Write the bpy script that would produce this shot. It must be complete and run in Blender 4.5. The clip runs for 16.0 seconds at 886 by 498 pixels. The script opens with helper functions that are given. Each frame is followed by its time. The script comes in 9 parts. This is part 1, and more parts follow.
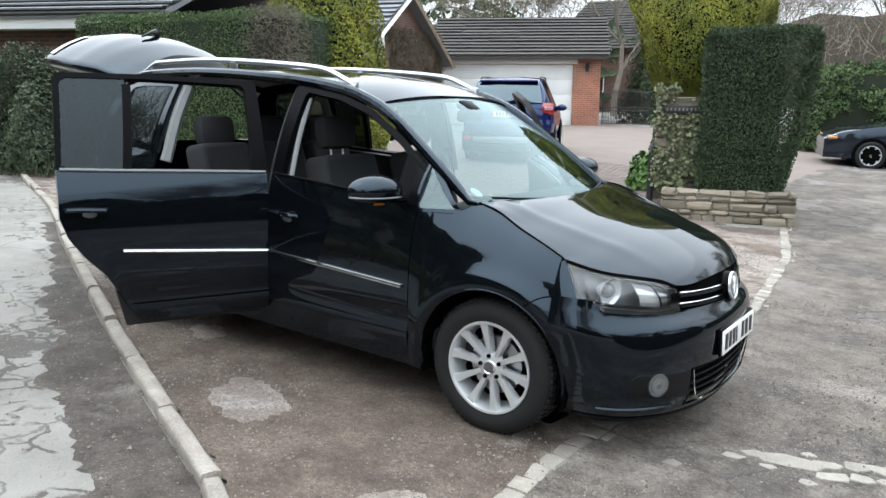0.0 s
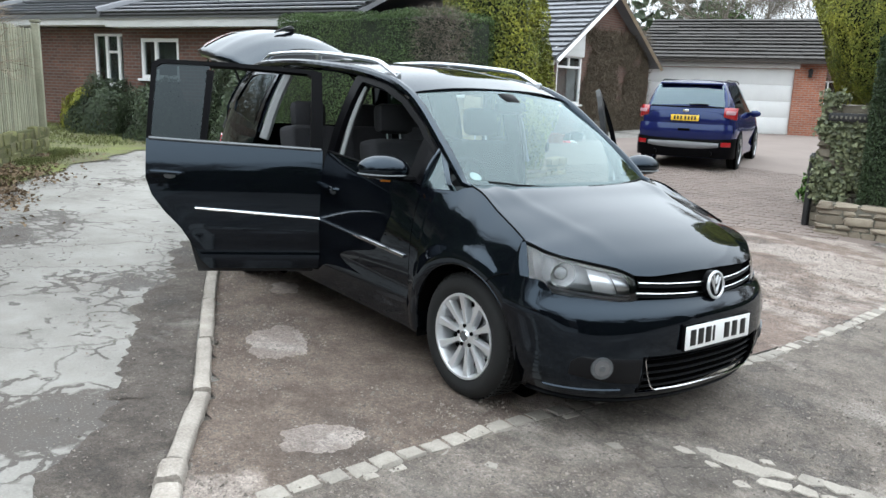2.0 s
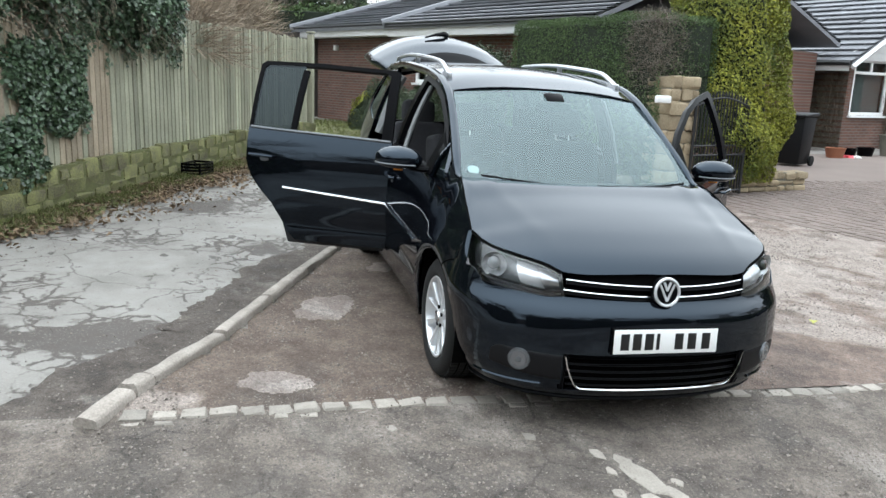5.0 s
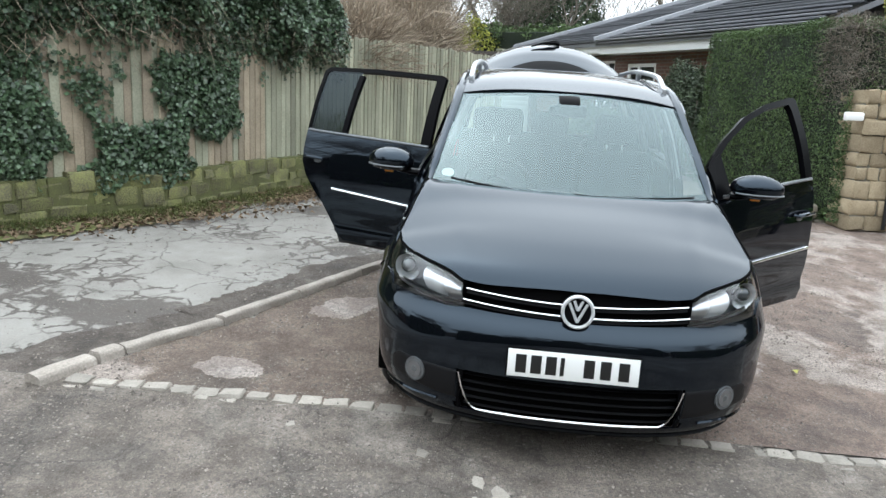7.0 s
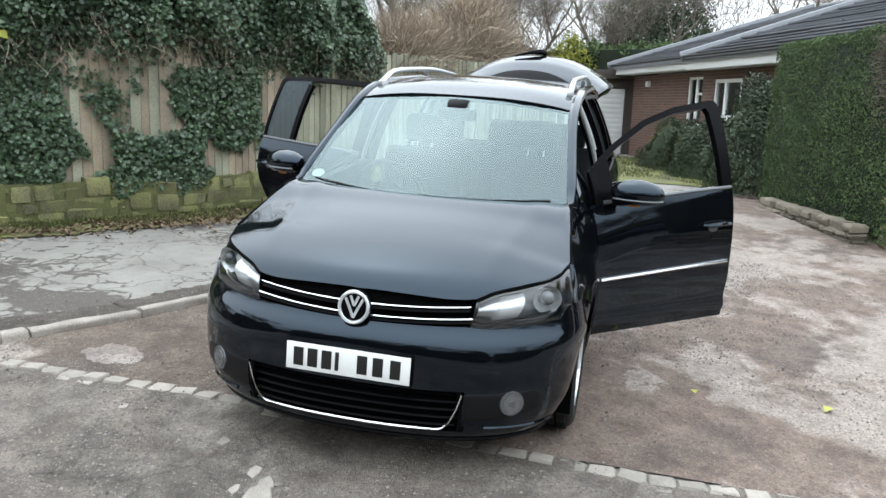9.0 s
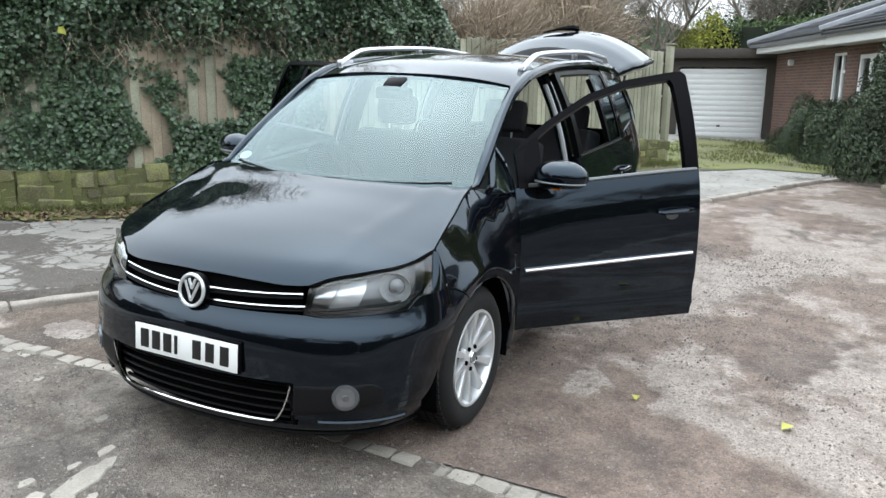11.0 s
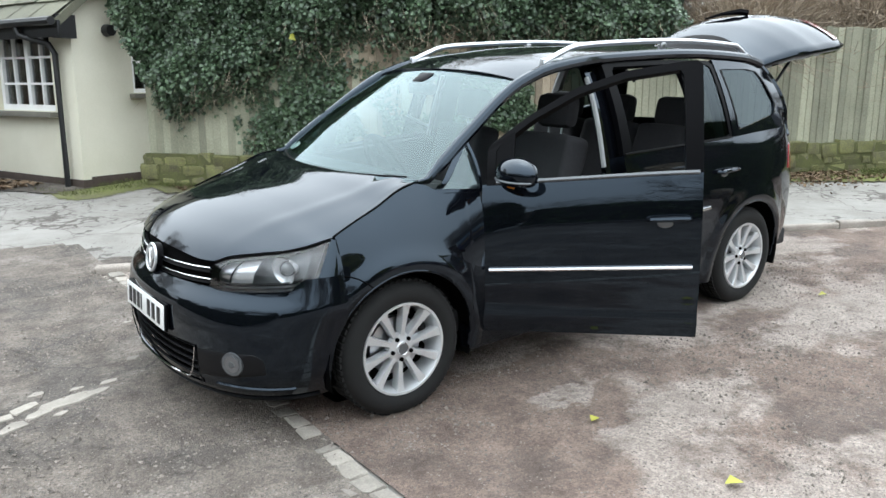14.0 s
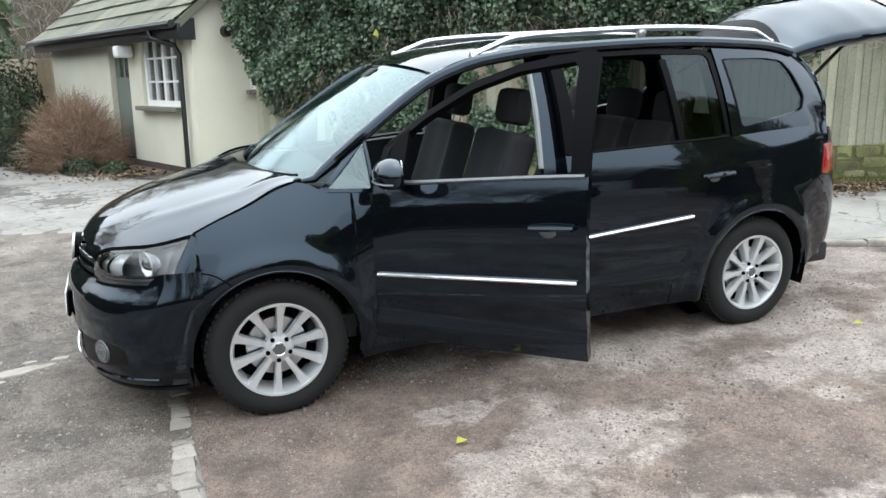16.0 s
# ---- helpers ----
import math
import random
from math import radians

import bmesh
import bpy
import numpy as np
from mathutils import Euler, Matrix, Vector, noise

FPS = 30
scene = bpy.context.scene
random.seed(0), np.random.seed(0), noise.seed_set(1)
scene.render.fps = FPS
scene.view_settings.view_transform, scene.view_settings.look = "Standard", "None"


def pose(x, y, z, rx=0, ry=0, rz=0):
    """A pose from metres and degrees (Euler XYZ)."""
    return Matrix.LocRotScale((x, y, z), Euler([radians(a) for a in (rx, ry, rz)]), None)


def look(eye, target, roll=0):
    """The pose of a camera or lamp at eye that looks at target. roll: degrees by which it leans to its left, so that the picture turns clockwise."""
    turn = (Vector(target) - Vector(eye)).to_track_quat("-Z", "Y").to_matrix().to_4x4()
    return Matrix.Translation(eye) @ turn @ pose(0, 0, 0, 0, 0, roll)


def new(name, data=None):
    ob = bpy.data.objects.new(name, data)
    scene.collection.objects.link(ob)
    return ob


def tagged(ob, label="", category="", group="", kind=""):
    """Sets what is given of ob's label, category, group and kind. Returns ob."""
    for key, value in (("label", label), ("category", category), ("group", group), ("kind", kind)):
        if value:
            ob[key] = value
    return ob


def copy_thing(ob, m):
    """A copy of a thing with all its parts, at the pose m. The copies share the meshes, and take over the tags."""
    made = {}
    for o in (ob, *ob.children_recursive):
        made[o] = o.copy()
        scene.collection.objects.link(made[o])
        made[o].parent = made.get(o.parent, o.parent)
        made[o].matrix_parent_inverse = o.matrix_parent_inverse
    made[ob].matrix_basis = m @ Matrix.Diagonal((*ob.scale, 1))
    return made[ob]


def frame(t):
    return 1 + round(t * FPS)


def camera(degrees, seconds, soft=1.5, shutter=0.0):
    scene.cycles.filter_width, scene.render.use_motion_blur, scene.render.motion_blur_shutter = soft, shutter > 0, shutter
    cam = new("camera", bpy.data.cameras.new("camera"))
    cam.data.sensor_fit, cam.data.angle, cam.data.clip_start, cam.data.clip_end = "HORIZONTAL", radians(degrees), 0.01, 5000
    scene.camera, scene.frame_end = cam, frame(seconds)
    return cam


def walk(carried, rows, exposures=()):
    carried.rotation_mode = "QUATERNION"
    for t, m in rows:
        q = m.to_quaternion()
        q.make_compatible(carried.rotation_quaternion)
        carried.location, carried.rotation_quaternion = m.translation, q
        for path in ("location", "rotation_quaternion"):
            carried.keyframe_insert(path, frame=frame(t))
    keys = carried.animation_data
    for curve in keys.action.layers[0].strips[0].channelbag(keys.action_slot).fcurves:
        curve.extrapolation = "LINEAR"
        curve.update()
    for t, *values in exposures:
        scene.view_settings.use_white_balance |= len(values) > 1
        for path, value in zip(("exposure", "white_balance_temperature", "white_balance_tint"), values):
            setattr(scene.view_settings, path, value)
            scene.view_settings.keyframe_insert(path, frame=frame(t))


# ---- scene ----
cam = camera(59.4, 16.0)
METRES, EYE, TILT, LEAN, TURN = 10.43, 1.60, 0.0, 0.0, 35.4
ROWS = [
    (0.0, 0.0, 0.0, 0.0, 0.06, -11.96, -0.27),
    (0.5, 0.0242, -0.012, -0.0022, 4.23, -12.53, -0.88),
    (1.0, 0.052, -0.0149, -0.0036, 8.45, -12.06, -1.35),
    (1.5, 0.0776, -0.0216, -0.0041, 12.92, -12.13, -1.65),
    (2.0, 0.109, -0.0206, -0.0024, 16.79, -12.21, -1.82),
    (2.5, 0.1401, -0.0231, -0.0018, 21.53, -12.35, -1.91),
    (3.0, 0.1639, -0.0271, -0.0001, 24.82, -12.84, -2.38),
    (3.5, 0.1893, -0.0233, 0.0002, 28.19, -12.97, -2.77),
    (6.0, 0.3103, 0.086, -0.0047, 49.55, -12.01, -1.86),
    (6.5, 0.3331, 0.1161, -0.0067, 54.65, -11.85, -2.11),
    (7.0, 0.3485, 0.1501, -0.0079, 59.42, -11.58, -2.24),
    (7.5, 0.3696, 0.1839, -0.0087, 63.69, -11.43, -2.27),
    (8.0, 0.3832, 0.2106, -0.01, 65.81, -10.86, -2.28),
    (8.5, 0.4002, 0.2397, -0.0105, 67.7, -10.55, -2.08),
    (9.0, 0.4093, 0.2698, -0.0128, 69.29, -10.39, -2.01),
    (11.5, 0.419, 0.4163, -0.0155, 85.85, -11.7, 0.01),
    (12.0, 0.4184, 0.4436, -0.0149, 90.96, -11.77, 0.79),
    (12.5, 0.4235, 0.4761, -0.0148, 95.04, -11.93, 0.86),
    (13.0, 0.4214, 0.5024, -0.0166, 98.88, -11.92, 0.68),
    (13.5, 0.4201, 0.5328, -0.0141, 103.38, -11.89, 0.35),
    (14.0, 0.4115, 0.5619, -0.0143, 107.2, -12.01, -0.01),
    (14.5, 0.3924, 0.5884, -0.0128, 111.83, -12.17, 0.22),
    (15.0, 0.3738, 0.6202, -0.0133, 115.17, -12.32, 0.27),
    (15.5, 0.3557, 0.6486, -0.0139, 118.54, -12.4, 0.36),
    (16.0, 0.3398, 0.6781, -0.0142, 122.24, -12.39, 0.63),
]
walk(cam, [(t, pose(1.776, -3.677, EYE, TILT, LEAN, TURN) @ pose(METRES * x, METRES * y, METRES * z, 90 + pitch, roll, yaw)) for t, x, y, z, yaw, pitch, roll in ROWS],
     exposures=((0.0, 1.58, 6000, 3), (3.0, 1.46, 6000, 3), (6.0, 1.50, 6000, 3), (9.0, 1.54, 6000, 3), (12.5, 1.55, 6000, 3), (16.0, 1.72, 6050, 3)))

# ---- sky, sun ----
world = bpy.data.worlds.new("overcast_sky")
scene.world = world
world.use_nodes = True
wn, wl = world.node_tree.nodes, world.node_tree.links
sky = wn.new("ShaderNodeTexSky")
sky.sky_type, sky.sun_disc = "NISHITA", False
sky.sun_elevation, sky.sun_rotation = radians(66), radians(225)
sky.air_density, sky.dust_density, sky.ozone_density = 1.0, 2.5, 1.0
wash = wn.new("ShaderNodeHueSaturation")
wash.inputs["Saturation"].default_value = 0.22
wl.new(sky.outputs["Color"], wash.inputs["Color"])
cloud = wn.new("ShaderNodeMix")
cloud.data_type = "RGBA"
cloud.inputs["Factor"].default_value = 0.78
# an even layer of cloud, three times brighter overhead than at the horizon
place, split, rise, tone = wn.new("ShaderNodeTexCoord"), wn.new("ShaderNodeSeparateXYZ"), wn.new("ShaderNodeMapRange"), wn.new("ShaderNodeMix")
wl.new(place.outputs["Generated"], split.inputs[0])
wl.new(split.outputs["Z"], rise.inputs["Value"])
tone.data_type = "RGBA"
tone.inputs["A"].default_value, tone.inputs["B"].default_value = (3.0, 3.0, 3.1, 1), (9.15, 9.2, 9.6, 1)
wl.new(rise.outputs["Result"], tone.inputs["Factor"])
wl.new(tone.outputs["Result"], cloud.inputs["B"])
wl.new(wash.outputs["Color"], cloud.inputs["A"])
wl.new(cloud.outputs["Result"], wn["Background"].inputs["Color"])
wn["Background"].inputs["Strength"].default_value = 0.15
sun = new("sun", bpy.data.lights.new("sun", "SUN"))
sun.data.energy, sun.data.angle, sun.data.color = 0.5, radians(170), (1.0, 0.985, 0.96)
sun.matrix_world = look((12 * math.sin(radians(225)), 12 * math.cos(radians(225)), 12 * math.tan(radians(66))), (0, 0, 0))

# ---- small tools ----
rng = np.random.default_rng(7)


def ground_z(x, y):
    """Height of the sloping ground at a place."""
    return 0.008 - 0.026 * min(4.0, max(-9.0, x)) - 0.031 * min(4.0, max(-7.0, y))


def thing(name, label, category, group="", kind="", at=(0, 0, 0)):
    ob = new(name)
    ob.empty_display_size = 0.1
    ob.location = at
    return tagged(ob, label, category, group, kind)


def link(name, mesh, material, parent=None, label=""):
    ob = new(name, mesh)
    if material and not mesh.materials:
        mesh.materials.append(material)
    if parent is not None:
        ob.parent = parent
    if label:
        ob["label"] = label
    return ob


def smooth(mesh, degrees=35):
    for p in mesh.polygons:
        p.use_smooth = True
    if degrees < 180:
        mesh.set_sharp_from_angle(angle=radians(degrees))
    return mesh


def part(name, bm, material, parent=None, label="", shade=35):
    me = bpy.data.meshes.new(name)
    bmesh.ops.recalc_face_normals(bm, faces=bm.faces)
    bm.to_mesh(me)
    bm.free()
    if shade:
        smooth(me, shade)
    return link(name, me, material, parent, label)


def raw(name, verts, faces, material, parent=None, label="", shade=0):
    me = bpy.data.meshes.new(name)
    me.from_pydata([tuple(v) for v in verts], [], [tuple(f) for f in faces])
    me.update()
    if shade:
        smooth(me, shade)
    return link(name, me, material, parent, label)


def box(bm, centre, size, turn=None, bevel=0.0):
    m = Matrix.LocRotScale(Vector(centre), turn or Euler((0, 0, 0)), Vector(size))
    out = bmesh.ops.create_cube(bm, size=1.0, matrix=m)
    if bevel:
        edges = list({e for v in out["verts"] for e in v.link_edges})
        bmesh.ops.bevel(bm, geom=edges, offset=bevel, segments=2, affect="EDGES", profile=0.5)
    return bm


def cyl(bm, centre, r1, r2, depth, turn=None, segs=24, caps=True):
    m = Matrix.LocRotScale(Vector(centre), turn or Euler((0, 0, 0)), None)
    bmesh.ops.create_cone(bm, cap_ends=caps, segments=segs, radius1=r1, radius2=r2, depth=depth, matrix=m)
    return bm


def boxed(name, centre, size, material, parent=None, label="", turn=None, bevel=0.004):
    return part(name, box(bmesh.new(), centre, size, turn, bevel), material, parent, label)


def tube(bm, pts, radius, segs=8, closed=False, flat=1.0):
    """A pipe along points; radius is a number or a list."""
    pts = [Vector(p) for p in pts]
    n = len(pts)
    rings = []
    for i, p in enumerate(pts):
        a, b = pts[max(0, i - 1)], pts[min(n - 1, i + 1)]
        t = (b - a).normalized()
        u = t.cross(Vector((0, 0, 1)))
        if u.length < 1e-3:
            u = t.cross(Vector((0, 1, 0)))
        u.normalize()
        w = u.cross(t)
        r = radius[i] if hasattr(radius, "__len__") else radius
        rings.append([bm.verts.new(p + u * (r * math.cos(2 * math.pi * k / segs)) + w * (r * flat * math.sin(2 * math.pi * k / segs))) for k in range(segs)])
    for a, b in zip(rings, rings[1:]):
        for k in range(segs):
            bm.faces.new((a[k], a[(k + 1) % segs], b[(k + 1) % segs], b[k]))
    bm.faces.new(rings[0][::-1])
    bm.faces.new(rings[-1])
    return bm


def grid(bm, fn, nu, nv):
    """A sheet from fn(u, v), u and v from 0 to 1."""
    rows = [[bm.verts.new(fn(i / nu, j / nv)) for j in range(nv + 1)] for i in range(nu + 1)]
    for i in range(nu):
        for j in range(nv):
            bm.faces.new((rows[i][j], rows[i + 1][j], rows[i + 1][j + 1], rows[i][j + 1]))
    return bm


def thick(ob, depth, offset=-1.0, crisp=True):
    mod = ob.modifiers.new("skin", "SOLIDIFY")
    mod.thickness, mod.offset = depth, offset
    if crisp:
        edge = ob.modifiers.new("rim", "EDGE_SPLIT")
        edge.split_angle = radians(38)
    return ob


def lerp(table, x):
    """A smooth value at x from (x, value) pairs in rising x."""
    xs, ys = zip(*table)
    return float(np.interp(x, xs, ys))


def bend(table, x):
    """As lerp, but with rounded corners (monotone cubic)."""
    xs, ys = zip(*table)
    if x <= xs[0]:
        return ys[0]
    if x >= xs[-1]:
        return ys[-1]
    i = max(k for k in range(len(xs) - 1) if xs[k] <= x)

    def slope(k):
        if k == 0:
            return (ys[1] - ys[0]) / (xs[1] - xs[0])
        if k == len(xs) - 1:
            return (ys[-1] - ys[-2]) / (xs[-1] - xs[-2])
        a = (ys[k] - ys[k - 1]) / (xs[k] - xs[k - 1])
        b = (ys[k + 1] - ys[k]) / (xs[k + 1] - xs[k])
        return 0.0 if a * b <= 0 else 2 * a * b / (a + b)

    h = xs[i + 1] - xs[i]
    s = (x - xs[i]) / h
    m0, m1 = slope(i) * h, slope(i + 1) * h
    return (2 * s**3 - 3 * s**2 + 1) * ys[i] + (s**3 - 2 * s**2 + s) * m0 + (-2 * s**3 + 3 * s**2) * ys[i + 1] + (s**3 - s**2) * m1


def along(line, s):
    """The place and direction at length s on a polyline."""
    for a, b in zip(line, line[1:]):
        d = math.dist(a, b)
        if s <= d or b is line[-1]:
            k = s / d
            return Vector((a[0] + (b[0] - a[0]) * k, a[1] + (b[1] - a[1]) * k, 0)), Vector(((b[0] - a[0]) / d, (b[1] - a[1]) / d, 0))
        s -= d


def length(line):
    return sum(math.dist(a, b) for a, b in zip(line, line[1:]))


# ---- materials ----
def surface(name, c1, c2, scale=4.0, fine=60.0, rough=0.7, bump=0.1, metal=0.0, spread=0.25, island=0.0, coat=0.0, detail=6.0, rough2=None, each=0.0, k=0.74):
    """Two colours mixed by noise at two scales, with grain in the relief and in the gloss."""
    c1, c2 = tuple(c * k for c in c1), tuple(c * k for c in c2)
    m = bpy.data.materials.new(name)
    m.use_nodes = True
    n, l = m.node_tree.nodes, m.node_tree.links
    b = n["Principled BSDF"]
    geo = n.new("ShaderNodeNewGeometry")
    big, small = n.new("ShaderNodeTexNoise"), n.new("ShaderNodeTexNoise")
    big.inputs["Scale"].default_value, big.inputs["Detail"].default_value = scale, detail
    small.inputs["Scale"].default_value, small.inputs["Detail"].default_value = fine, 3.0
    for t in (big, small):
        l.new(geo.outputs["Position"], t.inputs["Vector"])
    add = n.new("ShaderNodeMath")
    add.operation = "MULTIPLY_ADD"
    add.inputs[1].default_value, add.inputs[2].default_value = 0.45, 0.0
    l.new(small.outputs["Fac"], add.inputs[0])
    total = n.new("ShaderNodeMath")
    total.operation = "MULTIPLY_ADD"
    total.inputs[1].default_value = 0.55
    l.new(big.outputs["Fac"], total.inputs[0])
    l.new(add.outputs[0], total.inputs[2])
    ramp = n.new("ShaderNodeMapRange")
    ramp.inputs["From Min"].default_value, ramp.inputs["From Max"].default_value = 0.5 - spread, 0.5 + spread
    l.new(total.outputs[0], ramp.inputs["Value"])
    mix = n.new("ShaderNodeMix")
    mix.data_type = "RGBA"
    mix.inputs["A"].default_value, mix.inputs["B"].default_value = (*c1, 1), (*c2, 1)
    l.new(ramp.outputs["Result"], mix.inputs["Factor"])
    colour = mix.outputs["Result"]
    if island or each:
        hsv = n.new("ShaderNodeHueSaturation")
        var = n.new("ShaderNodeMapRange")
        w = island or each
        var.inputs["To Min"].default_value, var.inputs["To Max"].default_value = 1 - w, 1 + w
        if island:
            l.new(geo.outputs["Random Per Island"], var.inputs["Value"])
        else:
            info = n.new("ShaderNodeObjectInfo")
            l.new(info.outputs["Random"], var.inputs["Value"])
        l.new(var.outputs["Result"], hsv.inputs["Value"])
        l.new(colour, hsv.inputs["Color"])
        colour = hsv.outputs["Color"]
    l.new(colour, b.inputs["Base Color"])
    rr = n.new("ShaderNodeMapRange")
    rr.inputs["To Min"].default_value, rr.inputs["To Max"].default_value = rough, rough2 if rough2 is not None else min(1, rough + 0.12)
    l.new(big.outputs["Fac"], rr.inputs["Value"])
    l.new(rr.outputs["Result"], b.inputs["Roughness"])
    b.inputs["Metallic"].default_value = metal
    b.inputs["Coat Weight"].default_value = coat
    if bump:
        bp = n.new("ShaderNodeBump")
        bp.inputs["Strength"].default_value, bp.inputs["Distance"].default_value = bump, 0.02
        l.new(total.outputs[0], bp.inputs["Height"])
        l.new(bp.outputs["Normal"], b.inputs["Normal"])
    return m


def plain(name, colour, rough=0.4, metal=0.0, coat=0.0, ior=1.5):
    m = bpy.data.materials.new(name)
    m.use_nodes = True
    b = m.node_tree.nodes["Principled BSDF"]
    b.inputs["Base Color"].default_value = (*colour, 1)
    b.inputs["Roughness"].default_value, b.inputs["Metallic"].default_value = rough, metal
    b.inputs["Coat Weight"].default_value, b.inputs["IOR"].default_value = coat, ior
    return m


def glass(name, tint, rough=0.0, floor=0.0, gloss=(1, 1, 1), grazing=0.9):
    """Thin tinted sheet glass: part clear, part mirror."""
    m = bpy.data.materials.new(name)
    m.use_nodes = True
    n, l = m.node_tree.nodes, m.node_tree.links
    n.remove(n["Principled BSDF"])
    clear, shine, mix, facing = n.new("ShaderNodeBsdfTransparent"), n.new("ShaderNodeBsdfGlossy"), n.new("ShaderNodeMixShader"), n.new("ShaderNodeLayerWeight")
    clear.inputs["Color"].default_value = (*tint, 1)
    shine.inputs["Roughness"].default_value = rough
    shine.inputs["Color"].default_value = (*gloss, 1)
    facing.inputs["Blend"].default_value = 0.5
    power = n.new("ShaderNodeMath")
    power.operation = "POWER"
    power.inputs[1].default_value = 4.0
    l.new(facing.outputs["Facing"], power.inputs[0])
    gain = n.new("ShaderNodeMath")
    gain.operation, gain.use_clamp = "MULTIPLY_ADD", True
    gain.inputs[1].default_value, gain.inputs[2].default_value = grazing, floor + 0.07
    l.new(power.outputs[0], gain.inputs[0])
    l.new(gain.outputs[0], mix.inputs[0])
    l.new(clear.outputs[0], mix.inputs[1])
    l.new(shine.outputs[0], mix.inputs[2])
    l.new(mix.outputs[0], n["Material Output"].inputs["Surface"])
    return m


def ground_material():
    """Worn pale asphalt: broken crust with cracks, dark bare patches and moss at the edges."""
    m = bpy.data.materials.new("worn_asphalt")
    m.use_nodes = True
    n, l = m.node_tree.nodes, m.node_tree.links
    b = n["Principled BSDF"]
    geo = n.new("ShaderNodeNewGeometry")

    def tex(kind, scale, **kw):
        t = n.new(kind)
        l.new(geo.outputs["Position"], t.inputs["Vector"])
        t.inputs["Scale"].default_value = scale
        for k, v in kw.items():
            t.inputs[k].default_value = v
        return t

    def step(sock, lo, hi, a=0.0, c=1.0):
        r = n.new("ShaderNodeMapRange")
        r.inputs["From Min"].default_value, r.inputs["From Max"].default_value = lo, hi
        r.inputs["To Min"].default_value, r.inputs["To Max"].default_value = a, c
        l.new(sock, r.inputs["Value"])
        return r.outputs["Result"]

    def mixed(f, a, c):
        x = n.new("ShaderNodeMix")
        x.data_type = "RGBA"
        for sock, v in (("A", a), ("B", c)):
            if isinstance(v, tuple):
                x.inputs[sock].default_value = (*v, 1)
            else:
                l.new(v, x.inputs[sock])
        l.new(f, x.inputs["Factor"])
        return x.outputs["Result"]

    def math2(op, a, c):
        x = n.new("ShaderNodeMath")
        x.operation = op
        for i, v in enumerate((a, c)):
            if isinstance(v, float):
                x.inputs[i].default_value = v
            else:
                l.new(v, x.inputs[i])
        return x.outputs[0]

    wide = tex("ShaderNodeTexNoise", 0.55, Detail=6.0, Roughness=0.62)
    fine = tex("ShaderNodeTexNoise", 90.0, Detail=3.0)
    mid = tex("ShaderNodeTexNoise", 6.0, Detail=6.0)
    crack = tex("ShaderNodeTexVoronoi", 6.2)
    crack.feature = "DISTANCE_TO_EDGE"
    warp = n.new("ShaderNodeMix")
    warp.data_type = "VECTOR"
    warp.inputs["Factor"].default_value = 0.16
    l.new(geo.outputs["Position"], warp.inputs["A"])
    l.new(mid.outputs["Color"], warp.inputs["B"])
    l.new(warp.outputs["Result"], crack.inputs["Vector"])
    crust = step(wide.outputs["Fac"], 0.40, 0.42)
    gape = step(wide.outputs["Fac"], 0.42, 0.54, 0.12, 0.025)
    lines = step(math2("DIVIDE", crack.outputs["Distance"], gape), 0.45, 0.75)
    crazed = tex("ShaderNodeTexNoise", 0.62, Detail=5.0, Roughness=0.6)
    zone = math2("MAXIMUM", step(wide.outputs["Fac"], 0.475, 0.45), step(crazed.outputs["Fac"], 0.565, 0.60))
    long_crack = tex("ShaderNodeTexVoronoi", 1.25)
    long_crack.feature = "DISTANCE_TO_EDGE"
    l.new(warp.outputs["Result"], long_crack.inputs["Vector"])
    keep = math2("MULTIPLY", math2("MAXIMUM", lines, math2("SUBTRACT", 1.0, zone)), step(long_crack.outputs["Distance"], 0.004, 0.010, 0.35, 1.0))
    whole = math2("MULTIPLY", math2("MULTIPLY", crust, keep), step(mid.outputs["Fac"], 0.335, 0.365))
    stain = tex("ShaderNodeTexNoise", 1.7, Detail=5.0, Roughness=0.6)
    low_pale = mixed(step(stain.outputs["Fac"], 0.35, 0.65), (0.148, 0.138, 0.122), (0.226, 0.213, 0.192))
    high_pale = mixed(step(stain.outputs["Fac"], 0.35, 0.65), (0.23, 0.217, 0.196), (0.308, 0.293, 0.267))
    pale = mixed(fine.outputs["Fac"], low_pale, high_pale)
    bare = mixed(mid.outputs["Fac"], (0.050, 0.042, 0.036), (0.105, 0.090, 0.078))
    col = mixed(whole, bare, pale)
    speck = mixed(step(fine.outputs["Fac"], 0.62, 0.7), col, (0.26, 0.24, 0.22))
    l.new(speck, b.inputs["Base Color"])
    l.new(step(mid.outputs["Fac"], 0.3, 0.7, 0.62, 0.9), b.inputs["Roughness"])
    bp = n.new("ShaderNodeBump")
    bp.inputs["Strength"].default_value, bp.inputs["Distance"].default_value = 0.55, 0.012
    l.new(math2("ADD", whole, math2("MULTIPLY", fine.outputs["Fac"], 0.6)), bp.inputs["Height"])
    l.new(bp.outputs["Normal"], b.inputs["Normal"])
    return m


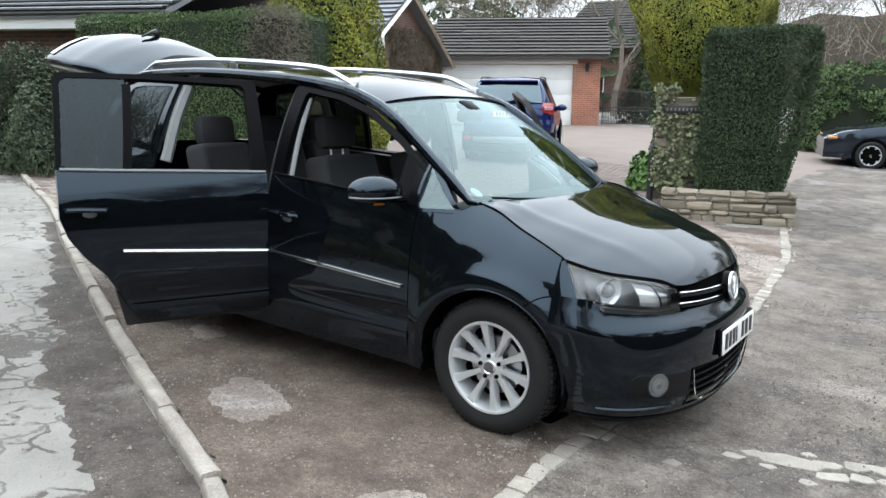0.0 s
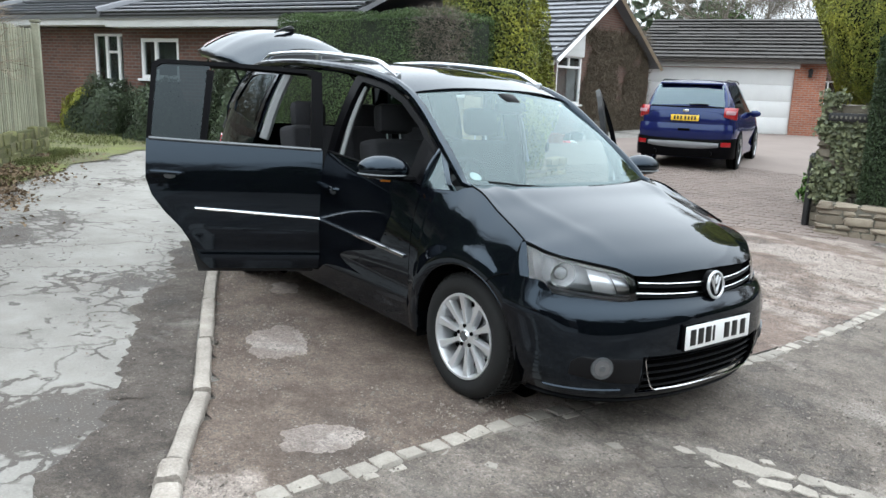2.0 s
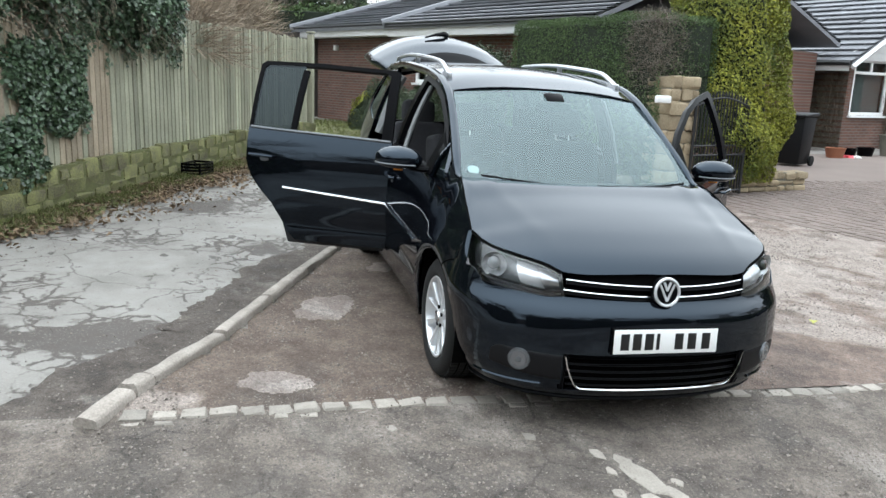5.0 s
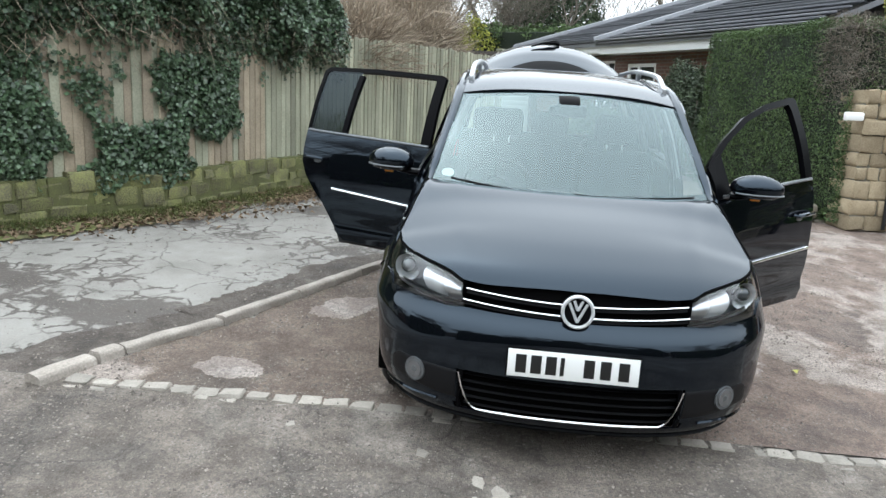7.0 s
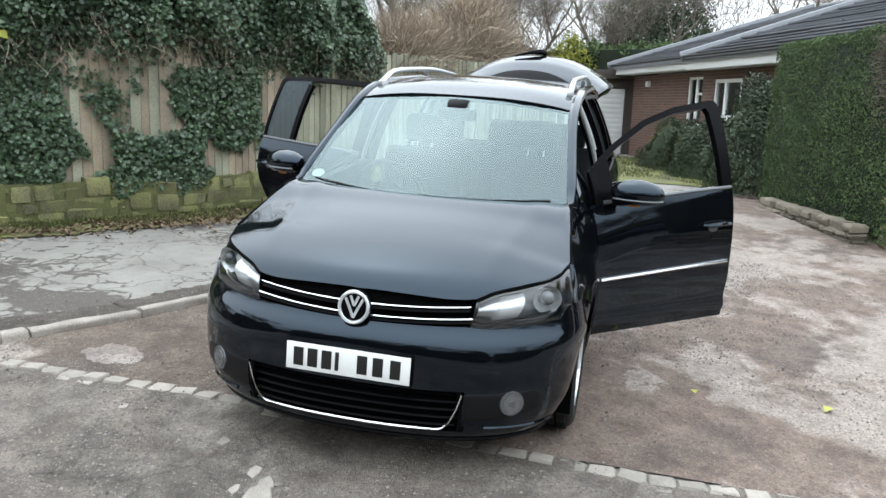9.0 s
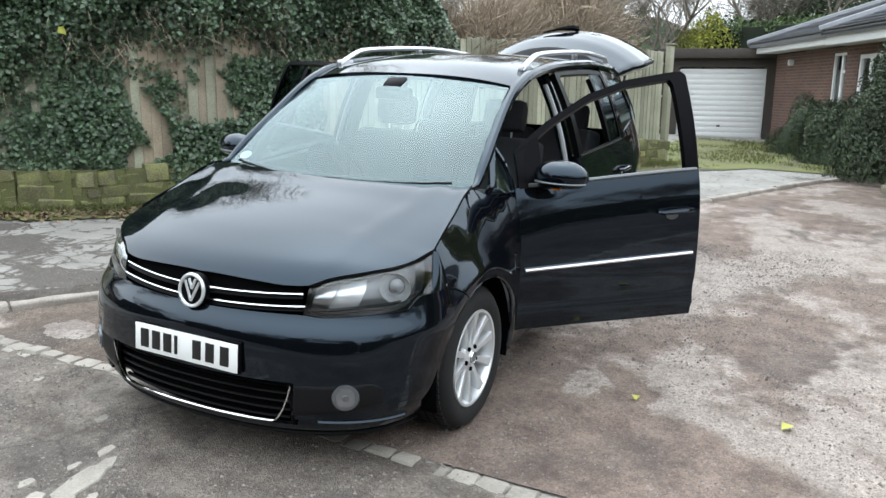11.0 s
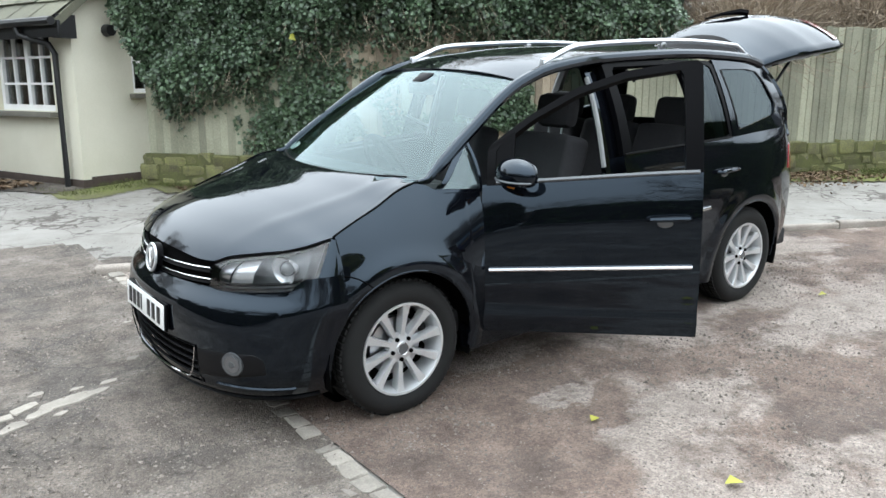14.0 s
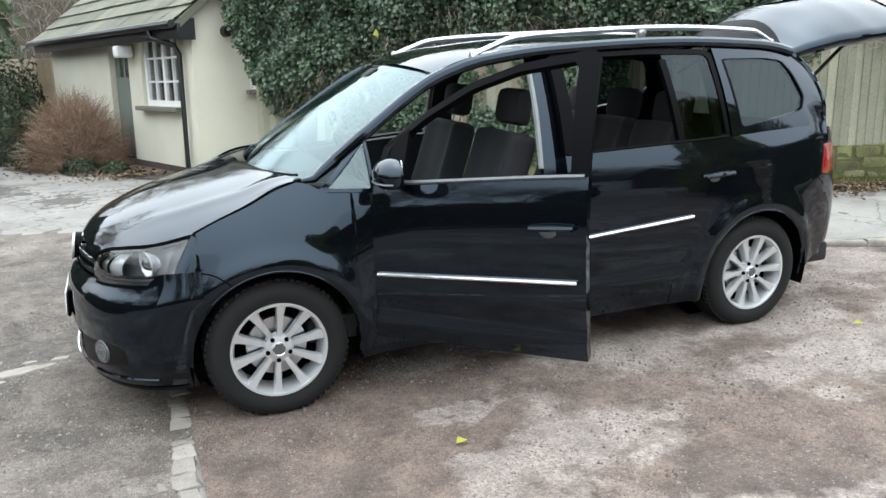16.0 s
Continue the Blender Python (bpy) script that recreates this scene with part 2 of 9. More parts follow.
def drive_material(name, c_lo, c_hi, pale, wide_scale, lo, hi, dusty=0.0, damp=0.45, stony=0.70, stretch=1.0, spots=(), cracked=False, earthy=None):
    """Trodden gravel: scoured pale patches with ragged edges, damp dark ones, grit and bedded pebbles."""
    m = bpy.data.materials.new(name)
    m.use_nodes = True
    n, l = m.node_tree.nodes, m.node_tree.links
    b = n["Principled BSDF"]
    geo = n.new("ShaderNodeNewGeometry")
    long_way = n.new("ShaderNodeVectorMath")
    long_way.operation = "MULTIPLY"
    long_way.inputs[1].default_value = (1.0 / stretch, 1.0, 1.0)
    l.new(geo.outputs["Position"], long_way.inputs[0])

    def tex(kind, scale, vec=None, **kw):
        t = n.new(kind)
        l.new(vec or geo.outputs["Position"], t.inputs["Vector"])
        t.inputs["Scale"].default_value = scale
        for k, v in kw.items():
            t.inputs[k].default_value = v
        return t

    def step(sock, lo_, hi_, a=0.0, c=1.0):
        r = n.new("ShaderNodeMapRange")
        r.inputs["From Min"].default_value, r.inputs["From Max"].default_value = lo_, hi_
        r.inputs["To Min"].default_value, r.inputs["To Max"].default_value = a, c
        l.new(sock, r.inputs["Value"])
        return r.outputs["Result"]

    def mixed(f, a, c):
        x = n.new("ShaderNodeMix")
        x.data_type = "RGBA"
        for sock, v in (("A", a), ("B", c)):
            if isinstance(v, tuple):
                x.inputs[sock].default_value = (*v, 1)
            else:
                l.new(v, x.inputs[sock])
        l.new(f, x.inputs["Factor"])
        return x.outputs["Result"]

    def math2(op, a, c):
        x = n.new("ShaderNodeMath")
        x.operation = op
        for i, v in enumerate((a, c)):
            if isinstance(v, float):
                x.inputs[i].default_value = v
            else:
                l.new(v, x.inputs[i])
        return x.outputs[0]

    def gained(col, value):
        h = n.new("ShaderNodeHueSaturation")
        l.new(col, h.inputs["Color"])
        l.new(value, h.inputs["Value"])
        return h.outputs["Color"]

    def channel(tx, k):
        sp = n.new("ShaderNodeSeparateColor")
        l.new(tx.outputs["Color"], sp.inputs[0])
        return sp.outputs[k]

    wide = tex("ShaderNodeTexNoise", wide_scale, long_way.outputs[0], Detail=9.0, Roughness=0.62, Distortion=0.25)
    mid = tex("ShaderNodeTexNoise", 5.0, Detail=8.0, Roughness=0.62)
    wet = tex("ShaderNodeTexNoise", 1.15, long_way.outputs[0], Detail=7.0, Roughness=0.6)
    fine = tex("ShaderNodeTexNoise", 38.0, Detail=5.0, Roughness=0.7)
    sep = n.new("ShaderNodeSeparateXYZ")
    l.new(geo.outputs["Position"], sep.inputs[0])
    drift = step(sep.outputs["Y"], 0.5, 2.6, 0.0, dusty)
    ragged = math2("ADD", math2("ADD", wide.outputs["Fac"], drift), step(mid.outputs["Fac"], 0.25, 0.75, -0.035, 0.035))
    # worn pale spots and darker ones of their own: place, half sizes, how pale
    wander = n.new("ShaderNodeVectorMath")
    wander.operation = "MULTIPLY_ADD"
    wander.inputs[1].default_value = (0.5, 0.5, 0.0)
    l.new(mid.outputs["Color"], wander.inputs[0])
    l.new(geo.outputs["Position"], wander.inputs[2])
    for px, py, rx, ry, weight in spots:
        off, fit, far = (n.new("ShaderNodeVectorMath") for _ in range(3))
        off.operation, fit.operation, far.operation = "SUBTRACT", "MULTIPLY", "LENGTH"
        off.inputs[1].default_value, fit.inputs[1].default_value = (px + 0.25, py + 0.25, 0.0), (1 / rx, 1 / ry, 0.0)
        l.new(wander.outputs[0], off.inputs[0])
        l.new(off.outputs[0], fit.inputs[0])
        l.new(fit.outputs[0], far.inputs[0])
        ragged = math2("ADD", ragged, step(far.outputs["Value"], 1.3, 0.5, 0.0, weight))
    pale_here = step(ragged, lo, hi, 0.0, 0.92)
    base = mixed(step(mid.outputs["Fac"], 0.32, 0.68), c_lo, c_hi)
    if earthy:
        # browner soil towards the kerb
        soil = mixed(step(mid.outputs["Fac"], 0.32, 0.68), *earthy)
        base = mixed(step(math2("ADD", sep.outputs["Y"], step(wet.outputs["Fac"], 0.3, 0.7, -0.5, 0.5)), 0.5, -0.8), base, soil)
    dark = step(wet.outputs["Fac"], 0.50, 0.60, 0.0, 1.0)
    base = gained(base, math2("SUBTRACT", 1.0, math2("MULTIPLY", dark, damp)))
    pale_tone = mixed(step(mid.outputs["Fac"], 0.36, 0.64), tuple(0.70 * c for c in pale), pale)
    ground = mixed(pale_here, base, pale_tone)
    # grit at two sizes, a few cells of each much paler or darker than the bed
    grit = tex("ShaderNodeTexVoronoi", 150.0)
    ground = gained(ground, step(channel(grit, 0), 0.0, 1.0, 0.74, 1.26))
    ground = gained(ground, step(fine.outputs["Fac"], 0.28, 0.72, 0.68, 1.32))
    heap = step(mid.outputs["Fac"], 0.40, 0.62, 0.06, -0.10)
    for size, near in ((95.0, 0.40), (48.0, 0.36), (27.0, 0.26)):
        peb = tex("ShaderNodeTexVoronoi", size)
        few = math2("GREATER_THAN", math2("SUBTRACT", channel(peb, 0), heap), stony + (0.10 if size < 60 else 0.0) + (0.11 if size < 40 else 0.0))
        on = math2("MULTIPLY", step(peb.outputs["Distance"], near + 0.06, near), few)
        ground = mixed(on, ground, mixed(channel(peb, 1), (0.060, 0.050, 0.044), (0.27, 0.24, 0.212)))
    if cracked:
        bent = n.new("ShaderNodeMix")
        bent.data_type = "VECTOR"
        bent.inputs["Factor"].default_value = 0.16
        l.new(geo.outputs["Position"], bent.inputs["A"])
        l.new(mid.outputs["Color"], bent.inputs["B"])
        net = tex("ShaderNodeTexVoronoi", 3.6, bent.outputs["Result"])
        net.feature = "DISTANCE_TO_EDGE"
        split = math2("MULTIPLY", step(net.outputs["Distance"], 0.030, 0.010), step(wet.outputs["Fac"], 0.50, 0.56))
        ground = gained(ground, math2("SUBTRACT", 1.0, math2("MULTIPLY", split, 0.38)))
    l.new(ground, b.inputs["Base Color"])
    l.new(step(dark, 0.0, 1.0, 0.92, 0.74), b.inputs["Roughness"])
    bp = n.new("ShaderNodeBump")
    bp.inputs["Strength"].default_value, bp.inputs["Distance"].default_value = 0.9, 0.012
    l.new(math2("ADD", math2("ADD", math2("MULTIPLY", grit.outputs["Distance"], 0.6), mid.outputs["Fac"]), math2("MULTIPLY", fine.outputs["Fac"], 0.8)), bp.inputs["Height"])
    l.new(bp.outputs["Normal"], b.inputs["Normal"])
    return m


ASPHALT = ground_material()
GRAVEL = drive_material("red_brown_gravel", (0.112, 0.081, 0.065), (0.232, 0.174, 0.142), (0.36, 0.305, 0.265), 0.85, 0.515, 0.585, 0.06, damp=0.35, stony=0.90, stretch=1.5, earthy=((0.086, 0.063, 0.049), (0.176, 0.136, 0.108)),
                        spots=((-0.66, 1.80, 0.40, 0.26, 0.085), (-1.25, 1.65, 0.40, 0.20, 0.10), (-0.68, 1.15, 0.24, 0.09, 0.16), (-1.08, 1.50, 0.22, 0.08, 0.14), (-1.3, 2.35, 0.55, 0.28, 0.05), (-2.1, 1.55, 0.5, 0.30, 0.08), (-3.0, 1.4, 0.8, 0.4, 0.07), (-0.70, 0.62, 0.40, 0.15, 0.10),
                               (-1.75, 2.1, 0.45, 0.20, -0.10), (-2.35, 1.12, 0.35, 0.15, -0.10), (-1.46, 1.27, 0.30, 0.10, -0.12), (-0.45, 1.38, 0.40, 0.16, -0.14), (-0.02, 1.4, 0.45, 0.8, -0.16), (-0.6, 0.0, 1.2, 0.35, -0.12), (-0.6, -1.2, 2.0, 0.9, -0.12)))
ROAD = drive_material("grey_gritty_road", (0.088, 0.073, 0.060), (0.198, 0.168, 0.142), (0.27, 0.24, 0.21), 0.8, 0.52, 0.62, damp=0.36, stony=0.86, cracked=True)
EARTH = drive_material("dark_bare_earth", (0.052, 0.042, 0.035), (0.125, 0.105, 0.088), (0.20, 0.18, 0.16), 1.6, 0.58, 0.68, stony=0.93)
MOSS = surface("mossy_verge", (0.13, 0.112, 0.070), (0.20, 0.228, 0.052), 1.6, 40, 0.9, 0.6, spread=0.12)
MOSSMORTAR = surface("moss_filled_joints", (0.085, 0.080, 0.046), (0.175, 0.19, 0.060), 6, 60, 0.95, 0.5)
PAVER = surface("weathered_block_paver", (0.195, 0.15, 0.13), (0.285, 0.235, 0.205), 1.2, 60, 0.85, 0.15, each=0.12)
PAVERS = surface("weathered_block_pavers", (0.195, 0.15, 0.13), (0.285, 0.235, 0.205), 1.2, 60, 0.85, 0.15, island=0.12)
SETT = surface("pale_granite_sett", (0.26, 0.235, 0.20), (0.50, 0.455, 0.395), 14, 110, 0.85, 0.5, each=0.22)
KERB = surface("worn_concrete_kerb", (0.27, 0.235, 0.20), (0.54, 0.485, 0.425), 6, 90, 0.88, 0.6, each=0.12, spread=0.18)
STONE = surface("mossy_sandstone", (0.13, 0.118, 0.074), (0.262, 0.266, 0.098), 5.0, 60, 0.95, 0.9, each=0.22, spread=0.13)
DRYSTONE = surface("dark_drystone", (0.12, 0.105, 0.08), (0.27, 0.235, 0.18), 6, 70, 0.9, 0.45, each=0.3)
BUFF = surface("buff_sandstone", (0.27, 0.205, 0.125), (0.52, 0.43, 0.29), 6, 50, 0.9, 0.9, each=0.26)
MORTAR = surface("old_mortar", (0.16, 0.15, 0.12), (0.25, 0.24, 0.20), 9, 90, 0.95, 0.3)
BOARD = surface("weathered_fence_board", (0.225, 0.225, 0.16), (0.51, 0.50, 0.375), 2.0, 55, 0.85, 0.25, each=0.30)
BOARDB = surface("bare_brown_fence_board", (0.25, 0.20, 0.14), (0.55, 0.46, 0.34), 4.0, 55, 0.85, 0.25, each=0.24)
TILE = surface("grey_concrete_roof_tiles", (0.175, 0.18, 0.195), (0.29, 0.295, 0.315), 2.5, 50, 0.7, 0.2, island=0.15)
BROWNTILE = surface("brown_roof_tiles", (0.062, 0.056, 0.052), (0.105, 0.097, 0.091), 2.5, 50, 0.85, 0.2, island=0.15)
SLATE = surface("mossy_stone_slates", (0.12, 0.115, 0.095), (0.25, 0.25, 0.17), 2.0, 50, 0.85, 0.3, island=0.2)
WHITE = surface("white_paint", (0.70, 0.70, 0.69), (0.82, 0.82, 0.81), 3, 60, 0.4, 0.04, k=0.85)
UPVC = plain("white_plastic_frame", (0.80, 0.80, 0.79), 0.3)
CREAM = surface("cream_render", (0.66, 0.63, 0.50), (0.80, 0.77, 0.64), 1.8, 80, 0.85, 0.12, k=0.88)
SAGE = surface("sage_green_door_paint", (0.20, 0.235, 0.20), (0.26, 0.29, 0.25), 4, 60, 0.5, 0.05)
IRON = plain("black_iron", (0.012, 0.012, 0.013), 0.45)
TIMBER = surface("dark_stained_timber", (0.035, 0.028, 0.022), (0.075, 0.06, 0.048), 5, 50, 0.6, 0.15)
BARK = surface("bark", (0.15, 0.125, 0.10), (0.31, 0.27, 0.22), 9, 60, 0.95, 0.5)
TWIG = surface("dry_twigs", (0.28, 0.22, 0.155), (0.52, 0.43, 0.33), 2, 30, 0.95, 0.0, island=0.3)
REDTWIG = surface("red_brown_twigs", (0.28, 0.18, 0.12), (0.50, 0.35, 0.255), 2, 30, 0.95, 0.0, island=0.3)
IVY = surface("dark_ivy_leaf", (0.030, 0.064, 0.031), (0.14, 0.205, 0.108), 2.5, 30, 0.30, 0.0, island=0.5)
HEDGE = surface("clipped_hedge_leaf", (0.05, 0.095, 0.026), (0.145, 0.215, 0.07), 1.6, 25, 0.6, 0.0, island=0.45)
YEW = surface("dark_green_hedge_leaf", (0.024, 0.046, 0.015), (0.062, 0.098, 0.034), 1.6, 25, 0.6, 0.0, island=0.45)
DUST = drive_material("scoured_pale_ground", (0.19, 0.155, 0.135), (0.29, 0.245, 0.215), (0.36, 0.31, 0.275), 2.5, 0.50, 0.60, damp=0.1, stony=0.95)
GOLD = surface("golden_conifer_leaf", (0.075, 0.12, 0.014), (0.46, 0.45, 0.045), 1.3, 25, 0.6, 0.0, island=0.4, spread=0.14)
SHRUB = surface("grey_green_shrub_leaf", (0.024, 0.043, 0.018), (0.082, 0.115, 0.050), 2.0, 25, 0.55, 0.0, island=0.45)
LIME = surface("yellow_green_leaf", (0.22, 0.24, 0.02), (0.42, 0.42, 0.05), 3, 25, 0.55, 0.0, island=0.3)
LITTER = surface("dead_leaves", (0.13, 0.085, 0.05), (0.28, 0.20, 0.125), 3, 30, 0.9, 0.0, island=0.4)
FRESH = surface("fallen_yellow_leaf", (0.42, 0.42, 0.05), (0.55, 0.52, 0.10), 8, 40, 0.5, 0.0)
# near-black cores: the shade inside hedges and crowns is put into the colour
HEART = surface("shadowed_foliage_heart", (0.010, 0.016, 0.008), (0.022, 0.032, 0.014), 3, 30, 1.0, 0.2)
PANE = glass("window_pane", (0.55, 0.58, 0.58))
PLINTH = surface("dark_damp_plinth", (0.045, 0.032, 0.026), (0.10, 0.075, 0.06), 8, 70, 0.9, 0.4)
# indoor ceilings and floors painted dark, so the rooms' dimness is in the colour
ROOMDARK = plain("dim_room", (0.05, 0.05, 0.05), 0.9)

# ---- ground ----
def ground_sheet():
    def ticks(lo, hi, step, far):
        near = np.arange(lo, hi + 1e-6, step)
        out = [lo - d for d in far[::-1]] + list(near) + [hi + d for d in far]
        return out

    far = [1, 3, 8, 20, 50, 120, 300, 800]
    xs, ys = ticks(-24, 12, 0.3, far), ticks(-14, 28, 0.3, far)
    verts = []
    for x in xs:
        for y in ys:
            bumps = 0.012 * noise.noise((x * 0.8, y * 0.8, 0)) if -13 < x < 9 and -9 < y < 12 else 0
            verts.append((x, y, ground_z(x, y) - 0.012 + bumps * 0.6))
    ny = len(ys)
    faces = [(i * ny + j, (i + 1) * ny + j, (i + 1) * ny + j + 1, i * ny + j + 1) for i in range(len(xs) - 1) for j in range(ny - 1)]
    ob = raw("ground", verts, faces, ASPHALT, shade=180)
    return tagged(ob, "pale worn asphalt lane with cracks and bare patches", "ground", kind="structure")


def patch(name, inside, lift, material, label, category, lo, hi, step=0.2):
    """A thin layer of ground over the cells whose middle lies inside, with its edge taken from the outline."""
    verts, faces, index = [], [], {}

    def vert(i, j):
        if (i, j) not in index:
            x, y = lo[0] + i * step, lo[1] + j * step
            index[i, j] = len(verts)
            b = 0.012 * noise.noise((x * 0.8, y * 0.8, 0)) * 0.6
            verts.append((x, y, ground_z(x, y) + lift + b))
        return index[i, j]

    for i in range(int((hi[0] - lo[0]) / step)):
        for j in range(int((hi[1] - lo[1]) / step)):
            if inside(lo[0] + (i + 0.5) * step, lo[1] + (j + 0.5) * step):
                faces.append((vert(i, j), vert(i + 1, j), vert(i + 1, j + 1), vert(i, j + 1)))
    return tagged(raw(name, verts, faces, material, shade=180), label, category, kind="structure")


KERB_LINE = [(0.52, -2.49), (0.15, -2.35), (-0.55, -1.95), (-1.45, -1.58), (-2.5, -1.13), (-5.2, 0.08), (-7.2, 1.03), (-9.8, 2.05), (-12.2, 3.1)]
SETT_LINE = [(0.415, -2.42), (0.405, -1.6), (0.38, -1.0), (0.43, 0.5), (0.465, 1.25), (0.38, 2.5), (0.14, 4.7), (-0.28, 6.5)]
FENCE_LINE = [(-1.10, -6.25), (-2.3, -4.8), (-3.6, -3.8), (-5.75, -2.95), (-7.4, -2.25), (-11.1, -0.55)]


def kerb_y(x):
    pts = sorted(KERB_LINE)
    return float(np.interp(x, [p[0] for p in pts], [p[1] for p in pts]))


def sett_x(y):
    return float(np.interp(y, [p[1] for p in SETT_LINE], [p[0] for p in SETT_LINE]))


def paving_y(x):
    """Where the block paving of the upper drive begins."""
    return 4.95 + 0.42 * (x + 3.27) if x > -4.5 else 4.43 - 0.1 * (x + 4.5)


ground_sheet()
patch("driveway", lambda x, y: y > kerb_y(x) + 0.02 and x < sett_x(y) - 0.02 and y < paving_y(x) + 0.06, 0.0, GRAVEL,
      "red-brown trodden gravel drive with pale scoured patches", "driveway", (-13, -2.6), (0.6, 7.6), 0.1)
patch("road", lambda x, y: (x > sett_x(y) or y > 6.6) and x > -1.2 and y > -3.4 - 0.3 * x and math.hypot(x - 4, y - 1) < 14, 0.0, ROAD,
      "grey gritty road surface with broken pale patches", "road", (-1.2, -9), (14, 15), 0.1)


def fence_y(x):
    pts = sorted(FENCE_LINE)
    return float(np.interp(x, [p[0] for p in pts], [p[1] for p in pts]))


patch("verge", lambda x, y: (-11.5 < x < -1.0 and fence_y(x) - 0.2 < y < fence_y(x) + 0.5 + 0.32 * min(1, max(0, x + 4.2)) + 0.25 * noise.noise((x * 1.3, y * 1.3, 3)) + max(0, -x - 6) * 0.18)
      or (-19 < x < -11.4 and -1.4 < y < 3.2 + 0.4 * noise.noise((x, y, 5)) and y < kerb_y(max(x, -12)) + 1.5), 0.004, MOSS,
      "mossy verge of earth and short grass along the fence", "verge", (-19, -7), (0, 4), 0.07)


# ---- kerb and setts ----
def stone_mesh(name, size, bevel, wob, seed):
    bm = box(bmesh.new(), (0, 0, 0), size, None, bevel)
    r = random.Random(seed)
    for v in bm.verts:
        v.co += Vector((r.uniform(-wob, wob), r.uniform(-wob, wob), r.uniform(-wob, wob)))
    me = bpy.data.meshes.new(name)
    bm.to_mesh(me)
    bm.free()
    return smooth(me, 40)


def build_kerb():
    kerb = thing("kerb", "pale worn concrete kerb stones edging the gravel drive", "kerb", kind="structure")
    total, s, i = length(KERB_LINE), 0.0, 0
    r = random.Random(3)
    lens = [0.36, 0.17]
    while s < total - 0.2:
        n = lens[i] if i < len(lens) else r.uniform(0.55, 0.95)
        a, b = along(KERB_LINE, s)[0], along(KERB_LINE, min(total, s + n))[0]
        d, mid = b - a, (a + b) / 2
        w = 0.105 if i < 2 else 0.082
        ob = link("kerb_stone", kerb_mesh(n - (0.03 if i < 2 else 0.008), w, 0.16, 40 + i), KERB, kerb)
        ob.matrix_basis = Matrix.LocRotScale(Vector((mid.x, mid.y, ground_z(mid.x, mid.y) - 0.030 + r.uniform(-0.008, 0.008))), Euler((r.uniform(-0.04, 0.04), r.uniform(-0.012, 0.012), math.atan2(d.y, d.x) + r.uniform(-0.012, 0.012))), None)
        s += n
        i += 1


def kerb_mesh(n, w, h, seed):
    """A bar with a worn, rounded crown and chipped ends."""
    r = random.Random(seed)
    prof = [(-w / 2, -h / 2), (-w / 2, h * 0.34), (-w * 0.45, h * 0.44), (-w * 0.34, h * 0.49), (w * 0.1, h * 0.5), (w * 0.36, h * 0.48), (w * 0.46, h * 0.42), (w / 2, h * 0.30), (w / 2, -h / 2)]
    cuts = 7
    verts, faces = [], []
    for i in range(cuts):
        x = -n / 2 + n * i / (cuts - 1)
        end = 1 - (0.05 * r.random() if i in (0, cuts - 1) else 0)
        verts += [(x + r.uniform(-0.004, 0.004), y * end + r.uniform(-0.004, 0.004), z * (end if z > 0 else 1) + r.uniform(-0.004, 0.004)) for y, z in prof]
    m = len(prof)
    for i in range(cuts - 1):
        faces += [(i * m + j, i * m + j + 1, (i + 1) * m + j + 1, (i + 1) * m + j) for j in range(m - 1)]
    faces += [tuple(range(m))[::-1], tuple(range((cuts - 1) * m, cuts * m))]
    me = bpy.data.meshes.new("kerb_stone")
    me.from_pydata(verts, [], faces)
    return smooth(me, 50)


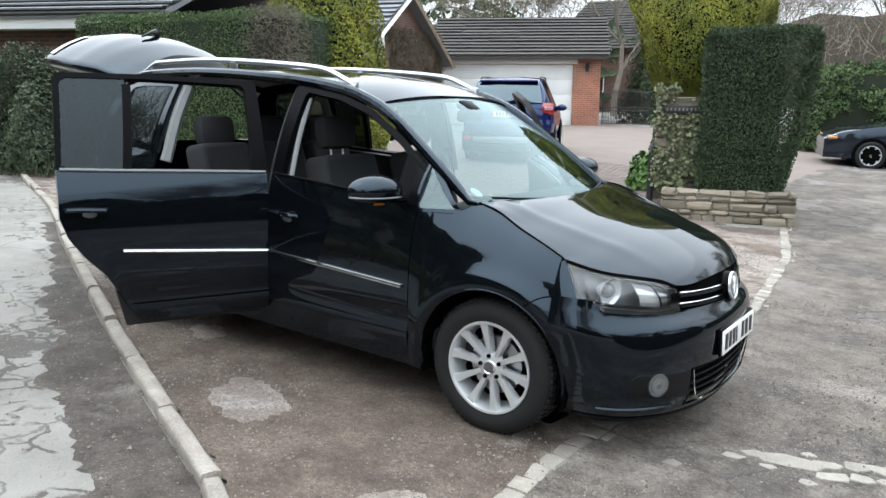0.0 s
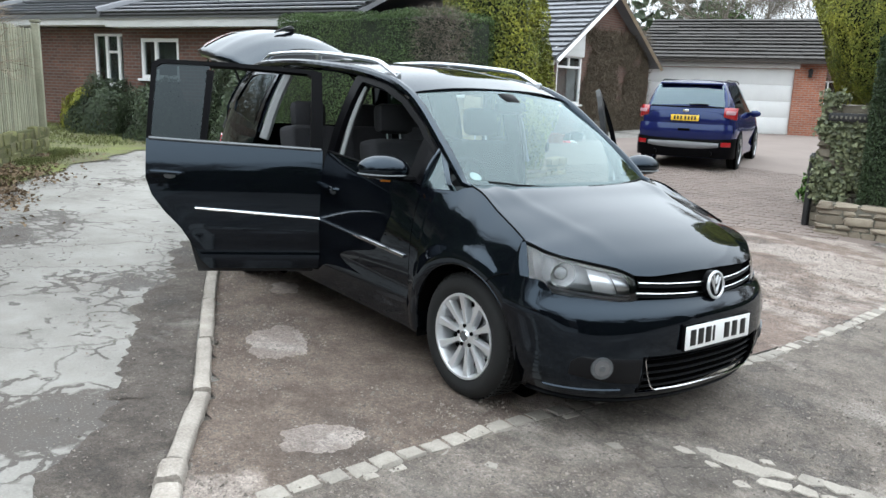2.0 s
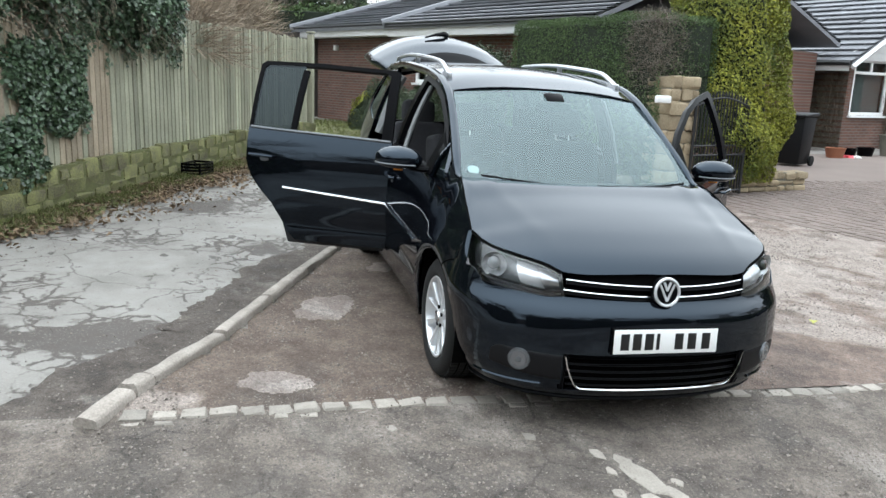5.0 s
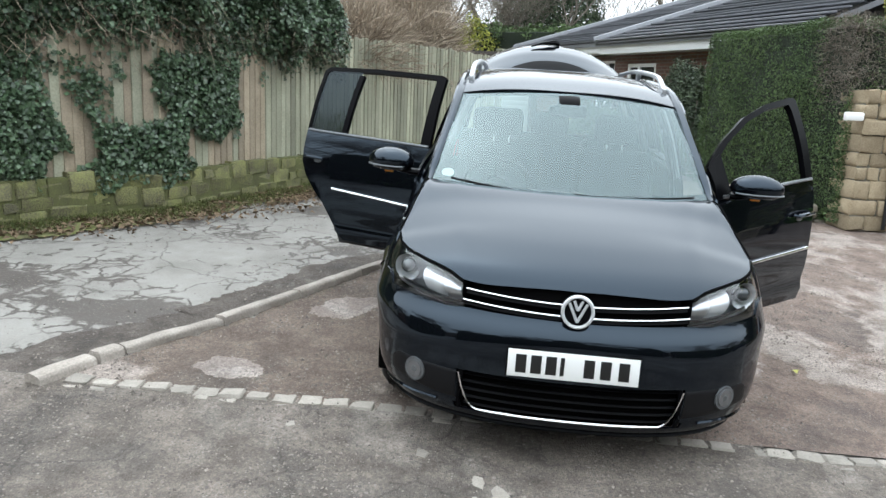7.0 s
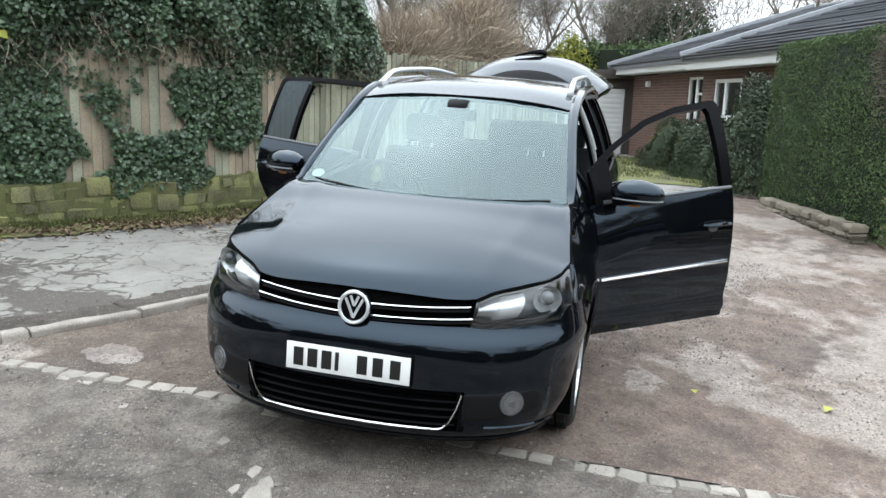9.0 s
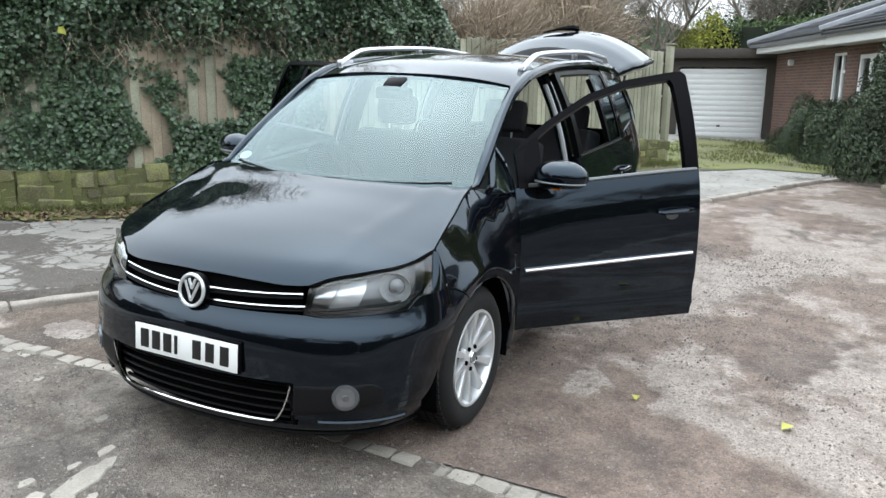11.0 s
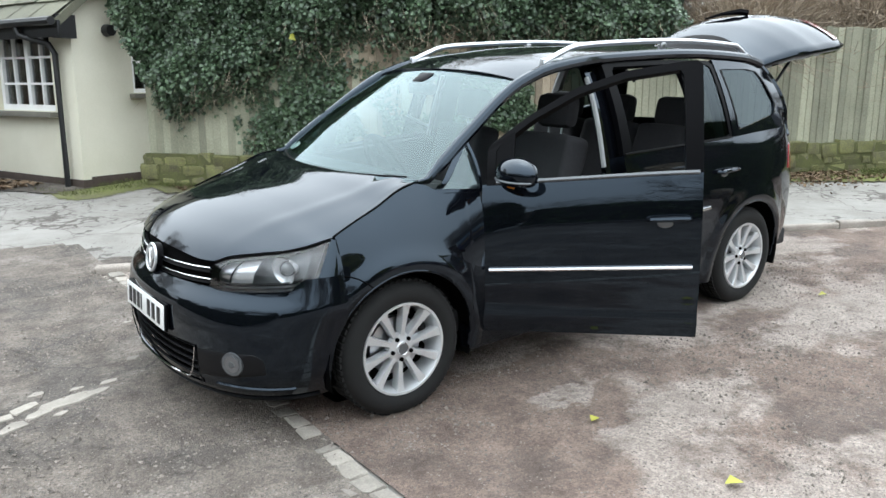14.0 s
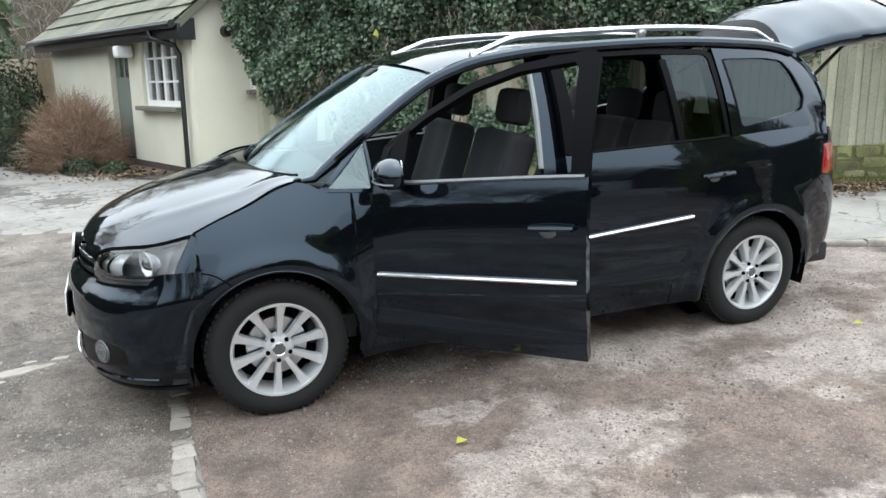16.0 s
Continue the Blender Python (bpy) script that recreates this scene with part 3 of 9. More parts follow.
def build_setts():
    row = thing("sett_row", "row of pale granite setts across the mouth of the drive", "setts", kind="structure")
    r = random.Random(5)
    meshes = [stone_mesh("sett", (0.110 + 0.006 * (k % 4), 0.088 + 0.007 * (k % 3), 0.1), 0.014, 0.006, 70 + k) for k in range(9)]
    total, s = length(SETT_LINE), 0.05
    while s < total - 0.1:
        n = r.uniform(0.120, 0.136)
        a, d = along(SETT_LINE, s + n / 2)
        turn = math.atan2(d.y, d.x)
        for side in (0, 1):
            if side and r.random() < (0.45 if s < 2.6 else 0.7):
                continue
            ob = link("sett", r.choice(meshes), SETT, row)
            off = Vector((-d.y, d.x, 0)) * (-0.078 * side + r.uniform(-0.006, 0.006))
            k = 1.0 if not side else r.uniform(0.55, 0.95)
            ob.matrix_basis = Matrix.LocRotScale(Vector((a.x, a.y, ground_z(a.x, a.y) - 0.042 + r.uniform(-0.008, 0.003) - 0.004 * side)) + off,
                                                 Euler((r.uniform(-0.02, 0.02), r.uniform(-0.02, 0.02), turn + r.uniform(-0.04, 0.04))), Vector((k, 0.36 if side else 1, 1)))
        s += n
    bits = thing("flush_stones", "broken line of pale flush stones in the road", "stones", kind="structure")
    for x, y, w in ((1.20, -0.225, 0.15), (1.335, -0.155, 0.065), (1.443, -0.083, 0.075), (1.05, -0.25, 0.055), (0.98, -0.335, 0.05), (0.80, -0.585, 0.045), (0.65, -1.19, 0.04), (1.38, -0.256, 0.08),
                    (1.475, -0.20, 0.06), (1.30, -0.39, 0.04), (1.53, -0.05, 0.07), (1.13, -0.34, 0.035), (1.62, -0.02, 0.08), (1.57, -0.16, 0.045), (1.72, 0.03, 0.075), (1.25, -0.10, 0.035), (1.80, 0.10, 0.05)):
        n = r.randint(5, 7)
        ring = [(w * r.uniform(0.75, 1.25) * math.cos(a), w * (0.45 if w > 0.1 else 0.65) * r.uniform(0.75, 1.25) * math.sin(a)) for a in sorted(2 * math.pi * (k + r.uniform(-0.3, 0.3)) / n for k in range(n))]
        verts = [(p, q, -0.03) for p, q in ring] + [(p, q, -0.002) for p, q in ring] + [(p * 0.93, q * 0.93, 0.003) for p, q in ring]
        faces = [(j * n + k, j * n + (k + 1) % n, (j + 1) * n + (k + 1) % n, (j + 1) * n + k) for j in range(2) for k in range(n)] + [tuple(range(2 * n, 3 * n))]
        ob = raw("flush_stone", verts, faces, SETT, bits)
        ob.matrix_basis = Matrix.LocRotScale(Vector((x, y, ground_z(x, y) + 0.002)), Euler((0.031, 0.026, 0.33 + r.uniform(-0.3, 0.3))), None)


def scoured(x, y, length_, width, turn, seed):
    """A thin ragged patch where the gravel has gone."""
    n, verts, faces = 90, [], []
    c, t = math.cos(turn), math.sin(turn)
    rings = (1.0, 0.8, 0.4)
    for k in rings:
        for i in range(n):
            a = 2 * math.pi * i / n
            w = 1 + 0.42 * noise.noise((1.3 * math.cos(a) + seed, 1.3 * math.sin(a), 1)) + 0.14 * noise.noise((4.5 * math.cos(a) + seed, 4.5 * math.sin(a), 5)) + 0.07 * noise.noise((15 * math.cos(a), 15 * math.sin(a), seed))
            u, v = length_ / 2 * k * w * math.cos(a), width / 2 * k * w * math.sin(a)
            p, q = x + c * u - t * v, y + t * u + c * v
            verts.append((p, q, ground_z(p, q) + 0.0072 * noise.noise((p * 0.8, q * 0.8, 0)) + (0.0035 if k < 1 else -0.001)))
    for j in range(2):
        for i in range(n):
            faces.append((j * n + i, j * n + (i + 1) % n, (j + 1) * n + (i + 1) % n, (j + 1) * n + i))
    faces.append(tuple(range(2 * n, 3 * n)))
    tagged(raw("bare_patch", verts, faces, DUST, shade=180), "pale scoured patch in the gravel drive", "ground patch", "bare patches", kind="structure")


scoured(-1.08, -1.30, 0.62, 0.34, radians(145), 3)
scoured(0.09, -1.67, 0.42, 0.26, radians(80), 11)
scoured(-2.1, -0.75, 0.36, 0.2, radians(150), 23)


def dirt_strip():
    """Dark bare earth between the kerb and the broken edge of the crust."""
    verts, faces = [], []
    n = 260
    for k in range(n + 1):
        s = -0.7 + 8.2 * k / n
        a, d = along(KERB_LINE, max(0.02, s))
        a = a + d * min(0.0, s - 0.02)
        side = Vector((d.y, -d.x, 0)) if d.y * -1 < 0 and d.x < 0 else Vector((-d.y, d.x, 0))
        if side.y > 0:
            side = -side
        w = (0.36 if s < 3 else max(0.10, 0.36 - 0.09 * (s - 3))) + 0.16 * noise.noise((s * 1.3, 0, 3)) + 0.10 * noise.noise((s * 5.1, 2, 3)) + 0.05 * noise.noise((s * 17.0, 4, 3))
        for j in range(5):
            q = a + side * (0.05 + w * j / 4)
            b = 0.0072 * noise.noise((q.x * 0.8, q.y * 0.8, 0))
            verts.append((q.x, q.y, ground_z(q.x, q.y) - 0.012 + b + 0.007 * (1 - (j / 4) ** 4)))
    for k in range(n):
        for j in range(4):
            i = k * 5 + j
            faces.append((i, i + 5, i + 6, i + 1))
    tagged(raw("dirt_strip", verts, faces, EARTH, shade=180), "dark bare earth along the lane side of the kerb", "earth", kind="structure")


build_kerb()
build_setts()
dirt_strip()


# ---- leaves and twigs ----
def leaf_cloud(name, pts, nrm, size, material, parent, aspect=0.75, spread=0.6, seed=1, kind="stuff", fold=0.25, label=""):
    """Many small folded leaves at pts, facing about nrm."""
    g = np.random.default_rng(seed)
    n = len(pts)
    nr = nrm + g.normal(0, spread, (n, 3))
    nr /= np.linalg.norm(nr, axis=1, keepdims=True) + 1e-9
    a = np.cross(nr, g.normal(0, 1, (n, 3)))
    a /= np.linalg.norm(a, axis=1, keepdims=True) + 1e-9
    b = np.cross(nr, a)
    s = (size * g.uniform(0.6, 1.35, n))[:, None]
    base, tip = pts - a * s * 0.5, pts + a * s * 0.5
    l1 = pts + b * s * aspect * 0.5 + nr * s * fold - a * s * 0.08
    l2 = pts - b * s * aspect * 0.5 + nr * s * fold - a * s * 0.08
    v = np.stack([base, l1, tip, l2], 1).reshape(-1, 3)
    i = np.arange(n)[:, None] * 4
    f = np.concatenate([i + [[0, 1, 2]], i + [[0, 2, 3]]], 0)
    me = bpy.data.meshes.new(name)
    me.vertices.add(len(v))
    me.vertices.foreach_set("co", v.astype(np.float32).ravel())
    me.loops.add(f.size)
    me.loops.foreach_set("vertex_index", f.astype(np.int32).ravel())
    me.polygons.add(len(f))
    me.polygons.foreach_set("loop_start", np.arange(0, f.size, 3, dtype=np.int32))
    me.update(calc_edges=True)
    ob = link(name, me, material, parent, label)
    if kind:
        ob["kind"] = kind
    return ob


def twig_cloud(name, starts, ways, reach, width, material, parent, seed=1):
    """Thin crooked twigs, three bent strips each."""
    g = np.random.default_rng(seed)
    n = len(starts)
    p, w = starts.copy(), ways / (np.linalg.norm(ways, axis=1, keepdims=True) + 1e-9)
    verts, faces = [], []
    side = np.cross(w, g.normal(0, 1, (n, 3)))
    side /= np.linalg.norm(side, axis=1, keepdims=True) + 1e-9
    rows = [(p - side * width, p + side * width)]
    for k in range(3):
        w = w + g.normal(0, 0.28, (n, 3))
        w /= np.linalg.norm(w, axis=1, keepdims=True)
        p = p + w * (reach * g.uniform(0.2, 0.42, n))[:, None]
        t = width * (0.75 - 0.25 * k)
        rows.append((p - side * t, p + side * t))
    v = np.stack([x for r in rows for x in r], 1).reshape(-1, 3)
    i = np.arange(n)[:, None] * 8
    f = np.concatenate([i + [[0, 1, 3, 2]], i + [[2, 3, 5, 4]], i + [[4, 5, 7, 6]]], 0)
    me = bpy.data.meshes.new(name)
    me.from_pydata(v.tolist(), [], f.tolist())
    ob = link(name, me, material, parent)
    ob["kind"] = "stuff"
    return ob


def box_surface(g, n, size, taper=0.0, round_=0.12):
    """Random places and normals on a clipped box standing on the ground plane, top and four sides."""
    sx, sy, sz = size
    areas = np.array([sx * sy, sx * sz, sx * sz, sy * sz, sy * sz])
    which = g.choice(5, n, p=areas / areas.sum())
    u, v = g.uniform(-0.5, 0.5, n), g.uniform(0, 1, n)
    p, nr = np.zeros((n, 3)), np.zeros((n, 3))
    top = which == 0
    p[top] = np.stack([u[top] * sx, (v[top] - 0.5) * sy, np.full(top.sum(), sz)], 1)
    nr[top] = (0, 0, 1)
    for k, (ax, sg) in {1: (1, -1), 2: (1, 1), 3: (0, -1), 4: (0, 1)}.items():
        m = which == k
        q = np.zeros((m.sum(), 3))
        q[:, 1 - ax] = u[m] * (sx if ax == 1 else sy)
        q[:, ax] = sg * (sy if ax == 1 else sx) / 2
        q[:, 2] = v[m] * sz
        p[m] = q
        d = np.zeros(3)
        d[ax] = sg
        nr[m] = d
    k = 1 - taper * (p[:, 2:3] / sz)
    p[:, :2] *= k
    ex = np.maximum(0, np.abs(p[:, 0]) / (sx / 2) - 0.9) * 10
    ez = np.maximum(0, p[:, 2] / sz - 0.93) * 14
    p[:, 2] -= round_ * ex * ez
    return p, nr


def lumpy(p, nr, amp, scale, seed):
    off = np.array([noise.noise((x * scale + seed, y * scale, z * scale)) + 0.5 * noise.noise((x * scale * 3.1, y * scale * 3.1 + seed, z * scale * 3.1)) for x, y, z in p])
    return p + nr * (off * amp)[:, None]


def build_hedge(label, at, turn, size, n, leaf, material, seed, taper=0.03, amp=0.06, dead=None, category="hedge", undercut=0.0):
    g = np.random.default_rng(seed)
    hedge = thing("hedge", label, category, at=at)
    hedge.rotation_euler = (0, 0, turn)
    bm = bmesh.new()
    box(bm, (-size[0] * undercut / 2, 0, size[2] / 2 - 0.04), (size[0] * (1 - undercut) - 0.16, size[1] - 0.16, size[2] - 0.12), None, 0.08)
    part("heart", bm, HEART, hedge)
    p, nr = box_surface(g, n, size, taper)
    p = lumpy(p, nr, amp, 1.6, seed)
    p -= nr * g.uniform(0, 0.10, n)[:, None]
    if undercut:
        # the end away from the pier leans out over a narrower foot
        foot = 1 - undercut * (1 - np.clip(p[:, 2] / (0.75 * size[2]), 0, 1) ** 0.8)
        p[:, 0] = -size[0] / 2 + (p[:, 0] + size[0] / 2) * foot
    if dead:
        hole = np.linalg.norm((p - np.array(dead[0])) / np.array(dead[1]), axis=1) < 1 + 0.25 * g.normal(size=n)
        q = p[hole]
        twig_cloud("bare_patch", q[:2500], nr[hole][:2500] * 0.5 + g.normal(0, 0.6, (min(2500, hole.sum()), 3)), 0.16, 0.0035, BARK, hedge, seed)
        p, nr = p[~hole], nr[~hole]
    leaf_cloud("foliage", p, nr, leaf, material, hedge, 0.55, 0.75, seed)
    return hedge


V_DIR = math.atan2(0.22, 0.976)
build_hedge("tall clipped green hedge with a bare twiggy patch", (-7.95, 3.85, ground_z(-8, 3.8)), V_DIR, (3.9, 1.1, 2.48), 105000, 0.030, HEDGE, 11,
            dead=((1.62, -0.5, 2.0), (0.42, 0.5, 0.5)))
build_hedge("dark green clipped hedge block above a low stone wall", (-0.88, 7.12, 0.22), math.atan2(0.35, 1.2), (1.36, 1.3, 2.10), 80000, 0.030, YEW, 12, taper=0.0, undercut=0.24)


def build_conifer(label, at, height, radius, n, leaf, material, seed, power=0.6):
    g = np.random.default_rng(seed)
    tree = thing("conifer", label, "tree", at=at)
    bm = tube(bmesh.new(), [(0, 0, -0.1), (0.02, 0, height * 0.4), (0, 0.02, height * 0.9)], [0.09, 0.06, 0.015], 8)
    part("trunk", bm, BARK, tree)
    z = height * g.power(1.6, n)
    z = height - z * 0.97
    ang = g.uniform(0, 2 * math.pi, n)
    prof = radius * np.clip((1 - z / height), 0.0, 1) ** power * np.clip(0.72 + 1.5 * z / height, 0, 1)
    lump = np.array([noise.noise((2.2 * math.cos(a) + seed, 2.2 * math.sin(a), b * 1.8)) for a, b in zip(ang, z)])
    rr = prof * (1 + 0.22 * lump) * (1 - 0.22 * g.uniform(0, 1, n) ** 2)
    p = np.stack([rr * np.cos(ang), rr * np.sin(ang), z], 1)
    nr = np.stack([np.cos(ang), np.sin(ang), np.full(n, 0.5)], 1)
    leaf_cloud("crown", p, nr, leaf, material, tree, 0.5, 0.6, seed)
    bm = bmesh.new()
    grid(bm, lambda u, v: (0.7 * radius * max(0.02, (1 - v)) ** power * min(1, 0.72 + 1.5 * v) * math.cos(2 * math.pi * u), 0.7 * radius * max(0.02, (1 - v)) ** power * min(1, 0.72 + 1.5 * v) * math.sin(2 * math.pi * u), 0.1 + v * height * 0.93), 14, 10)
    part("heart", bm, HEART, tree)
    return tree


build_conifer("golden yellow conifer beside the iron gate", (-6.95, 5.35, ground_z(-7, 5)), 4.6, 1.12, 60000, 0.048, GOLD, 21, 0.36)


def build_golden_ball(label, at, low, high, radius, n, leaf, material, seed):
    """A clipped egg-shaped crown on a bare trunk."""
    g = np.random.default_rng(seed)
    tree = thing("conifer", label, "tree", at=at)
    part("trunk", tube(bmesh.new(), [(0, 0, -0.1), (0.03, 0, low), (0, 0.02, high * 0.8)], [0.11, 0.09, 0.02], 8), BARK, tree)
    d = g.normal(0, 1, (n, 3))
    d /= np.linalg.norm(d, axis=1, keepdims=True)
    lump = np.array([noise.noise((x * 2.1 + seed, y * 2.1, z * 2.1)) + 0.6 * noise.noise((x * 6 + seed, y * 6, z * 6)) for x, y, z in d])
    mid, half = low + 0.52 * (high - low), (high - low) / 2
    rad = (1 + 0.13 * lump) * (1 - 0.16 * g.uniform(0, 1, n) ** 2)
    belly = np.where(d[:, 2] < 0, (1 - 0.25 * np.abs(d[:, 2])), 1.0)
    p = np.stack([d[:, 0] * radius * rad * belly, d[:, 1] * radius * rad * belly, mid + d[:, 2] * half * rad], 1)
    leaf_cloud("crown", p, d + np.array([0, 0, 0.35]), leaf, material, tree, 0.5, 0.6, seed)
    bm = bmesh.new()
    bmesh.ops.create_uvsphere(bm, u_segments=18, v_segments=12, radius=1.0, matrix=Matrix.LocRotScale(Vector((0, 0, mid)), None, Vector((radius * 0.78, radius * 0.78, half * 0.8))))
    part("heart", bm, HEART, tree)
    return tree


def build_shrub(label, at, size, n, leaf, material, seed, name="shrub", spread=0.9):
    g = np.random.default_rng(seed)
    ob = thing(name, label, "shrub", at=at)
    bm = bmesh.new()
    for k in range(7):
        a = k * 0.9
        tube(bm, [(0.05 * math.cos(a), 0.05 * math.sin(a), -0.05), (0.3 * size[0] * math.cos(a), 0.3 * size[1] * math.sin(a), size[2] * 0.75)], [0.016, 0.005], 5)
    part("stem_cluster", bm, BARK, ob)
    d = g.normal(0, 1, (n, 3))
    d /= np.linalg.norm(d, axis=1, keepdims=True)
    d[:, 2] = np.abs(d[:, 2])
    lump = np.array([noise.noise((x * 1.9 + seed, y * 1.9, z * 1.9)) for x, y, z in d])
    rad = (0.62 + 0.42 * g.uniform(0, 1, n) ** 0.5) * (1 + 0.35 * lump)
    p = d * rad[:, None] * np.array([size[0] / 2, size[1] / 2, size[2]])
    p[:, 2] = np.maximum(0.02, p[:, 2])
    leaf_cloud("foliage", p, d, leaf, material, ob, 0.5, spread, seed)
    return ob


build_golden_ball("golden yellow clipped conifer with a rounded crown behind the old pier", (-2.12, 8.5, 0), 1.15, 4.25, 1.06, 64000, 0.042, GOLD, 22)


# bushes in front of the brick bungalow, and small plants
for at, size, n, leaf, m, sd, lab in (
        ((-17.3, 1.62, 0.2), (1.1, 1.0, 0.95), 2600, 0.08, LIME, 31, "low yellow-green shrub by the bungalow wall"),
        ((-15.9, 1.75, 0.2), (2.0, 1.5, 1.15), 9000, 0.065, SHRUB, 32, "dark evergreen shrub against the brick bungalow"),
        ((-13.9, 2.3, 0.2), (2.3, 1.5, 1.12), 10000, 0.065, SHRUB, 37, "dark evergreen shrub under the white bungalow window"),
        ((-11.9, 3.1, 0.2), (1.7, 1.5, 1.75), 11000, 0.07, SHRUB, 33, "loose grey-green shrub beside the clipped hedge"),
        ((-11.0, 3.0, 0.2), (2.0, 1.6, 1.75), 10000, 0.07, SHRUB, 34, "tall loose shrub at the end of the clipped hedge"),
        ((-2.75, 8.4, 0.0), (0.6, 0.6, 0.5), 420, 0.15, surface("fresh_green_leaf", (0.07, 0.16, 0.03), (0.16, 0.30, 0.06), 3, 25, 0.5, 0.0, island=0.3), 35, "low bright green leafy plant at the drive edge"),
        ((-3.75, 12.5, 0.0), (1.05, 1.05, 1.75), 4500, 0.07, SHRUB, 36, "grey-green shrub behind the golden conifer")):
    build_shrub(lab, at, size, n, leaf, m, sd)


# ---- fence on its stone wall ----
def build_fence_wall():
    wall = thing("boundary_wall", "low mossy sandstone wall under the timber fence", "wall", kind="structure")
    total, r = length(FENCE_LINE), random.Random(8)
    bm = bmesh.new()
    s = 0.0
    while s < total:
        n = min(0.5, total - s)
        a, d = along(FENCE_LINE, s + n / 2)
        box(bm, (a.x, a.y, ground_z(a.x, a.y) + 0.16), (n + 0.02, 0.20, 0.46), Euler((0, 0, math.atan2(d.y, d.x))))
        s += n
    part("mortar_core", bm, MOSSMORTAR, wall)
    meshes = [stone_mesh("stone", (l, 0.226, h), 0.026, 0.012, 90 + k) for k, (l, h) in enumerate(((0.30, 0.15), (0.22, 0.11), (0.34, 0.17), (0.17, 0.12), (0.25, 0.18), (0.13, 0.10), (0.19, 0.16), (0.28, 0.12)))]
    for course in range(3):
        s = -0.1 * course
        while s < total - 0.1:
            me = r.choice(meshes)
            n = max(v.co.x for v in me.vertices) * 2
            a, d = along(FENCE_LINE, max(0.02, min(total - 0.02, s + n / 2)))
            ob = link("stone", me, STONE, wall)
            ob.matrix_basis = Matrix.LocRotScale(Vector((a.x, a.y, ground_z(a.x, a.y) + 0.03 + 0.145 * course + r.uniform(-0.03, 0.03))), Euler((r.uniform(-0.04, 0.04), r.uniform(-0.035, 0.035), math.atan2(d.y, d.x) + r.uniform(-0.015, 0.015))), Vector((1, r.uniform(0.90, 1.08), 1)))
            s += n + 0.004


def build_fence():
    fence = thing("timber_fence", "weathered vertical board fence standing on a stone wall", "fence")
    total, r = length(FENCE_LINE), random.Random(9)
    meshes = []
    for k in range(5):
        bm = bmesh.new()
        h = 1.52
        box(bm, (0, 0, h / 2), (0.094, 0.02, h), Euler((0, 0, 0.16)), 0.004)
        for v in bm.verts:
            if v.co.z > h - 0.02:
                v.co.z += r.uniform(-0.012, 0.01)
            v.co.x += 0.006 * noise.noise((k * 3.3, v.co.z * 2, 0))
        me = bpy.data.meshes.new("fence_board")
        bm.to_mesh(me)
        bm.free()
        meshes.append(me)
    s = 0.06
    while s < total - 0.04:
        a, d = along(FENCE_LINE, s)
        brown = 2.1 < s < 5.3 and r.random() < 0.75
        me = r.choice(meshes).copy() if brown else r.choice(meshes)
        if brown:
            me.materials.clear()
        ob = link("fence_board", me, BOARDB if brown else BOARD, fence)
        out = Vector((-d.y, d.x, 0))
        p = a + out * r.uniform(-0.004, 0.004)
        ob.matrix_basis = Matrix.LocRotScale(Vector((p.x, p.y, ground_z(a.x, a.y) + 0.37 + r.uniform(-0.012, 0.012))), Euler((r.uniform(-0.006, 0.006), r.uniform(-0.008, 0.008), math.atan2(d.y, d.x))), Vector((r.uniform(1.13, 1.20), 1, r.uniform(0.99, 1.01))))
        s += 0.096
    for h in (0.6, 1.15, 1.7):
        bm = bmesh.new()
        pts = []
        for k in range(40):
            a, d = along(FENCE_LINE, total * k / 39.001)
            out = Vector((-d.y, d.x, 0))
            pts.append((a.x - d.y * 0.06, a.y + d.x * 0.06, ground_z(a.x, a.y) + h))
        part("rail", tube(bm, pts, 0.035, 4), BOARD, fence)
    a, d = along(FENCE_LINE, total - 0.01)
    boxed("end_post", (a.x - 0.06, a.y + 0.05, ground_z(a.x, a.y) + 1.0), (0.11, 0.11, 2.0), BOARD, fence, "grey weathered square end post", Euler((0, 0, math.atan2(d.y, d.x))), 0.012)
    boxed("post_cap", (a.x - 0.06, a.y + 0.05, ground_z(a.x, a.y) + 2.03), (0.14, 0.14, 0.04), BOARD, fence, "", Euler((0, 0, math.atan2(d.y, d.x))), 0.012)


build_fence_wall()
build_fence()


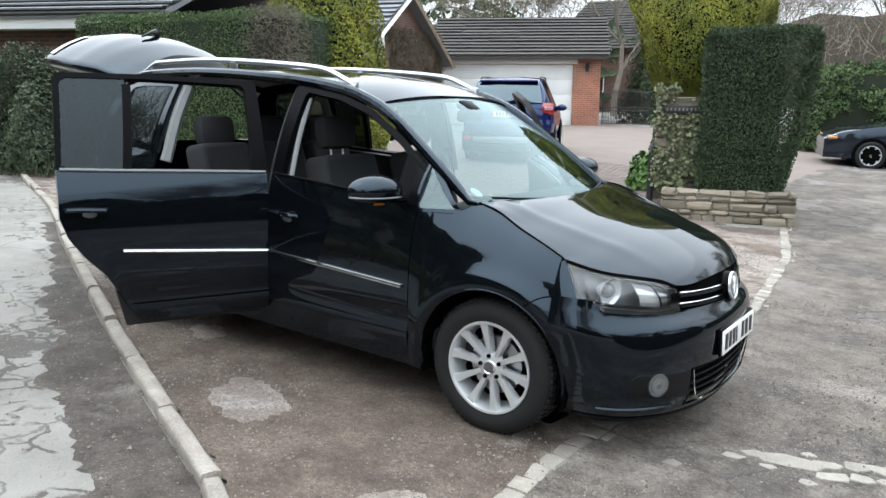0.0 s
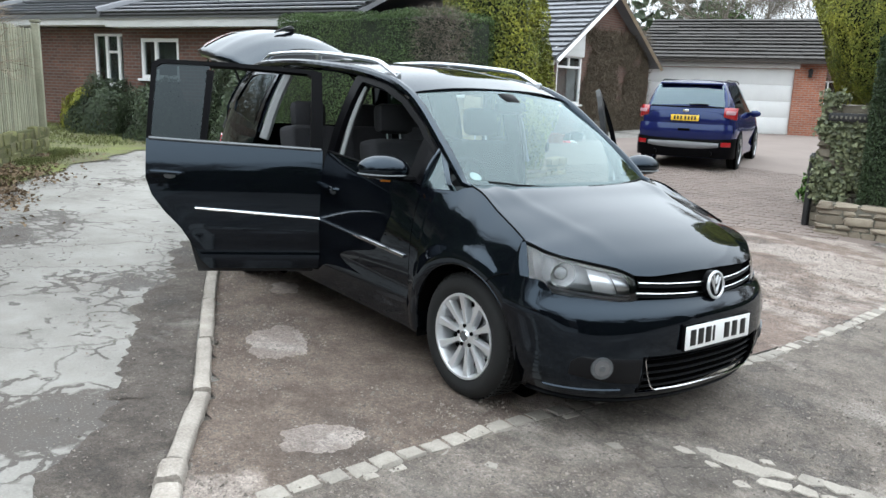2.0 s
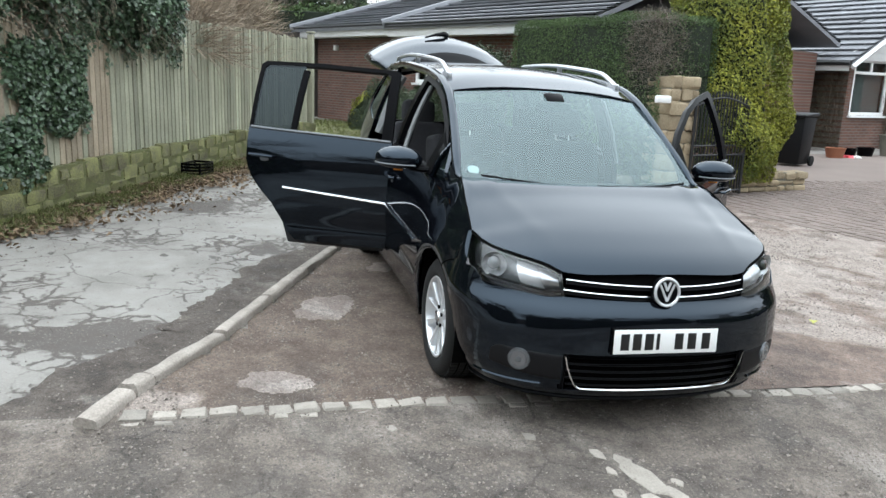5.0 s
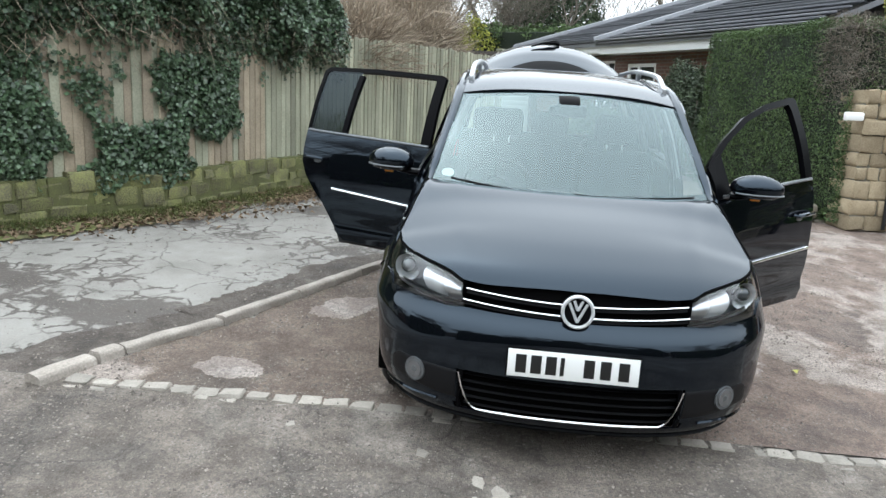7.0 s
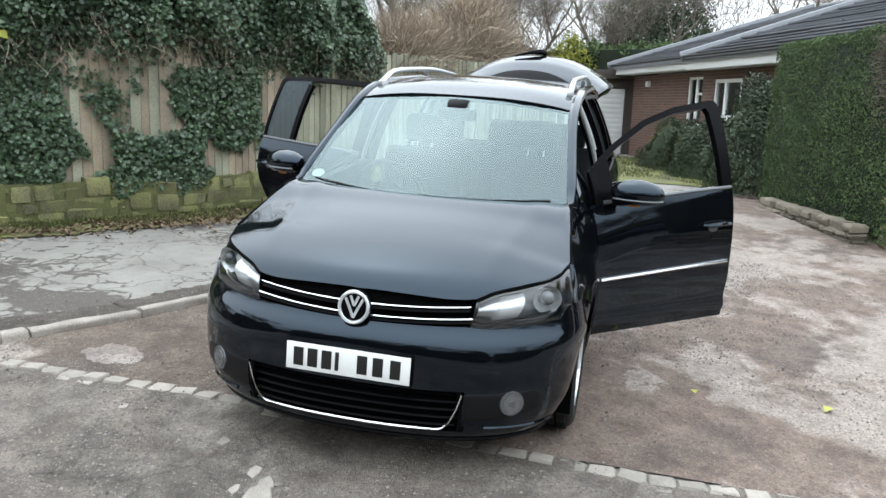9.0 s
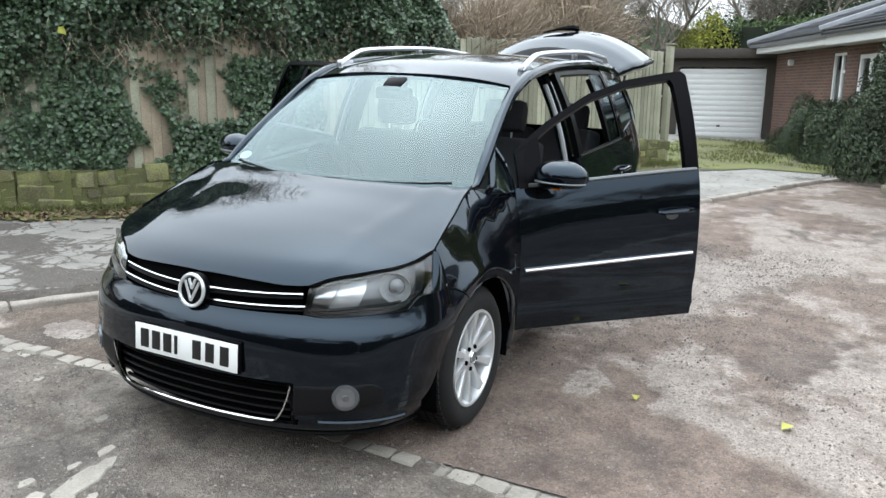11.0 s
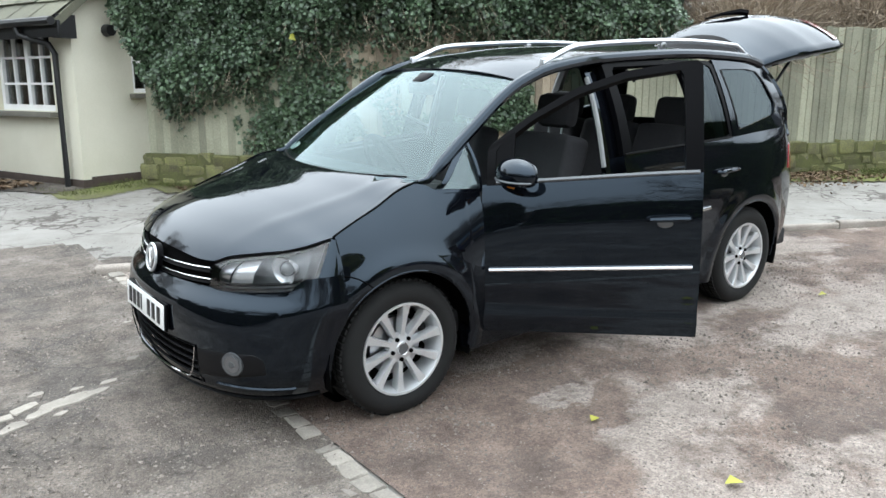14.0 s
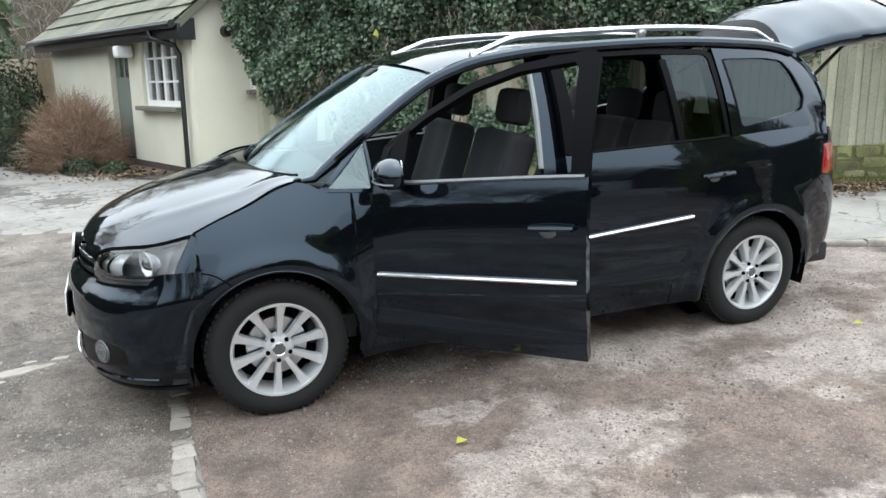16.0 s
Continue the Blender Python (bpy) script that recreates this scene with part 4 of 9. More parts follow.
def build_ivy():
    g = np.random.default_rng(41)
    ivy = thing("ivy", "mass of dark green ivy tumbling over the timber fence", "ivy")
    total = length(FENCE_LINE)
    n = 180000
    s = g.uniform(-0.5, 6.9, n)
    h = g.uniform(0.0, 3.2, n)
    low = np.array([bend(((-0.2, 0.78), (0.6, 0.9), (1.3, 1.08), (2.0, 1.45), (3.0, 1.68), (3.9, 1.72), (4.4, 1.5), (4.9, 1.58), (6.0, 1.56), (7.0, 1.6)), a) + 0.26 * noise.noise((a * 3.1, 4, 0)) for a in s])
    top = np.array([bend(((-0.2, 3.1), (3.5, 3.2), (5.2, 3.1), (6.2, 2.75), (7.0, 1.9)), a) + 0.25 * noise.noise((a * 1.7, 9, 0)) for a in s])
    patchy = np.array([noise.noise((a * 0.75 + 7, b * 0.9, 2)) + 0.5 * noise.noise((a * 2.6, b * 2.6, 5)) for a, b in zip(s, h)])
    low = low + g.normal(0, 0.08, n)
    # creeping runners low on the boards, with bare strips between
    cover = np.full(n, -0.25)
    sw = s + np.array([0.34 * noise.noise((a * 1.9, b * 1.9, 21)) + 0.16 * noise.noise((a * 6, b * 6, 22)) for a, b in zip(s, h)])
    hw = h + np.array([0.30 * noise.noise((a * 1.9, b * 1.9, 31)) + 0.16 * noise.noise((a * 6, b * 6, 32)) for a, b in zip(s, h)])
    for s0, s1, h0, h1, w in ((1.3, 2.0, 0.35, 1.0, 0.35), (1.8, 2.55, 0.32, 1.2, 0.95), (1.8, 2.5, 1.2, 1.7, 0.3), (2.9, 3.75, 0.26, 0.85, 0.95), (3.4, 4.0, 0.26, 0.95, 0.9), (3.68, 4.05, 0.8, 1.45, 0.8), (4.0, 4.75, 0.85, 1.6, 0.85), (2.9, 3.25, 0.8, 1.2, 0.3)):
        soft = np.minimum(np.minimum(sw - s0, s1 - sw), np.minimum(hw - h0, h1 - hw) * 1.2)
        cover = np.maximum(cover, w * np.clip(soft / 0.16 + 0.55, 0, 1) - 0.25 * (soft < -0.08))
    # the free end leans out past the fence in front of the gable
    ends = np.interp(h, (0.9, 1.4, 1.75, 2.1, 2.6), (0.20, 0.08, -0.12, -0.36, -0.42)) + 0.09 * np.array([noise.noise((2, b * 4.0, 6)) for b in h])
    over = (h > low) & (h < top) & (s > ends)
    creep = (h <= low) & (g.uniform(0, 1, n) < np.clip(patchy * 0.75 + cover, 0.0, 0.9)) & (h > 0.22)
    base, way = zip(*(along(FENCE_LINE, min(total - 0.01, max(0.01, a))) for a in s))
    base, way = np.array([tuple(b) for b in base]), np.array([tuple(w) for w in way])
    base = base + way * np.minimum(s, 0.0)[:, None]
    out = np.stack([-way[:, 1], way[:, 0], np.zeros(n)], 1)
    out *= np.sign((out * np.array([1, 1.2, 0])).sum(1))[:, None]
    bulge = np.array([0.26 + 0.22 * noise.noise((a * 1.4, b * 1.4, 8)) + 0.1 * noise.noise((a * 4, b * 4, 1)) for a, b in zip(s, h)])
    ramp = np.clip((h - low) / 0.4, 0, 1) * np.clip((top - h) / 0.5 + 0.2, 0, 1)
    depth = np.where(over, 0.05 + bulge * ramp, 0.035 + 0.10 * np.clip(cover, 0, 1) * g.uniform(0, 1, n))
    back = over & (g.uniform(0, 1, n) < 0.14)
    gz = np.array([ground_z(b[0], b[1]) for b in base])
    p = base + out * (depth - np.where(over, g.uniform(0, 0.12, n), 0))[:, None]
    p[back] -= out[back] * 0.5
    p[:, 2] = gz + h
    k = over | creep
    leaf_cloud("foliage", p[k], out[k] + np.array([0, 0, 0.55]), 0.046, IVY, ivy, 0.9, 0.72, 42, fold=0.12)
    q = over & (h < low + 0.45)
    idx = np.where(q)[0][:900]
    twig_cloud("ivy_wood", p[idx] - out[idx] * 0.06, out[idx] * 0.4 + np.array([0, 0, -0.7]), 0.35, 0.003, TWIG, ivy, 43)
    idx = np.where(over & (h < low + 0.16) & (s > 2.1) & (s < 4.4))[0][-150:]
    twig_cloud("bare_stem", p[idx] + out[idx] * 0.03, np.stack([np.sin(idx * 1.7), np.cos(idx * 2.3), -0.6 - 0.4 * np.sin(idx * 0.9)], 1), 0.30, 0.0055, TWIG, ivy, 44)
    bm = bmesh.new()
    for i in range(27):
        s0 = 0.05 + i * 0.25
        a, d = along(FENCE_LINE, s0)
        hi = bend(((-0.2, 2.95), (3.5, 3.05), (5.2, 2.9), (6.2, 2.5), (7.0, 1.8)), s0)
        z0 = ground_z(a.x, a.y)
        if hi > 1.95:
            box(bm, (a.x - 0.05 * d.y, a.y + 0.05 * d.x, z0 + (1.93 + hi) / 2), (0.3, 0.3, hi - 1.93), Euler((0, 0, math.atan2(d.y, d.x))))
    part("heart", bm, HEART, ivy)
    leaf = leaf_cloud("bright_leaf", np.array([[-2.16, -4.40, 1.95]]), np.array([[0.8, 0.6, 0.1]]), 0.11, LIME, ivy, 0.8, 0.05, 3, kind="", label="single bright yellow-green leaf")
    return leaf


build_ivy()


# ---- buildings ----
def brick_material(name, c1, c2, mortar, scale=1.0):
    m = bpy.data.materials.new(name)
    m.use_nodes = True
    n, l = m.node_tree.nodes, m.node_tree.links
    b = n["Principled BSDF"]
    co, mp, br, no = n.new("ShaderNodeTexCoord"), n.new("ShaderNodeMapping"), n.new("ShaderNodeTexBrick"), n.new("ShaderNodeTexNoise")
    mp.inputs["Rotation"].default_value = (radians(-90), 0, 0)
    l.new(co.outputs["Object"], mp.inputs["Vector"])
    l.new(mp.outputs["Vector"], br.inputs["Vector"])
    br.inputs["Color1"].default_value, br.inputs["Color2"].default_value, br.inputs["Mortar"].default_value = (*c1, 1), (*c2, 1), (*mortar, 1)
    br.inputs["Scale"].default_value = 1.0
    br.inputs["Mortar Size"].default_value = 0.011
    br.inputs["Brick Width"].default_value, br.inputs["Row Height"].default_value = 0.225 * scale, 0.075 * scale
    no.inputs["Scale"].default_value = 1.3
    no.inputs["Detail"].default_value = 6
    l.new(co.outputs["Object"], no.inputs["Vector"])
    hs = n.new("ShaderNodeHueSaturation")
    mr = n.new("ShaderNodeMapRange")
    mr.inputs["To Min"].default_value, mr.inputs["To Max"].default_value = 0.6, 1.4
    l.new(no.outputs["Fac"], mr.inputs["Value"])
    l.new(mr.outputs["Result"], hs.inputs["Value"])
    l.new(br.outputs["Color"], hs.inputs["Color"])
    l.new(hs.outputs["Color"], b.inputs["Base Color"])
    b.inputs["Roughness"].default_value = 0.9
    bp = n.new("ShaderNodeBump")
    bp.inputs["Strength"].default_value, bp.inputs["Distance"].default_value, bp.invert = 0.4, 0.01, True
    l.new(br.outputs["Fac"], bp.inputs["Height"])
    l.new(bp.outputs["Normal"], b.inputs["Normal"])
    return m


WALLBRICK = brick_material("red_brown_brickwork", (0.14, 0.064, 0.044), (0.088, 0.044, 0.034), (0.14, 0.118, 0.10))
PIERBRICK = brick_material("orange_brickwork", (0.34, 0.115, 0.06), (0.25, 0.085, 0.05), (0.28, 0.22, 0.18))


def holed_wall(name, x0, x1, z0, z1, holes, material, parent, depth=0.28, y=0.0, label=""):
    """A wall along x whose face lies at y, with openings (x0, x1, z0, z1) right through it."""
    bm = bmesh.new()
    xs = sorted({x0, x1, *[h[0] for h in holes], *[h[1] for h in holes]})
    for a, b in zip(xs, xs[1:]):
        cuts = sorted([(h[2], h[3]) for h in holes if h[0] <= a + 1e-6 and h[1] >= b - 1e-6])
        z = z0
        for c, d in cuts + [(z1, z1)]:
            if c - z > 1e-4:
                box(bm, ((a + b) / 2, y + depth / 2, (z + c) / 2), (b - a, depth, c - z))
            z = d
    bmesh.ops.remove_doubles(bm, verts=bm.verts, dist=1e-5)
    return part(name, bm, material, parent, label, shade=0)


def window(parent, x0, x1, z0, z1, y, mullions=(), transoms=(), name="window", bar=0.06, curtain=True, sill=True):
    w = new(name)
    w.parent = parent
    bm = bmesh.new()
    for c, s in ((((x0 + x1) / 2, y, z0 + bar / 2), (x1 - x0, 0.07, bar)), (((x0 + x1) / 2, y, z1 - bar / 2), (x1 - x0, 0.07, bar)),
                 ((x0 + bar / 2, y, (z0 + z1) / 2), (bar, 0.07, z1 - z0 - 2 * bar)), ((x1 - bar / 2, y, (z0 + z1) / 2), (bar, 0.07, z1 - z0 - 2 * bar))):
        box(bm, c, s)
    part("window_frame", bm, UPVC, w, shade=0)
    for mx, wd in mullions:
        boxed("mullion", (mx, y, (z0 + z1) / 2), (wd, 0.06, z1 - z0 - 2 * bar), UPVC, w)
    for tz, a, b, wd in transoms:
        boxed("glazing_bar", ((a + b) / 2, y - 0.003, tz), (b - a, 0.045, wd), UPVC, w)
    pane_ = boxed("pane", ((x0 + x1) / 2, y + 0.012, (z0 + z1) / 2), (x1 - x0 - 2 * bar, 0.008, z1 - z0 - 2 * bar), PANE, w, bevel=0)
    pane_.visible_shadow = False
    if curtain:
        bm = bmesh.new()
        grid(bm, lambda u, v: (x0 + bar + u * (x1 - x0 - 2 * bar), y + 0.16 + 0.02 * math.sin(u * 40), z0 + bar + v * (z1 - z0 - 2 * bar)), 40, 1)
        part("curtain", bm, plain("grey_curtain", (0.32, 0.33, 0.32), 0.9) if "grey_curtain" not in bpy.data.materials else bpy.data.materials["grey_curtain"], w)
    if sill:
        boxed("window_sill", ((x0 + x1) / 2, y - 0.05, z0 - 0.03), (x1 - x0 + 0.1, 0.16, 0.055), UPVC, w)
    return w


def tiled_plane(name, a, b, c, d, parent, material, course=0.3, wide=2.4, lift=0.075):
    """Overlapping courses of tiles on the slope a-b (eave) to d-c (ridge)."""
    a, b, c, d = (Vector(p) for p in (a, b, c, d))
    rows = max(2, round((d - a).length / course))
    nrm = (b - a).cross(d - a).normalized()
    if nrm.z < 0:
        nrm = -nrm
    verts, faces = [], []
    r = random.Random(len(name))
    under = (d - a).normalized() * 0.10 - nrm * 0.006
    for i in range(rows):
        p0, p1 = a.lerp(d, i / rows), b.lerp(c, i / rows)
        q0, q1 = a.lerp(d, (i + 1.12) / rows), b.lerp(c, (i + 1.12) / rows)
        cols = max(1, round((p1 - p0).length / wide))
        off = 0.5 * (i % 2)
        for j in range(cols + 1):
            u0, u1 = max(0, (j - off) / cols), min(1, (j + 1 - off) / cols - 0.004)
            if u1 <= u0 + 1e-4:
                continue
            h = lift * r.uniform(0.85, 1.2)
            k = len(verts)
            e0, e1, f0, f1 = p0.lerp(p1, u0), p0.lerp(p1, u1), q0.lerp(q1, u0), q0.lerp(q1, u1)
            verts += [e0 + nrm * h, e1 + nrm * h, f1 + nrm * 0.002, f0 + nrm * 0.002, e0 + nrm * h * 0.6, e1 + nrm * h * 0.6, e0 + under, e1 + under]
            faces += [(k, k + 1, k + 2, k + 3), (k, k + 4, k + 5, k + 1), (k + 4, k + 6, k + 7, k + 5)]
    k = len(verts)
    verts += [p - nrm * 0.012 for p in (a, b, c, d)] + [p - nrm * 0.1 for p in (a, b, c, d)]
    faces += [(k, k + 1, k + 2, k + 3), (k + 4, k + 7, k + 6, k + 5), (k, k + 4, k + 5, k + 1), (k + 1, k + 5, k + 6, k + 2), (k + 3, k + 2, k + 6, k + 7), (k, k + 3, k + 7, k + 4)]
    ob = raw(name, verts, faces, material, parent)
    ob["kind"] = "stuff"
    return ob


def build_bungalow():
    h = thing("bungalow", "long brick bungalow with grey tiled hip roof and white fascia", "house", at=(-20.4, 0.75, 0.2))
    h.rotation_euler = (0, 0, math.atan2(0.41, 0.91))
    z1 = 2.35
    holed_wall("wall", -0.44, 4.45, -0.3, z1, [(3.05, 4.28, 1.03, 2.22)], WALLBRICK, h)
    holed_wall("wall", 4.45, 11.0, -0.3, z1, [(5.02, 6.2, 1.22, 2.1)], WALLBRICK, h, y=-0.35)
    for c, s in (((4.60, 0.0, 1.0), (0.28, 0.14, 2.7)), ((-0.3, 4.2, 1.02), (0.28, 7.9, 2.66)), ((10.86, 4.0, 1.0), (0.28, 8.1, 2.7)), ((5.2, 8.1, 1.0), (11.4, 0.28, 2.7))):
        boxed("wall", c, s, WALLBRICK, h, bevel=0)
    boxed("ceiling", (5.3, 4.0, 2.3), (10.8, 7.7, 0.06), ROOMDARK, h, bevel=0)
    boxed("room_floor", (5.3, 4.0, -0.02), (10.8, 7.7, 0.06), ROOMDARK, h, bevel=0)
    window(h, 3.05, 4.28, 1.03, 2.22, 0.05, ((3.46, 0.09), (3.87, 0.09)), ((1.80, 3.50, 3.83, 0.06),), sill=True)
    window(h, 5.02, 6.2, 1.22, 2.1, -0.3, ((5.48, 0.09),), bar=0.08)
    # fascia boards, gutter, roof slopes
    boxed("fascia", (1.8, -0.50, 2.50), (5.4, 0.03, 0.24), WHITE, h)
    boxed("fascia", (7.87, -0.83, 2.44), (6.74, 0.03, 0.26), WHITE, h)
    boxed("fascia", (4.515, -0.65, 2.44), (0.03, 0.33, 0.26), WHITE, h)
    boxed("fascia", (-0.90, 3.9, 2.50), (0.03, 8.9, 0.24), WHITE, h)
    boxed("soffit", (1.8, -0.25, 2.385), (5.3, 0.5, 0.02), WHITE, h)
    boxed("soffit", (7.87, -0.6, 2.32), (6.68, 0.46, 0.02), WHITE, h)
    for x0, x1, y, z in ((-0.9, 4.5, -0.56, 2.62), (4.45, 11.2, -0.90, 2.56)):
        part("gutter", tube(bmesh.new(), [(x0, y, z), (x1, y, z)], 0.05, 8), IRON, h)
    ridge = 4.1
    tiled_plane("roof", (-1.0, -0.62, 2.62), (4.9, -0.62, 2.62), (7.0, 3.4, ridge), (2.9, 3.4, ridge), h, TILE, 0.34, 9.0)
    tiled_plane("roof", (-1.0, 8.4, 2.62), (-1.0, -0.62, 2.62), (2.9, 3.4, ridge), (2.9, 4.4, ridge), h, TILE, 0.34, 9.0)
    tiled_plane("roof", (4.4, -0.95, 2.58), (11.3, -0.95, 2.58), (11.3, 3.4, ridge + 0.12), (7.0, 3.4, ridge + 0.12), h, TILE, 0.34, 9.0)
    tiled_plane("roof", (11.3, 8.6, 2.6), (-1.0, 8.6, 2.62), (2.9, 3.8, ridge), (11.3, 3.8, ridge), h, TILE)
    for p, q in (((-1.0, -0.62, 2.66), (2.9, 3.4, ridge + 0.05)), ((4.4, -0.95, 2.62), (7.0, 3.4, ridge + 0.17)), ((2.9, 3.6, ridge + 0.03), (11.3, 3.6, ridge + 0.14))):
        part("ridge_tiles", tube(bmesh.new(), [p, q], 0.11, 8), TILE, h)
    boxed("wall_lamp", (0.75, -0.08, 2.1), (0.12, 0.14, 0.16), UPVC, h, "small white outside lamp", bevel=0.03)


def build_side_garage():
    g = thing("garage", "flat-roofed dark garage with a white ribbed up-and-over door", "garage", at=(-20.9, -0.85, 0.22))
    g.rotation_euler = (0, 0, radians(98))
    # local x runs along the front, towards the bungalow; local y goes back
    holed_wall("wall", -1.75, 1.95, -0.3, 2.3, [(-1.18, 1.2, -0.3, 2.0)], TIMBER, g, 0.2)
    for x in (-1.65, 1.85):
        boxed("wall", (x, 2.7, 1.0), (0.2, 5.0, 2.6), TIMBER, g, bevel=0)
    boxed("wall", (0.1, 5.3, 1.0), (3.7, 0.2, 2.6), TIMBER, g, bevel=0)
    boxed("roof", (0.1, 2.6, 2.40), (4.0, 5.6, 0.2), TIMBER, g)
    boxed("fascia", (0.1, -0.24, 2.38), (4.0, 0.04, 0.26), TIMBER, g)
    door = boxed("garage_door", (0.01, 0.08, 0.98), (2.34, 0.04, 1.96), WHITE, g)
    for k in range(13):
        boxed("door_rib", (0.0, 0.055, 0.10 + k * 0.148), (2.26, 0.02, 0.115), WHITE, door, bevel=0.006)
    boxed("handle", (0.0, 0.035, 0.35), (0.1, 0.04, 0.05), IRON, door)


CREEPER = surface("brown_creeper", (0.10, 0.08, 0.055), (0.22, 0.175, 0.125), 2, 30, 0.95, 0.0, island=0.3)


def build_gable_house():
    h = thing("gabled_house", "brick house with a white-trimmed gable and grey tiled roof", "house", at=(-13.5, 13.5, 0.05))
    h.rotation_euler = (0, 0, math.atan2(0.97, -0.25))
    # local x along the gable, local y into the house (away from the drive)
    w, pitch = 6.6, math.tan(radians(30))
    ze = 2.45
    holed_wall("wall", 0, w, -0.3, ze, [(0.22, 1.75, 0.95, 2.40)], WALLBRICK, h)
    bm = bmesh.new()
    top = ze + w / 2 * pitch
    vs = [bm.verts.new(p) for p in ((0, 0, ze), (w, 0, ze), (w / 2, 0, top), (0, 0.28, ze), (w, 0.28, ze), (w / 2, 0.28, top))]
    for f in ((0, 1, 2), (5, 4, 3), (0, 2, 5, 3), (2, 1, 4, 5), (1, 0, 3, 4)):
        bm.faces.new([vs[i] for i in f])
    part("gable", bm, WALLBRICK, h, shade=0)
    for x in (0.14, w - 0.14):
        boxed("wall", (x, 4.6, 1.07), (0.28, 8.6, 2.74), WALLBRICK, h, bevel=0)
    boxed("wall", (w / 2, 9.0, 1.07), (w, 0.28, 2.74), WALLBRICK, h, bevel=0)
    boxed("ceiling", (w / 2, 4.6, 2.4), (w - 0.6, 8.4, 0.06), ROOMDARK, h, bevel=0)
    boxed("room_floor", (w / 2, 4.6, 0.02), (w - 0.6, 8.4, 0.06), ROOMDARK, h, bevel=0)
    gw = window(h, 0.22, 1.75, 0.95, 2.40, 0.05, (), ((2.05, 0.28, 1.69, 0.07),), bar=0.08)
    boxed("upper_mullion", (0.98, 0.05, 2.22), (0.07, 0.06, 0.30), UPVC, gw)
    boxed("blind", (0.985, 0.16, 1.50), (1.36, 0.01, 1.04), WHITE, gw, "pale drawn blind", bevel=0)
    o = 0.35
    for side, x0 in ((1, -0.45), (-1, w + 0.45)):
        e = ze + 0.08 - 0.45 * pitch
        xr = w / 2
        top2 = ze + 0.08 + w / 2 * pitch
        tiled_plane("roof", (x0, -o, e), (x0, 9.4, e), (xr, 9.4, top2), (xr, -o, top2), h, TILE)
        bm = bmesh.new()
        tube(bm, [(x0, -o - 0.03, e - 0.11), (xr, -o - 0.03, top2 - 0.11)], 0.07, 4, flat=1.0)
        part("bargeboard", bm, WHITE if side > 0 else BOARDB, h)
        boxed("fascia", (x0 - 0.02 * side, 4.5, e - 0.1), (0.03, 9.6, 0.2), WHITE, h)
        part("gutter", tube(bmesh.new(), [(x0 - 0.07 * side, -o, e - 0.02), (x0 - 0.07 * side, 9.4, e - 0.02)], 0.05, 8), IRON, h)
    boxed("gable_trim", (0.98, -0.03, 2.46), (1.6, 0.05, 0.20), WHITE, h, "white boarded trim over the window")
    bm = bmesh.new()
    vs = [bm.verts.new((x, y, z)) for y in (-0.07, -0.015) for x, z in ((0.0, 2.56), (1.75, 2.56), (1.75, 2.48 + 1.75 * pitch), (0.9, 2.48 + 0.9 * pitch))]
    for f in ((0, 1, 2, 3), (7, 6, 5, 4), (0, 4, 5, 1), (1, 5, 6, 2), (2, 6, 7, 3), (3, 7, 4, 0)):
        bm.faces.new([vs[i] for i in f])
    part("gable_infill", bm, WHITE, h, "white boarded infill under the verge", 0)
    # creeper on the walls
    g = np.random.default_rng(51)
    n = 20000
    u, z = g.uniform(1.8, 6.6, n), g.uniform(0, 3.2, n)
    keep = np.array([noise.noise((a * 0.8, b * 0.8, 3)) > -0.25 - 0.25 * (a > 2.0) + 0.10 * b for a, b in zip(u, z)])
    p = np.stack([u, np.full(n, -0.05), z], 1)[keep]
    twig_cloud("creeper", p, g.normal(0, 1, (len(p), 3)) * np.array([1, 0.3, 1]), 0.3, 0.008, CREEPER, h, 52)
    n = 4000
    p = np.stack([np.full(n, -0.06), g.uniform(0, 4, n), g.uniform(0, 2.2, n)], 1)
    twig_cloud("creeper", p, g.normal(0, 1, (n, 3)) * np.array([0.3, 1, 1]), 0.3, 0.008, CREEPER, h, 53)


